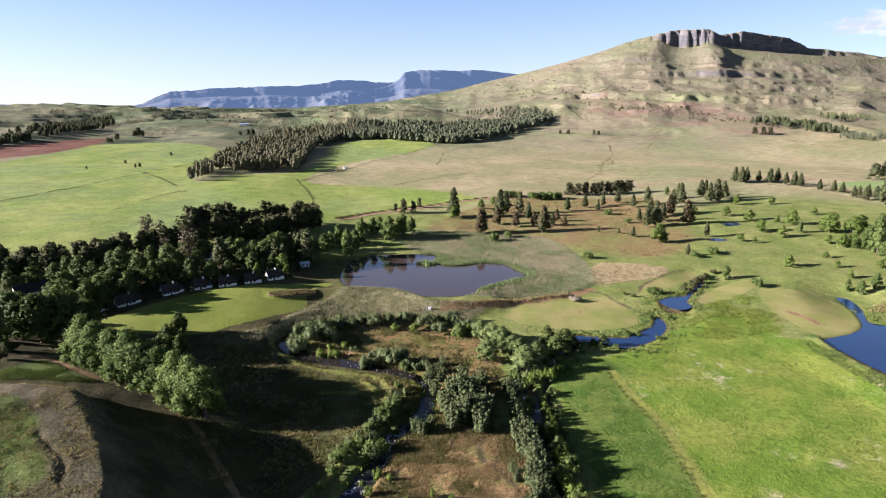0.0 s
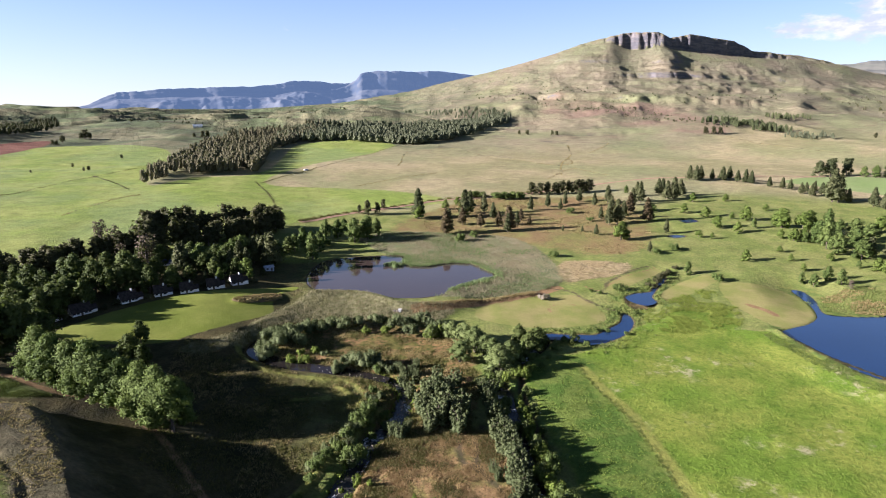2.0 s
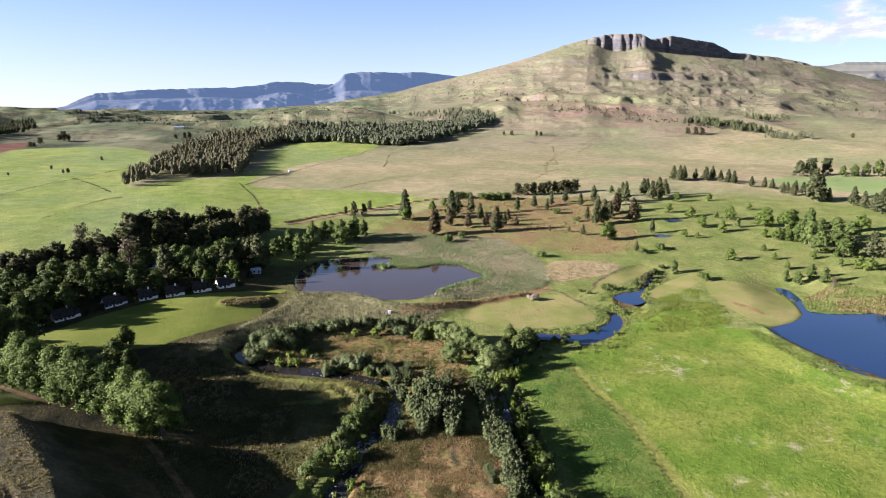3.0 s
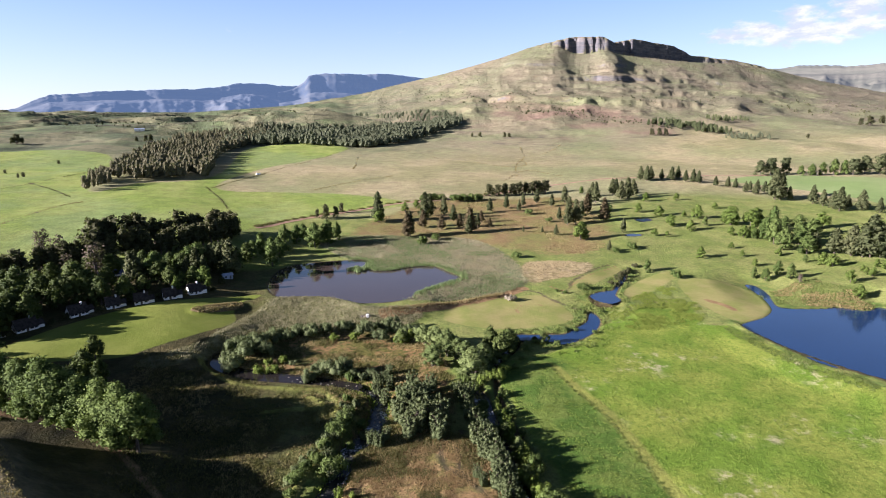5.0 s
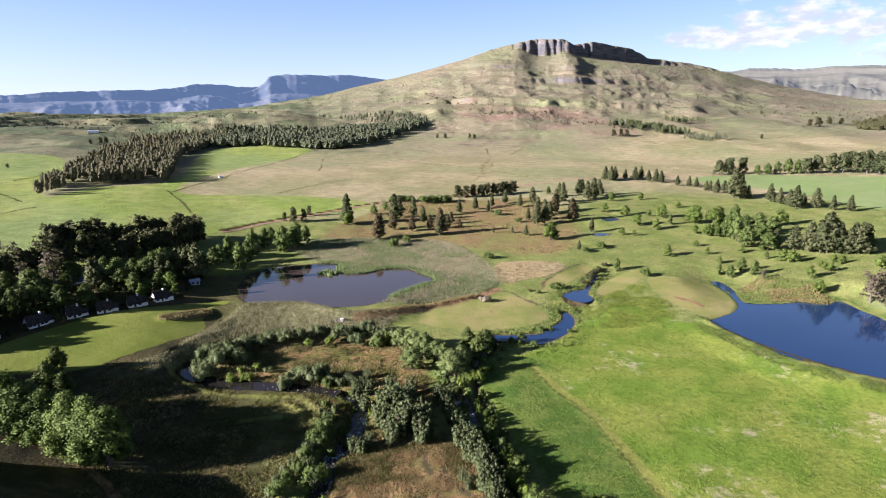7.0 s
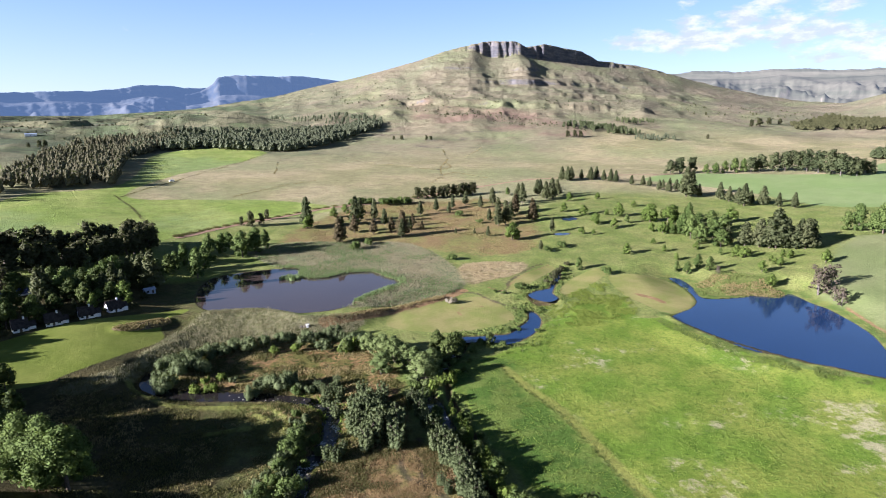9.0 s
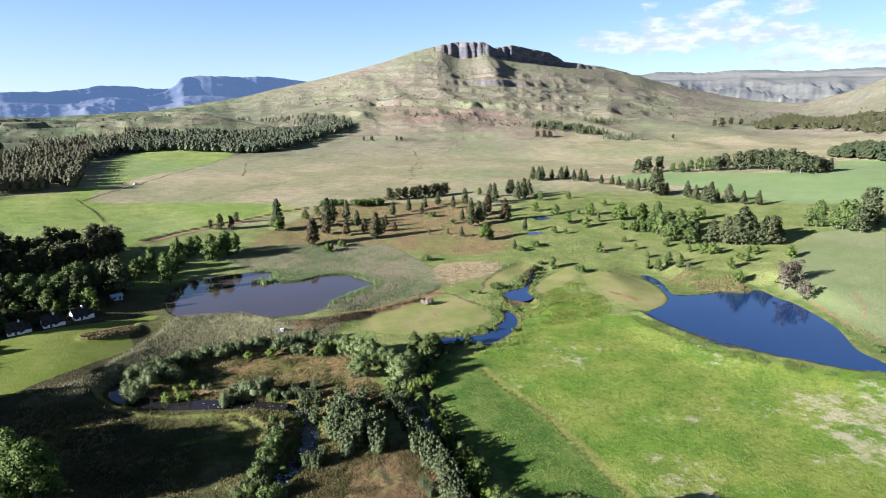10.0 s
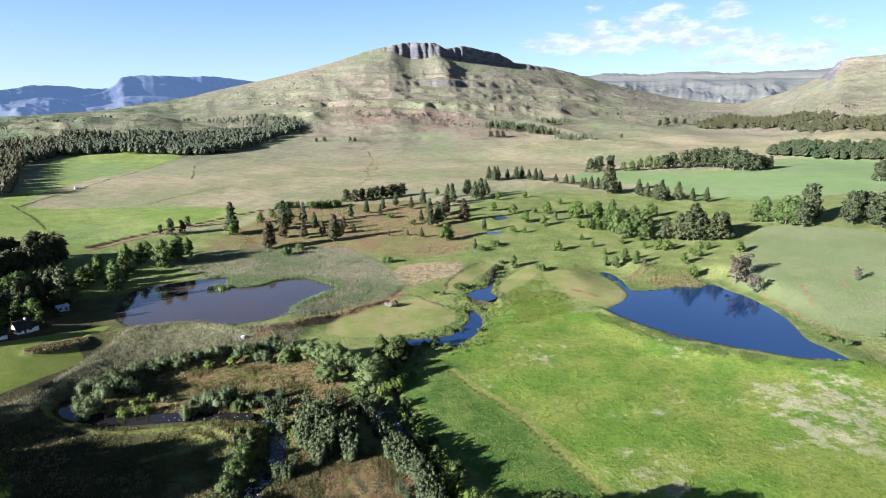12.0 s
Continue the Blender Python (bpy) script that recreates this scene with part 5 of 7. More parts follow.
# close growth along banks and island edge
plant("wattle_bush", ((-83.7, 309.9, 6), (-79.2, 309.3, 8), (-74.9, 313.9, 8.5), (-70.3, 318.8, 8), (-64.9, 321.1, 8), (-59.4, 323.9, 7), (-55.6, 331.1, 6.5), (-47.2, 293.4, 4.2),
    (-33.4, 282.7, 6.2), (-28.1, 283, 7), (-21.5, 280.5, 7), (-17.6, 275.9, 6), (-13.1, 272.2, 5), (-48.5, 338.4, 6), (-40.7, 338.5, 5.6), (-32.9, 339, 5.8), (-25, 340.7, 5.4),
    (-18.6, 337.6, 6), (-10.5, 337.6, 6.4), (-4.2, 334.9, 6.6), (2.3, 335.3, 7.2), (8.4, 330.8, 7.6), (14.2, 324.6, 8), (19.7, 318.1, 8)), "close growth on the island", wide=0.85)
plant("wattle_bush", ((-16.5, 247.2, 4), (-19.7, 241.9, 4.6), (-22.8, 235.8, 5.4), (-24.5, 230.3, 5.2), (-25.3, 224.1, 5.6), (-27.8, 218.4, 5), (-29.9, 214.2, 4.4),
    (-32.9, 210, 4.2), (-35.8, 206.1, 4), (-37.7, 201.9, 4.4), (-39.4, 197.9, 4), (-40.5, 193.9, 4.2), (-22.9, 246.4, 3), (-19.7, 234.4, 4.6), (-22.7, 226.5, 4.4), (-24.2, 219.8, 4)),
    "hedge on the stream bank", "dense olive hedge bush on the stream bank", wide=0.8)
plant("plume", ((-7.9, 213.6, 7.6), (-10.6, 217.6, 6.6), (-4.8, 218.6, 6.4), (-27.6, 205.6, 7), (-25.6, 198.2, 6.4), (11.6, 234.5, 13), (11.1, 247.5, 12), (16.9, 223.8, 13),
    (2.9, 229.5, 11.5), (6.4, 238.6, 13), (-0.6, 262.4, 8), (-8, 272.4, 6)), "grey wattles by the stream", wide=1.3)
plant("plume", ((29.7, 250.4, 8.5), (31.5, 245, 8), (32.2, 222.6, 10), (32.9, 211.9, 11), (33.6, 202.1, 11.5), (34.3, 192.9, 11), (31.5, 181.2, 10), (34.5, 178, 9.5), (30.7, 229.7, 8.5),
    (35.2, 187, 11), (34.6, 198, 11), (33.8, 206.5, 11)), "grey wattles by the river", wide=1.25)
plant("bbush", ((43, 258.8, 6.4), (46.4, 242.5, 3.4), (45.4, 236, 4.2), (45.6, 229.8, 5), (45.5, 222.3, 5.4), (45.4, 216.3, 5.2), (45, 204.9, 6.2), (44.8, 199, 7), (44.7, 192.7, 7.4), (44.2, 186.4, 7.4),
    (43.5, 179.9, 7), (44.6, 173.8, 7.4)), "bright bushes along the river", wide=0.62)
plant("bush", ((46.8, 168, 9), (48.5, 161, 10), (50.5, 155, 10.5), (47, 188, 8)), "bushes along the river", wide=0.8)
# tall trees on the near bank, whose shadows fall on the meadow
plant("big", ((40, 150, 18), (34, 145, 20), (46, 146, 17), (52, 147, 16.5), (58, 146, 18.5), (53, 143, 19), (60, 141, 20), (55, 136, 20), (66, 134, 21), (62, 130, 20), (72, 130, 20)), "near bank trees", "tall leafy tree on the near river bank", wide=1.3)
plant("willow", ((43.5, 217.5, 6.4), (43.9, 200.1, 8.2), (42.6, 184.9, 8.6),), "riverside willows", wide=1.1)
# growth hiding the river
plant("bush", ((38.2, 257.4, 6.1), (39.4, 241.4, 6.3), (35.9, 230.2, 6.5), (49.8, 247.3, 4.8), (49.3, 230.6, 4.5), (39, 218.8, 6.2),
    (49.8, 214.7, 3.8), (51.5, 281.7, 6), (60.2, 281.8, 4.8), (62.7, 272.3, 3.5), (36.5, 265.9, 5.7), (69, 281.9, 3), (74.4, 292.7, 4.3),),
    "bushes along the river", wide=0.8)
# fields and copses east of the dam
plant("gum", ((576, 787.3, 22.5), (591.1, 785, 25.4), (618.2, 790, 25.9), (785.5, 640.1, 21.4), (791.3, 633.1, 19.5), (690.9, 746, 24.6),
    (711, 747.8, 26.8), (724.8, 737.2, 28.6), (739.9, 730.3, 30.5), (754, 723.7, 32.4), (755.7, 706.1, 31.9), (751, 682.7, 32.9),
    (750.5, 661.5, 34.1), (748.2, 644.5, 31.7), (757.8, 637.6, 28.1), (763.4, 632.5, 24.5),), "gums along the crop field", wide=1.2)
plant("mid", ((629.1, 771.3, 15.1), (640.1, 764, 17), (656.9, 763, 19), (672.3, 760.4, 22.9), (684.7, 755.7, 21),), "gums along the crop field", "mid-green tree along the crop field")
plant("bpine", ((470.5, 618.7, 37.5), (475.5, 615.9, 33), (483.4, 611.3, 16.5), (491.4, 585.2, 21.9), (490.3, 569.4, 18.6), (483.6, 539.2, 26),
    (486.1, 550.9, 19.5), (503.4, 532.7, 22), (506.8, 514.9, 16.1), (515.1, 502.2, 17.3), (473.3, 656.6, 15.7), (472.1, 673.3, 14.4),
    (500.3, 547.3, 15.4),), "pines along the crop field")
plant("bpine", ((375.6, 406.5, 25), (379.9, 400.1, 27), (384, 397.5, 35), (390, 394.1, 27), (394.4, 387.2, 21), (400.5, 383.5, 26), (412, 388.8, 23), (369.7, 416.4, 22), (358, 424, 18),
    (388, 402, 28), (405, 393, 24), (380, 410, 24)),
    "copse of pines", "tall olive-green pine in a dense copse", wide=1.15)
plant("mid", ((351.9, 469.4, 14.8), (342.6, 440.1, 18.8), (365, 449.3, 17.0), (382, 489.7, 13.9), (349.8, 422.1, 16.1), (341.3, 475.2, 9.1),
    (394.5, 487, 14.8), (392.3, 466.5, 15.2), (350.1, 459.1, 14.6), (348.5, 475.5, 10.8),),
    "leafy copse", "leafy green tree in a mixed copse", wide=1.3)
plant("round", ((350.2, 523.3, 18.6), (365.4, 514.4, 16.7), (419, 487.1, 16), (341.5, 396, 10.1), (344.2, 389, 10), (328.5, 427.7, 6.3),
    (299.3, 432.3, 5.7), (327.4, 354, 9.3), (317, 335.1, 8.9), (370.9, 370.2, 7.4), (350, 359.3, 6.7), (380.8, 347.3, 10.5), (369.3, 375.9, 6),
    (350.3, 365.3, 5.3), (353.1, 371.5, 4.9),), "young trees on the golf course", wide=1.3)
plant("mid", ((284.5, 383.5, 9.9), (298.8, 375.8, 11.3), (334.8, 405.8, 6.1), (480.9, 402.5, 23.7), (474.9, 408.3, 17), (483.7, 382.3, 27.4),
    (484, 375.1, 27.1), (483.8, 389.2, 19.9),), "trees on the slope", "mid-green tree on the grassy slope")
plant("gum", ((484.9, 366.4, 24.6), (515.8, 381.4, 34.7), (523.8, 345.4, 30.8), (537.1, 343.6, 28.8), (525.3, 322.3, 32.7), (533.4, 334.1, 26.2),
    (543.3, 318.8, 30.9), (760.7, 460.1, 26), (773.8, 458.5, 21.8), (524.2, 351.6, 21.4),), "gums on the slope", wide=1.15)
plant("bare", ((330.7, 308.5, 21.2), (338.4, 307.3, 18.8), (325.6, 286.9, 12.9), (328.8, 294.8, 10.7), (384.2, 255.9, 9.6), (298.8, 366.9, 7),), "grey trees by the dam", wide=1.1)
plant("bush", ((282.7, 209.1, 5.1), (287.1, 201.2, 4.4), (284.5, 205, 4.1), (313.8, 199, 3.2),), "bushes by the dam")
# solitary trees on the far fields
plant("wood", ((-686.2, 1220.6, 11.9), (-681.8, 1225.2, 10.8), (-698.6, 1278.4, 15), (-696.9, 1364.7, 21.3), (-703.4, 1359.8, 13.3),
    (-689.4, 1370.2, 13.4), (-502.5, 934.6, 6.4), (-452.9, 868.9, 6), (-452.4, 881.1, 6.9), (-515.4, 852.3, 4.2), (-486, 1059, 7.3),
    (-461.7, 1356.7, 10.6), (-445.9, 1367.4, 14.6), (-438.2, 1375.6, 16.1), (-824.5, 1152.7, 15.8), (-828.2, 1127.5, 15.4), (-812.6, 1159.1, 13.6),),
    "far field trees", "dark solitary tree on the far pasture", wide=1.4)
plant("wood", ((640.4, 1235.3, 16.2), (653.6, 1226.9, 17.5), (666.6, 1223.4, 16.2), (271.8, 1398.1, 10.8), (288.2, 1383.8, 12.1),
    (337, 1343.5, 11.9), (344.7, 1333.5, 10.6), (1305.2, 1389.2, 21), (1342.7, 1399.9, 24.8), (1479.3, 1500.1, 23), (1525.6, 1503.8, 19.4),
    (967.7, 1167.4, 11.4),), "far field trees", "dark tree at the foot of the mountain", wide=1.4)


# far plantations: too many trees to count
def plantation(name, rows, count, h, mat, label, seed, spread=1.0):
    """A stand of many small trees inside an outline."""
    line = spline(rows)
    rng = np.random.default_rng(seed)
    lo, hi = line.min(0), line.max(0)
    pts = rng.uniform(lo, hi, (count * 6, 2))
    pts = pts[side(pts[:, 0].copy(), pts[:, 1].copy(), line) > 0][:count]
    zs = land(pts[:, 0].copy(), pts[:, 1].copy())
    V, Fc = [], []
    for (x, y), z in zip(pts, zs):
        hh = h * rng.uniform(0.78, 1.08)
        w = hh * rng.uniform(0.16, 0.24) * spread
        L = [(0, 0, hh * 0.42, w, hh * 0.36), (rng.uniform(-0.4, 0.4) * w, rng.uniform(-0.4, 0.4) * w, hh * 0.74, w * 0.66, hh * 0.26)]
        v1, f1 = cores(rng, L, 0.92, 3, 5)
        v2, f2, _ = leaves(rng, L, 34 if count < 600 else 22, hh * 0.062, -0.6)
        v = np.concatenate([np.array(v1), v2]) + (x, y, z)
        o = len(V)
        Fc += [tuple(i + o for i in q) for q in f1] + [tuple(int(i) + o + len(v1) for i in q) for q in f2]
        V += v.tolist()
    return tagged(new(name, mesh_of(name, V, Fc, mat)), label, "forest", kind="stuff")


plantation("gum_plantation", ((-337.1, 870), (-393.8, 1135.1), (-385.9, 1432.2), (-281.5, 1612.8), (-208, 1517.6), (-259.1, 1212.9), (-214.5, 897.4),
    (-253.1, 867.1), (-286.4, 842.5)), 1000, 21, LEAF["stand"], "olive-brown gum plantation on the pasture edge", 3, 1.15)
plantation("gum_strip", ((-333.5, 773.6), (-360.9, 867.1), (-340.3, 869.7), (-318.7, 804.8), (-323.5, 765.4)), 40, 18, LEAF["stand"], "small strip of gum trees on the pasture", 4)
plantation("pine_forest", ((-280.3, 1605.3), (-126.6, 1577.3), (21.5, 1552.8), (145.2, 1630.6), (294.5, 1799.3), (305.3, 1714.3), (202.5, 1485.3),
    (123.3, 1375.8), (18.1, 1284.7), (-82.6, 1339.6), (-238, 1358), (-272, 1274.2)),
    1400, 20, LEAF["far"], "dark green forest at the mountain foot", 5, 1.7)
plantation("upper_wood", ((9.2, 2158.5), (121.5, 2012), (264.7, 1958.2), (325.7, 1835.6), (291.3, 1778), (161.4, 1818.5)),
    90, 15, LEAF["far"], "dark scattered wood in a mountain gully", 6, 1.4)
plantation("windbreak", ((706.3, 1360.8), (807.1, 1363), (832.1, 1246.2), (801, 1213.5), (739.1, 1266.8), (684.1, 1326.1)),
    90, 15, LEAF["gum"], "long windbreak of tall trees below the mountain", 7, 1.5)
plantation("windbreak_east", ((784.1, 1200.7), (823.1, 1198.7), (865, 1156.5), (848.7, 1133.4), (797.4, 1162.9), (771.3, 1181.9)),
    34, 12, LEAF["far"], "short windbreak of dark trees on the fields", 8, 1.3)
plantation("valley_wood", ((1427.1, 1369.9), (1992.8, 1726.9), (1663.3, 1229.3), (1529, 890.8), (1467.8, 712), (1364.4, 661.8), (1313.6, 767.3),
    (1369.8, 957.6), (1427.8, 1173.8)), 1150, 16, LEAF["dark"], "dark wood across the far valley", 9, 2.0)
plantation("valley_copse", ((963.1, 775.4), (1046.4, 782.6), (1083.9, 700.5), (1113.6, 652.8), (1148, 558.9), (1067.4, 519.1), (1030.4, 604.1),
    (987.6, 657.6), (969.9, 726.6)), 400, 18, LEAF["gum"], "olive copse beyond the crop field", 10, 2.2)
plantation("slope_wood", ((914.7, 1461), (998.5, 1442.4), (985.7, 1397.9), (876.1, 1374.4)), 30, 14, LEAF["gum"], "small wood on the mountain foot", 12, 1.3)
plantation("far_wood", ((-852.3, 1161.7), (-897.1, 1311.4), (-1042.9, 1744.2), (-987.6, 1794.8), (-866.3, 1543.8), (-804.3, 1241.7),
    (-813.6, 1168.9)), 260, 16, LEAF["dark"], "dark wood on the far western slope", 14, 1.5)
plantation("far_copse", ((-857.5, 1069.2), (-854.4, 1149.2), (-821.6, 1180.9), (-803.4, 1137.3), (-827.7, 1030.8)), 60, 16, LEAF["dark"], "dark copse beyond the ploughed field", 15, 1.4)
plantation("gully_scrub", ((425, 2059.1), (536.7, 1906.3), (715.5, 1767.3), (728.2, 1552.9), (744.6, 1329.9), (679.4, 1272.5), (652.5, 1468.3),
    (552, 1630.7), (463.1, 1911.4)), 130, 5, LEAF["dark"], "scattered dark shrubs on the mountain foot", 16, 2.6)
plantation("slope_scrub", ((241.2, 2721.4), (460.3, 2618.7), (622.4, 2330.6), (837.6, 2049.8), (1153.8, 2021), (1459, 2081), (1028, 1808.2),
    (642.7, 1877.2), (338.7, 2209.3)), 110, 6, LEAF["dark"], "scattered dark shrubs on the mountain slope", 17, 2.6)
plantation("east_scrub", ((1459, 2081), (2063.5, 2061), (1671, 1072.7), (1674, 985.5), (1962.5, 1554), (1474.6, 1753.6)),
    90, 7, LEAF["dark"], "scattered dark shrubs on the eastern slopes", 18, 2.2)
plantation("west_scrub", ((-883.5, 1789.2), (-736.1, 2036.5), (-453.9, 2147.7), (-136.4, 1706.3), (-39.7, 1666.1), (-290, 1666.3), (-560.8, 1631)),
    120, 6, LEAF["dark"], "scattered dark shrubs on the western hills", 19, 2.4)


# ---------------------------------------------------------------- distant table mountains
def table_mountain(name, azs, els, dist, depth, band, skew, mat, label, seed):
    """A far flat-topped range: spurs and gullies below, a scalloped cliff and a level top."""
    a = np.arange(azs[0], azs[-1], 0.12)
    foot = float(np.interp(dist - depth, PLAIN_R, PLAIN_Z)) - 25
    v = np.concatenate([np.linspace(0, 0.9, 40), np.array([0.93, 0.96, 0.98, 1.0, 1.012, 1.024, 1.036, 1.05, 1.07, 1.15, 1.4])])
    A, W = np.meshgrid(a, v, indexing="ij")
    run = dist / 57.3
    scallop = fbm(A * run, A * 0 + 40.0 * seed, 420, 5, seed) * (62 if skew else 14)
    r = dist - skew * run * (A - A.mean()) - depth * (1 - W) + scallop * np.clip(W, 0, 1) ** 2
    top = 121 + np.tan(np.radians(np.interp(A, azs, els))) * (r + depth * (1 - W))
    top = top + (5.0 * vnoise(A * 0.9, A * 0 + seed) + 2.5 * vnoise(A * 3.1, A * 0 + seed) + 1.2 * vnoise(A * 8.0, A * 0 + seed)) * sstep(0.97, 1.06, W)
    high = np.maximum(top - foot, 3)
    x, y = r * np.sin(np.radians(A)), r * np.cos(np.radians(A))
    spur = 0.6 * fbm(x, y, 380, 6, seed + 9, ridged=True) + 0.5 * fbm(A * run, W * 160, 260, 4, seed + 3, ridged=True) - 0.55
    s = np.clip(W, 0, 1)
    slope = (1 - band) * s ** 1.35
    stepw = 0.085
    q = slope / stepw - np.floor(slope / stepw)
    slope = slope + 0.55 * stepw * (sstep(0.35, 0.65, q) - q) * sstep(0.25, 0.5, s)
    bulge = spur * 0.30 * np.sin(np.pi * np.clip(s, 0, 1)) ** 0.8 * (1 - 0.5 * s)
    wall = sstep(0.985, 1.014, W) * 0.55 + sstep(1.02, 1.05, W) * 0.45
    z = foot + high * (slope + bulge + band * wall)
    k = len(v)
    i, j = np.meshgrid(np.arange(len(a) - 1), np.arange(k - 1), indexing="ij")
    quads = np.stack([i * k + j, (i + 1) * k + j, (i + 1) * k + j + 1, i * k + j + 1], -1).reshape(-1, 4)
    me = mesh_of(name, np.stack([x, y, z], -1).reshape(-1, 3).tolist(), quads.tolist(), mat, True)
    return tagged(new(name, me), label, "mountain", kind="structure")


# rock tones plus a faint even glow that stands in for distance haze
def range_material(name, low, high, haze_glow, face):
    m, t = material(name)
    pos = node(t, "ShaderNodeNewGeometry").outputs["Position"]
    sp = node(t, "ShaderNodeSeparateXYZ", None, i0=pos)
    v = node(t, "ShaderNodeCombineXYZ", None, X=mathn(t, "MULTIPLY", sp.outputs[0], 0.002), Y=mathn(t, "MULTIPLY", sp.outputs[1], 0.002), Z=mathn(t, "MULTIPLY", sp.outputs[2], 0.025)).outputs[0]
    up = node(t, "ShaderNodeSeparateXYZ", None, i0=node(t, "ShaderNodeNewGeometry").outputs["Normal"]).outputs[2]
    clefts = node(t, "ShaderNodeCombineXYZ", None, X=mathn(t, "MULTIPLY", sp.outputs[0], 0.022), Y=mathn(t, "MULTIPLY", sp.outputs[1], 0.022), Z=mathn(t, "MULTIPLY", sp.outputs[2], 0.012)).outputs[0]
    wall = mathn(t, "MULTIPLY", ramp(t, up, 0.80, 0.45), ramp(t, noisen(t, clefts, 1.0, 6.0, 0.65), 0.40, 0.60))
    return finish(m, t, mixc(t, wall, tone(t, v, low, high, 1.0, 6.0), rgba(face)), 0.95, noisen(t, pos, 0.012, 6.0), 0.5, 14.0, 0.05, Emission_Color=rgba(haze_glow), Emission_Strength=1.0)


# bluish tones and glow: aerial haze painted onto the far ranges
HAZY_BLUE_ROCK = range_material("hazy_blue_rock", (0.052, 0.058, 0.064), (0.082, 0.082, 0.078), (0.026, 0.042, 0.070), (0.040, 0.050, 0.066))
HAZY_GREY_ROCK = range_material("hazy_grey_rock", (0.084, 0.084, 0.060), (0.122, 0.114, 0.084), (0.016, 0.021, 0.028), (0.26, 0.215, 0.18))
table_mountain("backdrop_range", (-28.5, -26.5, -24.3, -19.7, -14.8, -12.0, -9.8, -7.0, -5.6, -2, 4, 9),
    (0.2, 0.6, 1.64, 2.1, 2.25, 2.5, 2.87, 2.85, 2.7, 2.7, 2.6, 2.5), 4650, 900, 0.26, -0.40, HAZY_BLUE_ROCK, "distant flat-topped mountain range tinted blue for haze", 2)
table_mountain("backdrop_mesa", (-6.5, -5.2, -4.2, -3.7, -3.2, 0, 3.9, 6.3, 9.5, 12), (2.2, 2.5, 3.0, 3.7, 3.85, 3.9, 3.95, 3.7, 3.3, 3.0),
    4500, 800, 0.36, -0.45, HAZY_BLUE_ROCK, "distant mesa with a steep cliff edge, tinted blue for haze", 5)
table_mountain("backdrop_ridge", (-44, -40, -36, -31, -27, -24), (0.4, 0.5, 0.42, 0.3, 0.35, 0.3), 4800, 500, 0.3, 0.0, HAZY_BLUE_ROCK, "low ridge on the horizon, tinted blue for haze", 8)
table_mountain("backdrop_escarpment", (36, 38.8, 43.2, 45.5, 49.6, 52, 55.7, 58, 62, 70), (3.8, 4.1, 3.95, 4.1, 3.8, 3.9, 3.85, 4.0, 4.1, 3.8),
    4650, 1500, 0.10, 0.0, HAZY_GREY_ROCK, "distant hazy grey escarpment with pale cliffs", 11)


# ---------------------------------------------------------------- buildings
def plaster(name, a, b, spec=0.2):
    m, t = material(name)
    pos = node(t, "ShaderNodeNewGeometry").outputs["Position"]
    return finish(m, t, tone(t, pos, a, b, 0.8, 5.0), 0.85, noisen(t, pos, 5.0, 4.0), 0.3, 0.03, spec)


WHITEWASH = plaster("whitewash", (0.78, 0.77, 0.74), (0.66, 0.65, 0.62))
THATCH = plaster("dark_thatch", (0.026, 0.022, 0.021), (0.052, 0.044, 0.040), 0.05)
TIN = plaster("painted_tin", (0.28, 0.33, 0.42), (0.36, 0.41, 0.50))
TIMBER = plaster("dark_timber", (0.06, 0.045, 0.035), (0.10, 0.075, 0.055))
BRICK = plaster("red_brick", (0.28, 0.11, 0.07), (0.36, 0.16, 0.10))
STONE = plaster("grey_stone", (0.16, 0.135, 0.115), (0.30, 0.26, 0.22))
gm, gt = material("window_glass")
GLASS = finish(gm, gt, (0.02, 0.025, 0.03, 1), 0.08, spec=0.5)


def part(name, bm, mat, parent, label=""):
    me = bpy.data.meshes.new(name)
    bm.to_mesh(me)
    bm.free()
    me.materials.append(mat)
    ob = new(name, me)
    ob.parent = parent
    if label:
        ob["label"] = label
    return ob


def box(lo, hi, bevel=0.0, bm=None):
    bm = bm or bmesh.new()
    made = bmesh.ops.create_cube(bm, size=1.0)["verts"]
    for v in made:
        v.co = [lo[i] + (v.co[i] + 0.5) * (hi[i] - lo[i]) for i in range(3)]
    if bevel:
        bmesh.ops.bevel(bm, geom=list({e for v in made for e in v.link_edges}), offset=bevel, segments=1, affect="EDGES")
    return bm


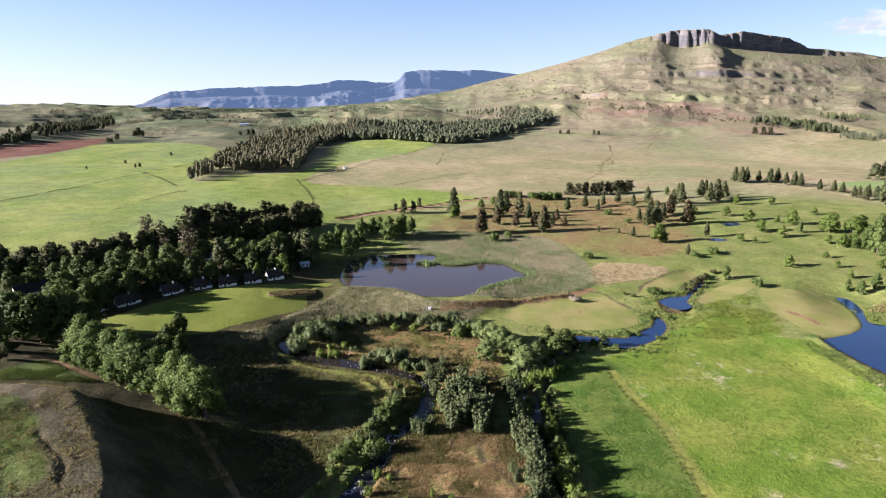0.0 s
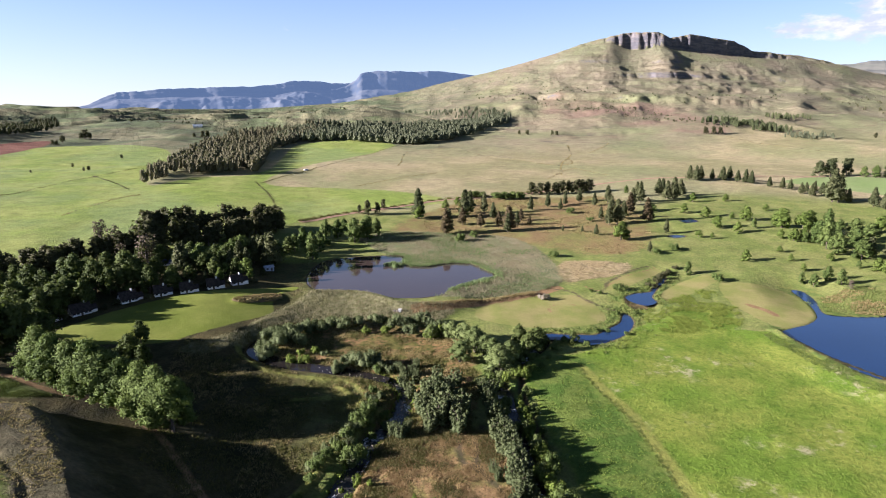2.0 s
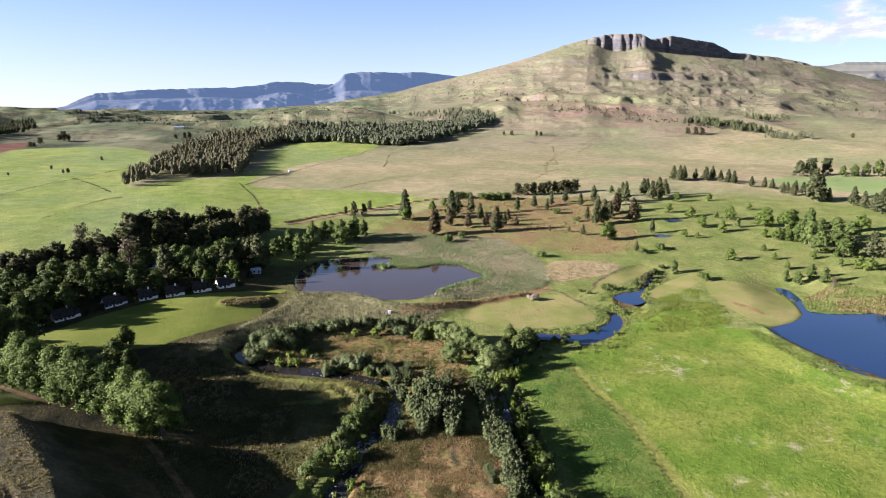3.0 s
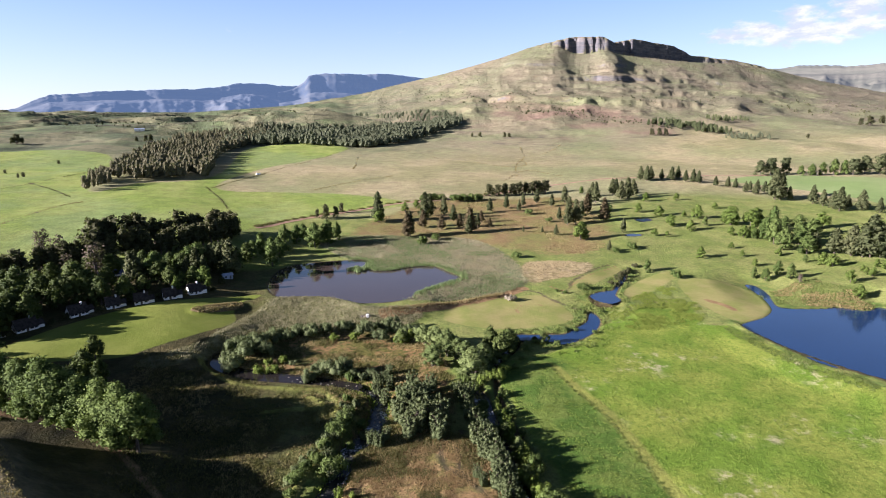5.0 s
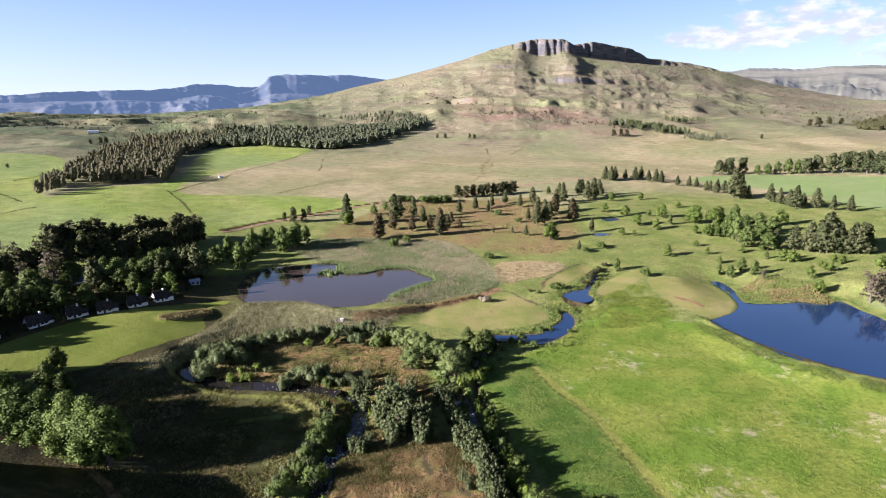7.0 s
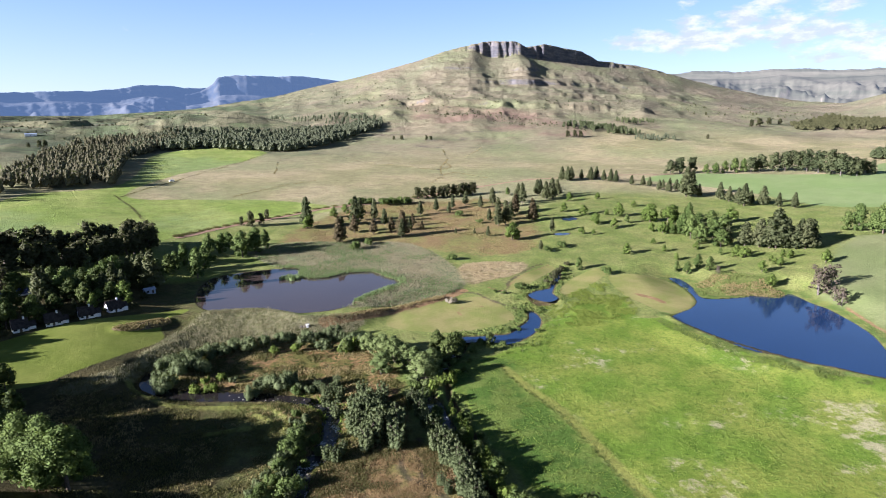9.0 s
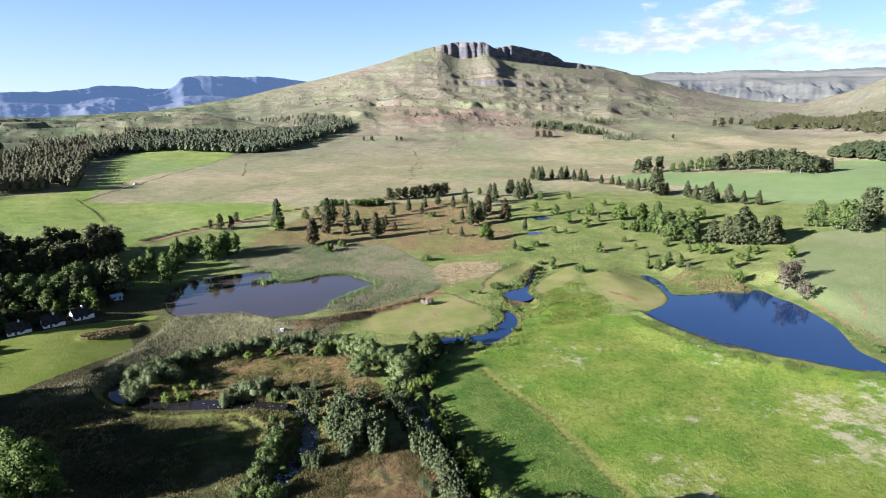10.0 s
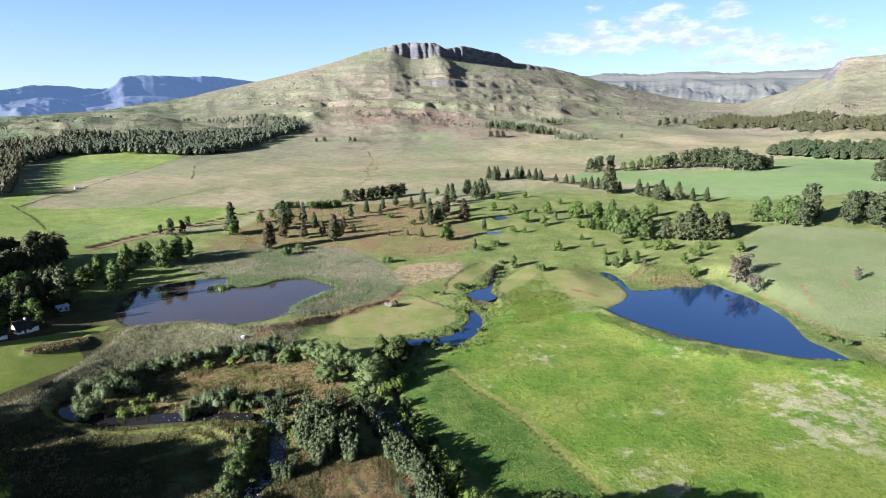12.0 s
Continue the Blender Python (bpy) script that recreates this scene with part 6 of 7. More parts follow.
def cottage(a, b, deep=7.0, wall=2.2, ridge=6.2, walls=WHITEWASH, roof=THATCH, openings=4, name="cottage", label="whitewashed cottage with a dark thatched roof", chimney=True, lift=0.0, wing=False):
    """A gabled house whose camera-side wall runs from a to b."""
    a, b = Vector(a), Vector(b)
    length = (b - a).length
    ax = (b - a).normalized()
    back = Vector((-ax.y, ax.x))
    mid = (a + b) / 2 + back * deep / 2
    zs = land(np.array([a.x, b.x, mid.x, (a + back * deep).x]), np.array([a.y, b.y, mid.y, (a + back * deep).y]))
    root = new(name)
    root.empty_display_size = 0.3
    root.matrix_world = Matrix.Translation((mid.x, mid.y, float(zs.mean()) + lift)) @ Matrix.Rotation(math.atan2(ax.y, ax.x), 4, "Z")
    tagged(root, label, "house", "village cottages")
    L, D = length / 2, deep / 2
    # walls with gables as one shell, standing on a plinth below the turf
    bm = bmesh.new()
    low = -1.6
    ring = [(-L, -D), (L, -D), (L, D), (-L, D)]
    lo_v = [bm.verts.new((x, y, low)) for x, y in ring]
    hi_v = [bm.verts.new((x, y, wall)) for x, y in ring]
    g1, g2 = bm.verts.new((-L, 0, ridge - 0.25)), bm.verts.new((L, 0, ridge - 0.25))
    for i in range(4):
        j = (i + 1) % 4
        top = [hi_v[j], hi_v[i]] if i in (0, 2) else [hi_v[j], g2 if i == 1 else g1, hi_v[i]]
        bm.faces.new([lo_v[i], lo_v[j], *top])
    bmesh.ops.recalc_face_normals(bm, faces=bm.faces[:])
    part("wall", bm, walls, root)
    # thick roof slabs with an overhang
    for s in (-1, 1):
        bm = bmesh.new()
        e = 0.45
        slope = (ridge - wall) / D
        pts = [(-L - e, s * (D + e), wall - e * slope), (L + e, s * (D + e), wall - e * slope), (L + e, 0, ridge), (-L - e, 0, ridge)]
        up = [bm.verts.new((x, y, z + 0.30)) for x, y, z in pts]
        dn = [bm.verts.new((x, y, z)) for x, y, z in pts]
        bm.faces.new(up)
        bm.faces.new(dn[::-1])
        for i in range(4):
            j = (i + 1) % 4
            bm.faces.new([dn[i], dn[j], up[j], up[i]])
        bmesh.ops.recalc_face_normals(bm, faces=bm.faces[:])
        part("roof_slope", bm, roof, root)
    part("ridge_cap", box((-L - 0.5, -0.28, ridge + 0.16), (L + 0.5, 0.28, ridge + 0.46), 0.08), roof, root)
    if chimney:
        part("chimney", box((L * 0.45, -0.5, ridge - 1.2), (L * 0.45 + 0.9, 0.4, ridge + 1.2), 0.05), walls, root, "whitewashed chimney stack")
    if wing:
        part("wing_wall", box((L - 0.1, -D + 0.9, -1.6), (L + 3.4, D - 0.9, 1.95), 0.03), walls, root)
        bm = bmesh.new()
        w = D - 0.6
        prism = [[bm.verts.new((x, y, z)) for y, z in ((-w, 1.75), (w, 1.75), (w, 2.0), (0, 4.3), (-w, 2.0))] for x in (L + 0.35, L + 3.8)]
        bm.faces.new(prism[0])
        bm.faces.new(prism[1][::-1])
        for i in range(5):
            j = (i + 1) % 5
            bm.faces.new([prism[0][j], prism[0][i], prism[1][i], prism[1][j]])
        bmesh.ops.recalc_face_normals(bm, faces=bm.faces[:])
        part("wing_roof", bm, roof, root)
    for i in range(openings):
        x = -L + length * (i + 0.5) / openings
        door = i == openings // 2
        w, z0, z1 = (0.5, -0.1, 2.05) if door else (0.7, 0.85, 2.05)
        fr = part("door" if door else "window", box((x - w - 0.1, -D - 0.06, z0), (x + w + 0.1, -D + 0.05, z1 + 0.08), 0.02), TIMBER, root, "dark timber door" if door else "")
        if not door:
            for s in (-1, 1):
                part("pane", box((x + min(0, s * w) + 0.03, -D - 0.085, z0 + 0.08), (x + max(0, s * w) - 0.03, -D - 0.06, z1)), GLASS, fr)
    part("window", box((-L - 0.06, -0.6, 1.0), (-L + 0.05, 0.6, 2.1), 0.02), TIMBER, root)
    return root


for (a, b), n in zip((((-119.8, 389.5), (-111, 396)), ((-132.7, 379.2), (-123.3, 383.4)), ((-147.3, 371.6), (-137.5, 375.5)), ((-160.9, 365.7), (-152, 370.2)),
                      ((-175.6, 353.8), (-166.2, 363.4)), ((-192.9, 332.3), (-183.3, 342.8)), ((-203.8, 320.6), (-196.4, 328.3))), (3, 3, 3, 3, 5, 5, 4)):
    a, b = Vector(a), Vector(b)
    cottage(a, a.lerp(b, 0.72), openings=n, wing=True)
a, b = ((-107.2, 430.1), (-101.6, 433.3))
cottage(a, b, 4.0, 2.6, 3.4, TIN, TIN, 2, "boathouse", "small blue-grey tin hut by the trees", False)
a, b = ((-553.1, 1625.9), (-530.1, 1630.9))
cottage(a, b, 9.0, 3.6, 5.0, WHITEWASH, TIN, 3, "farmhouse", "distant white farmhouse among the hills", False)

a, b = ((-257.7, 339.5), (-246.5, 352.7))
cottage(a, b, 10.0, 2.8, 7.0, WHITEWASH, THATCH, 5, "lodge", "long dark-roofed lodge half hidden by trees", False)


def tennis_court(a, b, wide):
    """A hard court with white lines, a kerb and a net."""
    a, b = Vector(a), Vector(b)
    ax = (b - a).normalized()
    mid = (a + b) / 2 + Vector((-ax.y, ax.x)) * wide / 2
    L, W = (b - a).length / 2, wide / 2
    z = float(land(np.array([mid.x]), np.array([mid.y]))[0])
    root = new("tennis_court")
    root.matrix_world = Matrix.Translation((mid.x, mid.y, z + 0.2)) @ Matrix.Rotation(math.atan2(ax.y, ax.x), 4, "Z")
    tagged(root, "shaded dark blue tennis court behind the cottages", "court")
    part("slab", box((-L, -W, -0.8), (L, W, 0.15), 0.04), COURT, root)
    for y in (-W * 0.72, W * 0.72):
        part("line", box((-L * 0.86, y - 0.06, 0.152), (L * 0.86, y + 0.06, 0.162)), WHITEWASH, root)
    for x in (-L * 0.86, 0.0, L * 0.86):
        part("line", box((x - 0.06, -W * 0.72, 0.163), (x + 0.06, W * 0.72, 0.172)), WHITEWASH, root)
    part("net", box((-0.03, -W * 0.78, 0.2), (0.03, W * 0.78, 1.05)), TIMBER, root)
    part("kerb", box((-L - 0.3, -W - 0.3, -0.6), (L + 0.3, -W, 0.5), 0.03), WHITEWASH, root)


COURT = plaster("court_paint", (0.03, 0.045, 0.11), (0.05, 0.065, 0.14))
a, b = ((-187.8, 424.6), (-172.7, 431.4))
tennis_court(a, b, 24.0)


# ---------------------------------------------------------------- rocks and tall growth
def rock_mesh(rng, k=3):
    bm = bmesh.new()
    bmesh.ops.create_icosphere(bm, subdivisions=2, radius=1.0)
    o = Vector(rng.uniform(-9, 9, 3))
    for v in bm.verts:
        v.co *= 0.75 + 0.5 * noise.noise(v.co * 1.1 + o)
        v.co.z = max(v.co.z * 0.7, -0.35)
    me = bpy.data.meshes.new("rock")
    bm.to_mesh(me)
    bm.free()
    me.materials.append(STONE)
    return me


rrng = np.random.default_rng(5)
ROCKS = [rock_mesh(rrng) for _ in range(4)]
for line, half, drop, spots in ((STREAM, 3.0, 1.5, range(2, 92)), (RIVER, 3.2, 1.8, range(18, 40, 3))):
    zz = bed(line, drop)
    for i in spots:
        if i >= len(line):
            break
        ob = new("boulder", ROCKS[int(rrng.integers(4))])
        s = rrng.uniform(0.35, 1.0)
        off = rrng.uniform(-half, half, 2) * 0.9
        ob.matrix_world = Matrix.Translation((line[i][0] + off[0], line[i][1] + off[1], zz[i] - 0.1 * s)) @ Matrix.Rotation(rrng.uniform(0, 6), 4, "Z") @ Matrix.Diagonal((s, s * 0.8, s * 0.7, 1))
        tagged(ob, "grey-brown boulder lying in the shallow stream", "rock", "stream boulders")


for x, y in np.linspace((-50, 280.5), (-15, 266), 16):
    ob = new("boulder", ROCKS[int(rrng.integers(4))])
    q = rrng.uniform(0.25, 0.6)
    ob.matrix_world = Matrix.Translation((x + rrng.uniform(-1.5, 1.5), y + rrng.uniform(-2.2, 2.2), SPOOL_Z - 0.1 * q)) @ Matrix.Rotation(rrng.uniform(0, 6), 4, "Z") @ Matrix.Diagonal((q * 1.3, q, q * 0.7, 1))
    tagged(ob, "pale wet boulder in the shallow stream bend", "rock", "stream boulders")


def blades(name, spots, heights, n, spread, wide, mat, label, cat, seed, lean=0.25):
    """Upright tufts, n blades at each spot, in one mesh."""
    rng = np.random.default_rng(seed)
    k = len(spots)
    z = land(spots[:, 0].copy(), spots[:, 1].copy())
    base = np.repeat(np.column_stack([spots, z - 0.05]), n, 0)
    h = np.repeat(heights, n) * rng.uniform(0.6, 1.15, k * n)
    ang = rng.uniform(0, 2 * np.pi, k * n)
    base[:, :2] += rng.normal(size=(k * n, 2)) * spread
    w = wide * rng.uniform(0.6, 1.3, k * n)
    side_v = np.column_stack([np.cos(ang), np.sin(ang), np.zeros(k * n)]) * w[:, None]
    tip = base + np.column_stack([rng.normal(size=(k * n, 2)) * (h * lean)[:, None], h])
    mid = base * 0.45 + tip * 0.55 + np.column_stack([np.zeros((k * n, 2)), h * 0.06])
    v = np.stack([base - side_v * 0.8, base + side_v * 0.8, mid + side_v, tip, mid - side_v], 1).reshape(-1, 3)
    f = np.arange(5 * k * n).reshape(-1, 5)
    return tagged(new(name, mesh_of(name, v.tolist(), f.tolist(), mat)), label, cat, kind="stuff")


def scatter(line, count, seed, margin=0.0, patch=0.0, scale=12.0):
    """Random spots inside an outline, gathered in patches."""
    rng = np.random.default_rng(seed)
    lo, hi = line.min(0), line.max(0)
    p = rng.uniform(lo, hi, (count * 5, 2))
    keep = side(p[:, 0].copy(), p[:, 1].copy(), line) > margin
    if patch:
        keep &= fbm(p[:, 0], p[:, 1], scale, 3, seed) > patch
    for w, _ in BASINS:
        keep &= side(p[:, 0].copy(), p[:, 1].copy(), w) < -0.3
    for c, half, _ in COURSES:
        keep &= side(p[:, 0].copy(), p[:, 1].copy(), c, False) < -half - 0.4
    return p[keep][:count]


def grass_leaf(name, a, b):
    return foliage(name, a, b, 0.15)


REED = grass_leaf("reed_blades", (0.165, 0.158, 0.082), (0.270, 0.232, 0.138))
REED_GREEN = grass_leaf("green_reed_blades", (0.085, 0.140, 0.045), (0.165, 0.215, 0.080))
DRY = grass_leaf("dry_grass", (0.18, 0.140, 0.056), (0.31, 0.240, 0.112))
RUST = grass_leaf("bracken_fronds", (0.21, 0.146, 0.064), (0.31, 0.215, 0.108))
OLIVE = grass_leaf("olive_grass", (0.060, 0.062, 0.018), (0.145, 0.125, 0.042))
LUSH = grass_leaf("lush_grass", (0.092, 0.138, 0.016), (0.172, 0.205, 0.036))
BANK = grass_leaf("bank_blades", (0.060, 0.090, 0.020), (0.14, 0.165, 0.040))
STRAWG = grass_leaf("straw_grass", (0.24, 0.185, 0.095), (0.40, 0.315, 0.18))

p = scatter(REEDS, 6500, 1, 0.5)
blades("reed_bed", p, np.full(len(p), 1.35), 6, 1.3, 0.075, REED, "tall greyish reeds round the pond", "reeds", 1, 0.3)
p = scatter(REEDS, 2600, 78, 1.0, 0.12, 30)
blades("fresh_reeds", p, np.full(len(p), 1.45), 6, 1.2, 0.08, REED_GREEN, "green reed patches in the reed bed", "reeds", 78, 0.25)
edge = np.concatenate([POND[30:104] + prng.normal(size=(74, 2)) * s for s in np.linspace(0.8, 8.0, 30)])
edge = edge[(side(edge[:, 0].copy(), edge[:, 1].copy(), POND) < -0.2)]
blades("green_reeds", edge, np.full(len(edge), 1.9), 5, 0.8, 0.11, REED_GREEN, "fresh green reeds along the pond edge", "reeds", 2, 0.12)
p = scatter(RUSHES, 3200, 3, 0.3)
blades("rush_bed", p, np.full(len(p), 1.35), 6, 1.0, 0.075, REED, "tall dry rushes below the pond", "rushes", 3, 0.3)
p = scatter(STRAW, 700, 4, 0.2, 0.05, 9)
blades("straw_tussocks", p, np.full(len(p), 0.9), 7, 0.9, 0.11, STRAWG, "pale straw tussocks on cut reeds", "grass", 4)
p = scatter(SCRUB, 3600, 5, 0.0, 0.05, 10)
blades("scrub_tussocks", p, np.full(len(p), 0.8), 7, 0.8, 0.11, DRY, "tan grass tussocks on the island", "grass", 5, 0.4)
p = scatter(SCRUB, 2600, 6, -4.0, 0.1, 8)
blades("olive_tussocks", p, np.full(len(p), 1.0), 7, 0.8, 0.13, OLIVE, "olive green weeds among tan grass", "grass", 6, 0.4)
p = scatter(BRACKEN, 2200, 77, -3.0, 0.1, 9)
blades("bracken_weeds", p, np.full(len(p), 0.8), 6, 0.9, 0.12, OLIVE, "olive weeds among the bracken", "weeds", 77, 0.5)
p = scatter(BRACKEN, 4600, 7, 0.0, -0.3, 7)
blades("bracken", p, np.full(len(p), 0.6), 8, 0.7, 0.08, RUST, "rust-brown bracken and dry grass", "bracken", 7, 0.5)
p = scatter(MEADOW, 6000, 8, 0.5, -0.15, 9)
p = p[np.hypot(p[:, 0], p[:, 1]) < 420]
blades("meadow_grass", p, np.full(len(p), 0.5), 5, 0.7, 0.10, LUSH, "long lush meadow grass", "grass", 8, 0.6)
WEEDY = spline(((145.4, 348.2), (164.5, 358.9), (205.3, 379.2), (205.2, 345.8), (193.1, 317.7), (164.3, 308.4), (141.6, 318.3)))
p = scatter(WEEDY, 1500, 41, 0.0, -0.1, 7)
blades("meadow_weeds", p, np.full(len(p), 0.9), 8, 0.6, 0.12, LUSH, "tall lumpy weeds on the meadow", "weeds", 41, 0.5)
d = np.concatenate([DRAIN + prng.normal(size=DRAIN.shape) * 0.5 + (-2.6, 0) for _ in range(11)])
blades("drain_weeds", d, np.full(len(d), 0.5), 5, 0.5, 0.10, BANK, "dark weeds along the meadow drain", "weeds", 42, 0.4)
WEST_BANK = spline(((-122.5, 297.1), (-95.4, 297.5), (-63.9, 277.6), (-28.5, 267.3), (-12.3, 246.9), (-21.2, 217.2), (-39.2, 201.2), (-51.5, 180.9),
    (-61.3, 157.7), (-87.2, 183.9), (-98, 191.4)))
p = scatter(WEST_BANK, 1600, 19, 0.0, 0.25, 12)
blades("bank_tussocks", p, np.full(len(p), 0.8), 6, 0.6, 0.10, DRY, "tan tussocks on the stream bank", "grass", 19, 0.5)
p = scatter(WEST_BANK, 5200, 9, 0.0, -0.25, 14)
blades("bank_grass", p, np.full(len(p), 0.75), 5, 0.8, 0.12, OLIVE, "rough olive grass on the stream bank", "grass", 9, 0.5)
STREAM_SIDE = np.concatenate([STREAM[2:80] + prng.normal(size=STREAM[2:80].shape) * 0.8 + s for s in ((3.6, 0), (-3.6, 0), (0, 3.6), (0, -3.6), (4.5, 2), (-4.5, -2))])
STREAM_SIDE = STREAM_SIDE[side(STREAM_SIDE[:, 0].copy(), STREAM_SIDE[:, 1].copy(), STREAM, False) < -2.6]
blades("bank_weeds", STREAM_SIDE, np.full(len(STREAM_SIDE), 1.3), 6, 0.7, 0.22, LUSH, "yellow-green weeds along the stream", "weeds", 10, 0.5)
HILL_TOP = spline(((-215, 205), (-172.7, 216), (-142, 210), (-124, 190), (-106, 163), (-92, 135), (-110, 112), (-190, 140)))
p = scatter(HILL_TOP, 6000, 12, 0.0, -0.1, 10)
blades("hill_grass", p, np.full(len(p), 0.45), 5, 0.35, 0.10, DRY, "dry tussock grass on the near hill", "grass", 12, 0.5)
p = np.concatenate([scatter(g, 1800, 13 + k, 0.0, -0.2, 14) for k, g in enumerate(HILL_TURF)])
blades("hill_weeds", p, np.full(len(p), 0.32), 5, 0.8, 0.09, BANK, "green tussocks on the near hill", "grass", 13, 0.5)
# reed islet in the pond
isl = np.array(((-18.3, 452), (-15.7, 453.9), (-13, 455.7), (-10.3, 454), (-7.6, 452.2), (-12.8, 448.6)))
isl = np.concatenate([isl + prng.normal(size=isl.shape) * 1.3 for _ in range(22)])
blades("reed_islet", isl, np.full(len(isl), 2.4) + 1.8, 5, 0.5, 0.2, REED_GREEN, "small round islet of green reeds in the pond", "reeds", 14, 0.1)
# swamp growth at the head of the dam
HEAD = spline(((259.2, 356.6), (257.6, 333.6), (283.8, 327.5), (308.8, 317.1), (320, 332.5), (315.6, 353.5), (306.2, 368), (277.8, 362.2)))
p = scatter(HEAD, 1100, 15)
blades("dam_sedge", p[::2] + 1.0, np.full(len(p[::2]), 1.0), 5, 0.8, 0.2, BANK, "green sedge at the dam head", "reeds", 25, 0.4)
p = p[fbm(p[:, 0], p[:, 1], 14, 3, 4) > 0.05]
blades("dam_reeds", p, np.full(len(p), 1.1), 5, 0.7, 0.2, DRY, "brown and green swamp growth at the dam head", "reeds", 15, 0.4)
WALLSIDE = spline(((205.4, 305.4), (207.4, 285.1), (212.1, 247.1), (233.5, 211.1), (265.3, 182.5), (259.1, 178.7), (225.8, 205.1), (203.1, 238.4), (196.3, 274.9), (195.8, 300.1)))
p = scatter(WALLSIDE, 1300, 16, 0.0, 0.02, 9)
blades("dam_wall_grass", p, np.full(len(p), 0.8), 6, 0.7, 0.13, BANK, "coarse dark grass on the dam wall", "grass", 16, 0.4)
BANKTOP = np.concatenate([POND_WALL[22:] + prng.normal(size=POND_WALL[22:].shape) * 1.6 for _ in range(24)])
BANKTOP = BANKTOP[side(BANKTOP[:, 0].copy(), BANKTOP[:, 1].copy(), POND) < -1.0]
blades("bank_top_grass", BANKTOP, np.full(len(BANKTOP), 0.9), 5, 0.7, 0.12, DRY, "dry brown grass along the pond wall", "grass", 79, 0.4)
# tall growth along the dirt road and on the rough
L = TRACKS[1][0][:34]
hedge = np.concatenate([L + (prng.normal(size=(len(L), 2)) * 1.5 + (0, 6)) for _ in range(26)])
blades("roadside_growth", hedge, np.full(len(hedge), 1.6), 5, 1.0, 0.3, OLIVE, "dark rough growth along the dirt road", "hedge", 20, 0.4)
p = scatter(ROUGH, 2600, 21, 0.0, 0.15, 22)
blades("rough_grass", p, np.full(len(p), 0.9), 4, 0.9, 0.25, DRY, "tan rough grass among the pines", "grass", 21, 0.5)
# lush growth round the weir and the river bend
for k, (line, _) in enumerate((BASINS[2], BASINS[3])):
    ring = np.concatenate([line + prng.normal(size=line.shape) * w for w in (3.0, 4.5, 6.0, 7.5, 9.0)])
    ring = ring[side(ring[:, 0].copy(), ring[:, 1].copy(), line) < -1.2]
    ring = ring[np.max([side(ring[:, 0].copy(), ring[:, 1].copy(), g) for g in GREENS], 0) < -0.5]
    blades("waterside_growth", ring, np.full(len(ring), 1.3), 6, 0.7, 0.2, BANK, "coarse green growth along the water edge", "weeds", 30 + k, 0.4)
plant("dbush", ((177.3, 398.9, 5.8), (184.3, 408.2, 5.9), (191.5, 417.5, 5.1), (196.7, 421.7, 4.3), (167.3, 391.6, 4), (170.5, 387.9, 4),
    (203.6, 427.9, 4),), "bushes by the weir", "dark bush on the weir bank")
plant("bush", ((127.7, 377.3, 3.1), (123.8, 383.6, 2.4), (128.4, 345.6, 3.2), (140.4, 345.2, 2.9), (112.6, 318.2, 3.3), (105.5, 318.2, 3),
    (93.7, 297, 3.1), (83, 303.2, 3.8), (121.7, 311.7, 2.6),), "bushes by the weir")
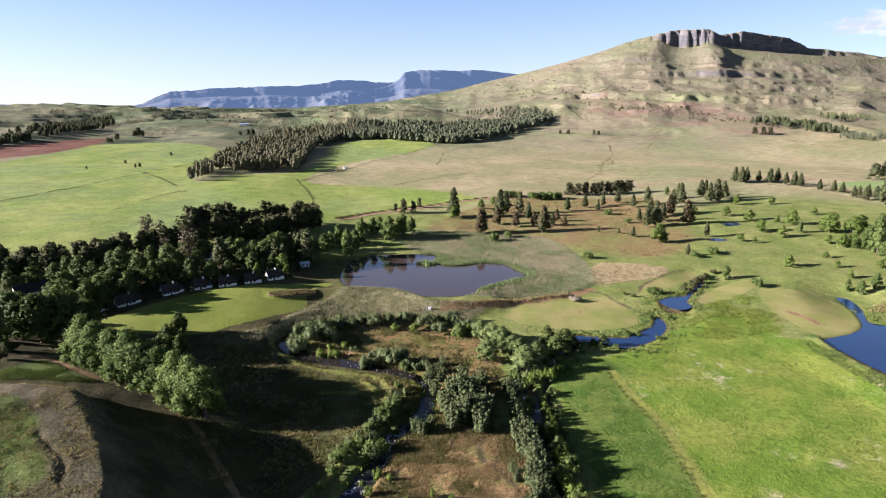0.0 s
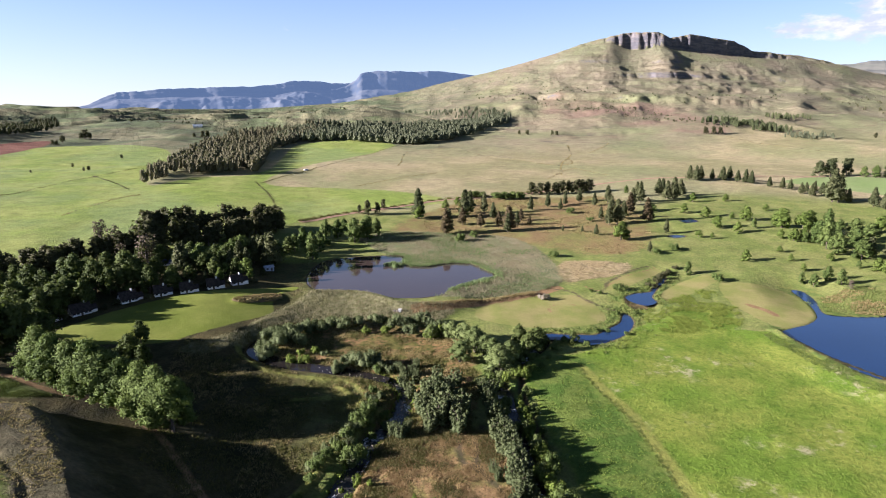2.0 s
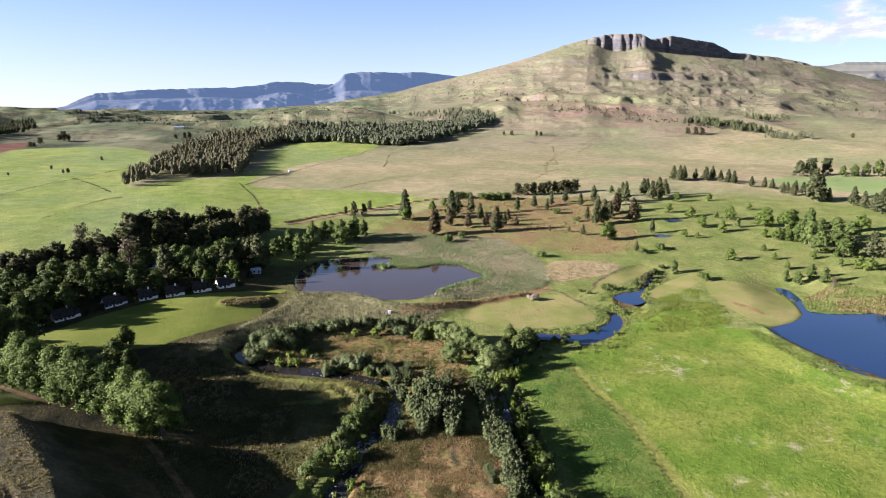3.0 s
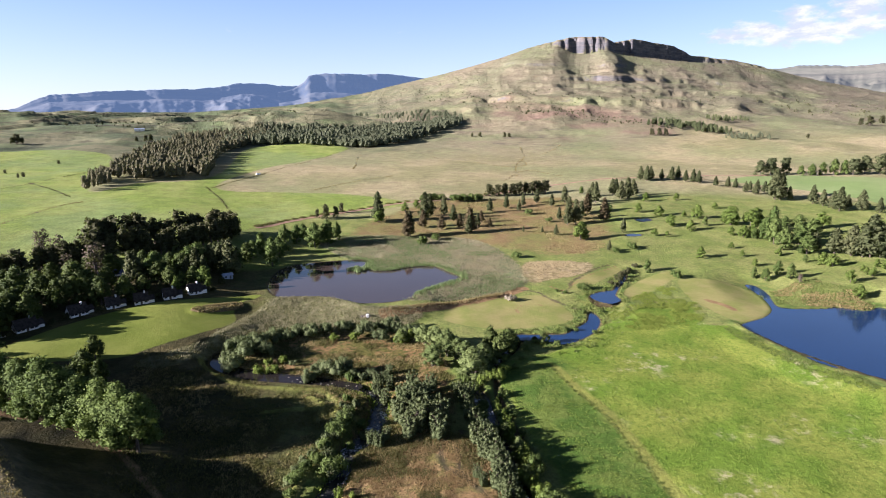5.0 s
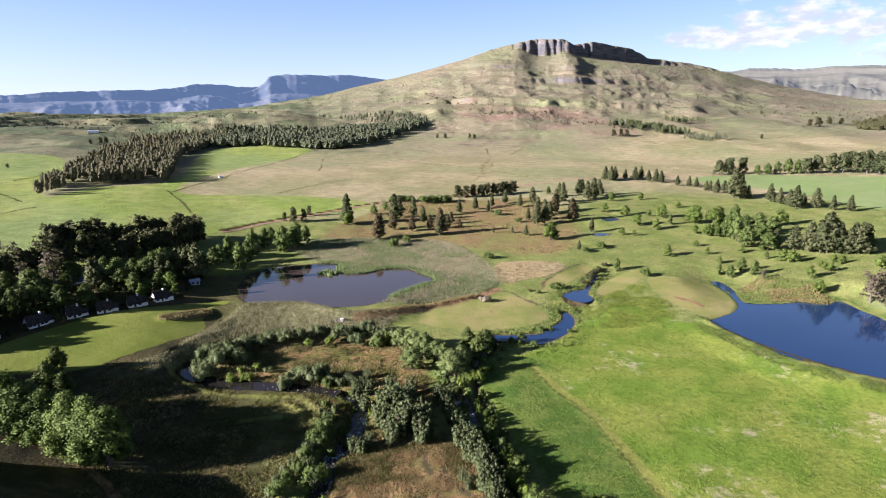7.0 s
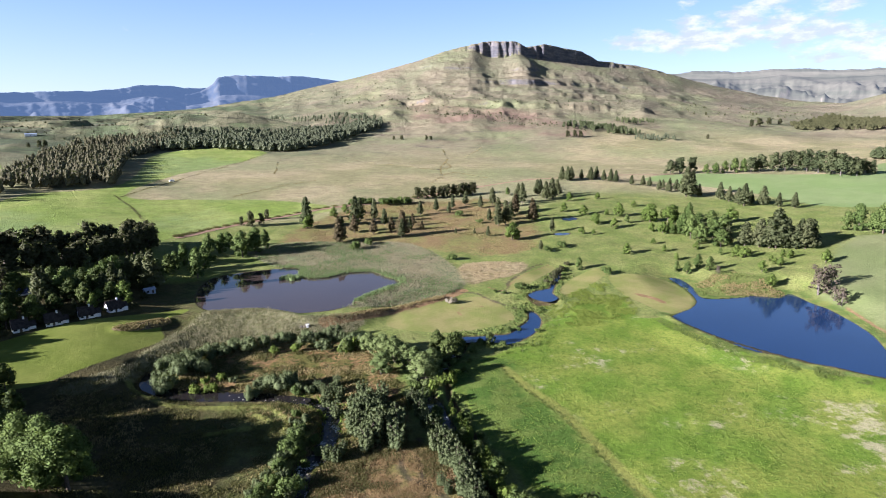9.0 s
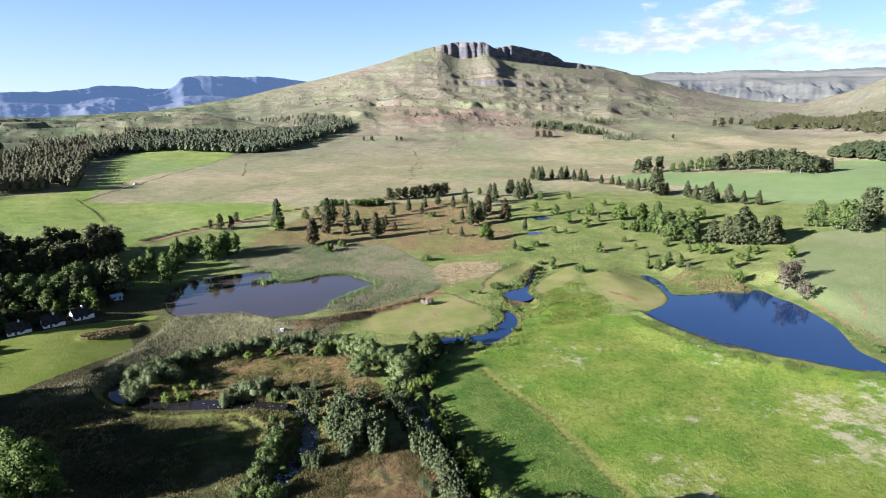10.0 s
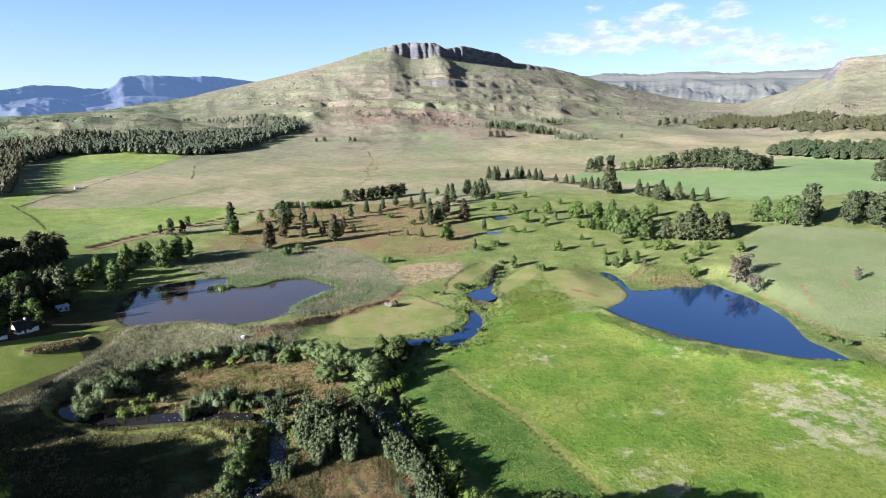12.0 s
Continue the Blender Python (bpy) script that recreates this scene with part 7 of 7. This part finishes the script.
# sluice at the pond wall
SLUICE = ((-9.3, 351), (-4.7, 351.1))[0]
sx, sy = SLUICE
sz = float(land(np.array([sx]), np.array([sy]))[0])
for dx, dy, s in ((-2.2, 0.4, 1.5), (0.6, 1.0, 1.8), (2.4, 0.2, 1.2), (-0.8, -0.4, 1.0)):
    ob = new("boulder", ROCKS[int(rrng.integers(4))])
    ob.matrix_world = Matrix.Translation((sx + dx, sy + dy, sz + 0.1)) @ Matrix.Rotation(rrng.uniform(0, 6), 4, "Z") @ Matrix.Diagonal((s, s, s, 1))
    tagged(ob, "dark rough boulder beside the sluice", "rock", "sluice boulders")
bm = box((-0.7, -0.5, -0.3), (0.7, 0.5, 1.5), 0.06)
box((-1.0, -0.8, 1.5), (1.0, 0.8, 1.75), 0.05, bm)
me = bpy.data.meshes.new("sluice_box")
bm.to_mesh(me)
bm.free()
me.materials.append(WHITEWASH)
ob = new("sluice_box", me)
ob.matrix_world = Matrix.Translation((sx + 1.2, sy - 1.0, sz))
tagged(ob, "white concrete sluice box among dark boulders", "sluice")
# hedge lines, creeks and gullies across the fields
for k, line in enumerate(CREEKS):
    n = int(np.linalg.norm(np.diff(line, axis=0), axis=1).sum() / 1.2)
    t = np.linspace(0, len(line) - 1, n)
    pts = np.stack([np.interp(t, np.arange(len(line)), line[:, c]) for c in (0, 1)], 1)
    far = np.hypot(pts[:, 0], pts[:, 1]) > 480
    pts = pts[far & (vnoise(pts[:, 0] / 17, pts[:, 1] / 17, k) > -0.35)]
    if len(pts) > 5:
        blades("creek_growth", pts + prng.normal(size=pts.shape) * 0.5, np.full(len(pts), 0.8), 3, 0.5, 0.28, OLIVE if k in (0, 1, 3, 4) else DRY, "rough growth along a dry creek line", "hedge", 60 + k, 0.5)
# rough stony bank on the village green
p = scatter(MOUND, 420, 71, 0.2)
blades("mound_growth", p, np.full(len(p), 0.9), 5, 0.5, 0.2, DRY, "brown rough growth on the low bank", "grass", 71, 0.5)


# small shed on the pasture
def pasture_shed(x, y):
    z = float(land(np.array([x]), np.array([y]))[0])
    root = new("pasture_shed")
    root.matrix_world = Matrix.Translation((x, y, z)) @ Matrix.Rotation(0.4, 4, "Z")
    tagged(root, "small pale tin shed standing on green pasture", "shed")
    part("wall", box((-3.0, -1.6, -0.4), (3.0, 1.6, 2.1), 0.04), WHITEWASH, root)
    part("roof", box((-3.4, -2.0, 2.1), (3.4, 2.0, 2.35), 0.05), TIN, root)
    part("door", box((-0.6, -1.66, 0.0), (0.4, -1.6, 1.9), 0.01), TIMBER, root)


(sx, sy), _ = ((-152.5, 922.5), (-145.6, 923.7))
pasture_shed(sx, sy)
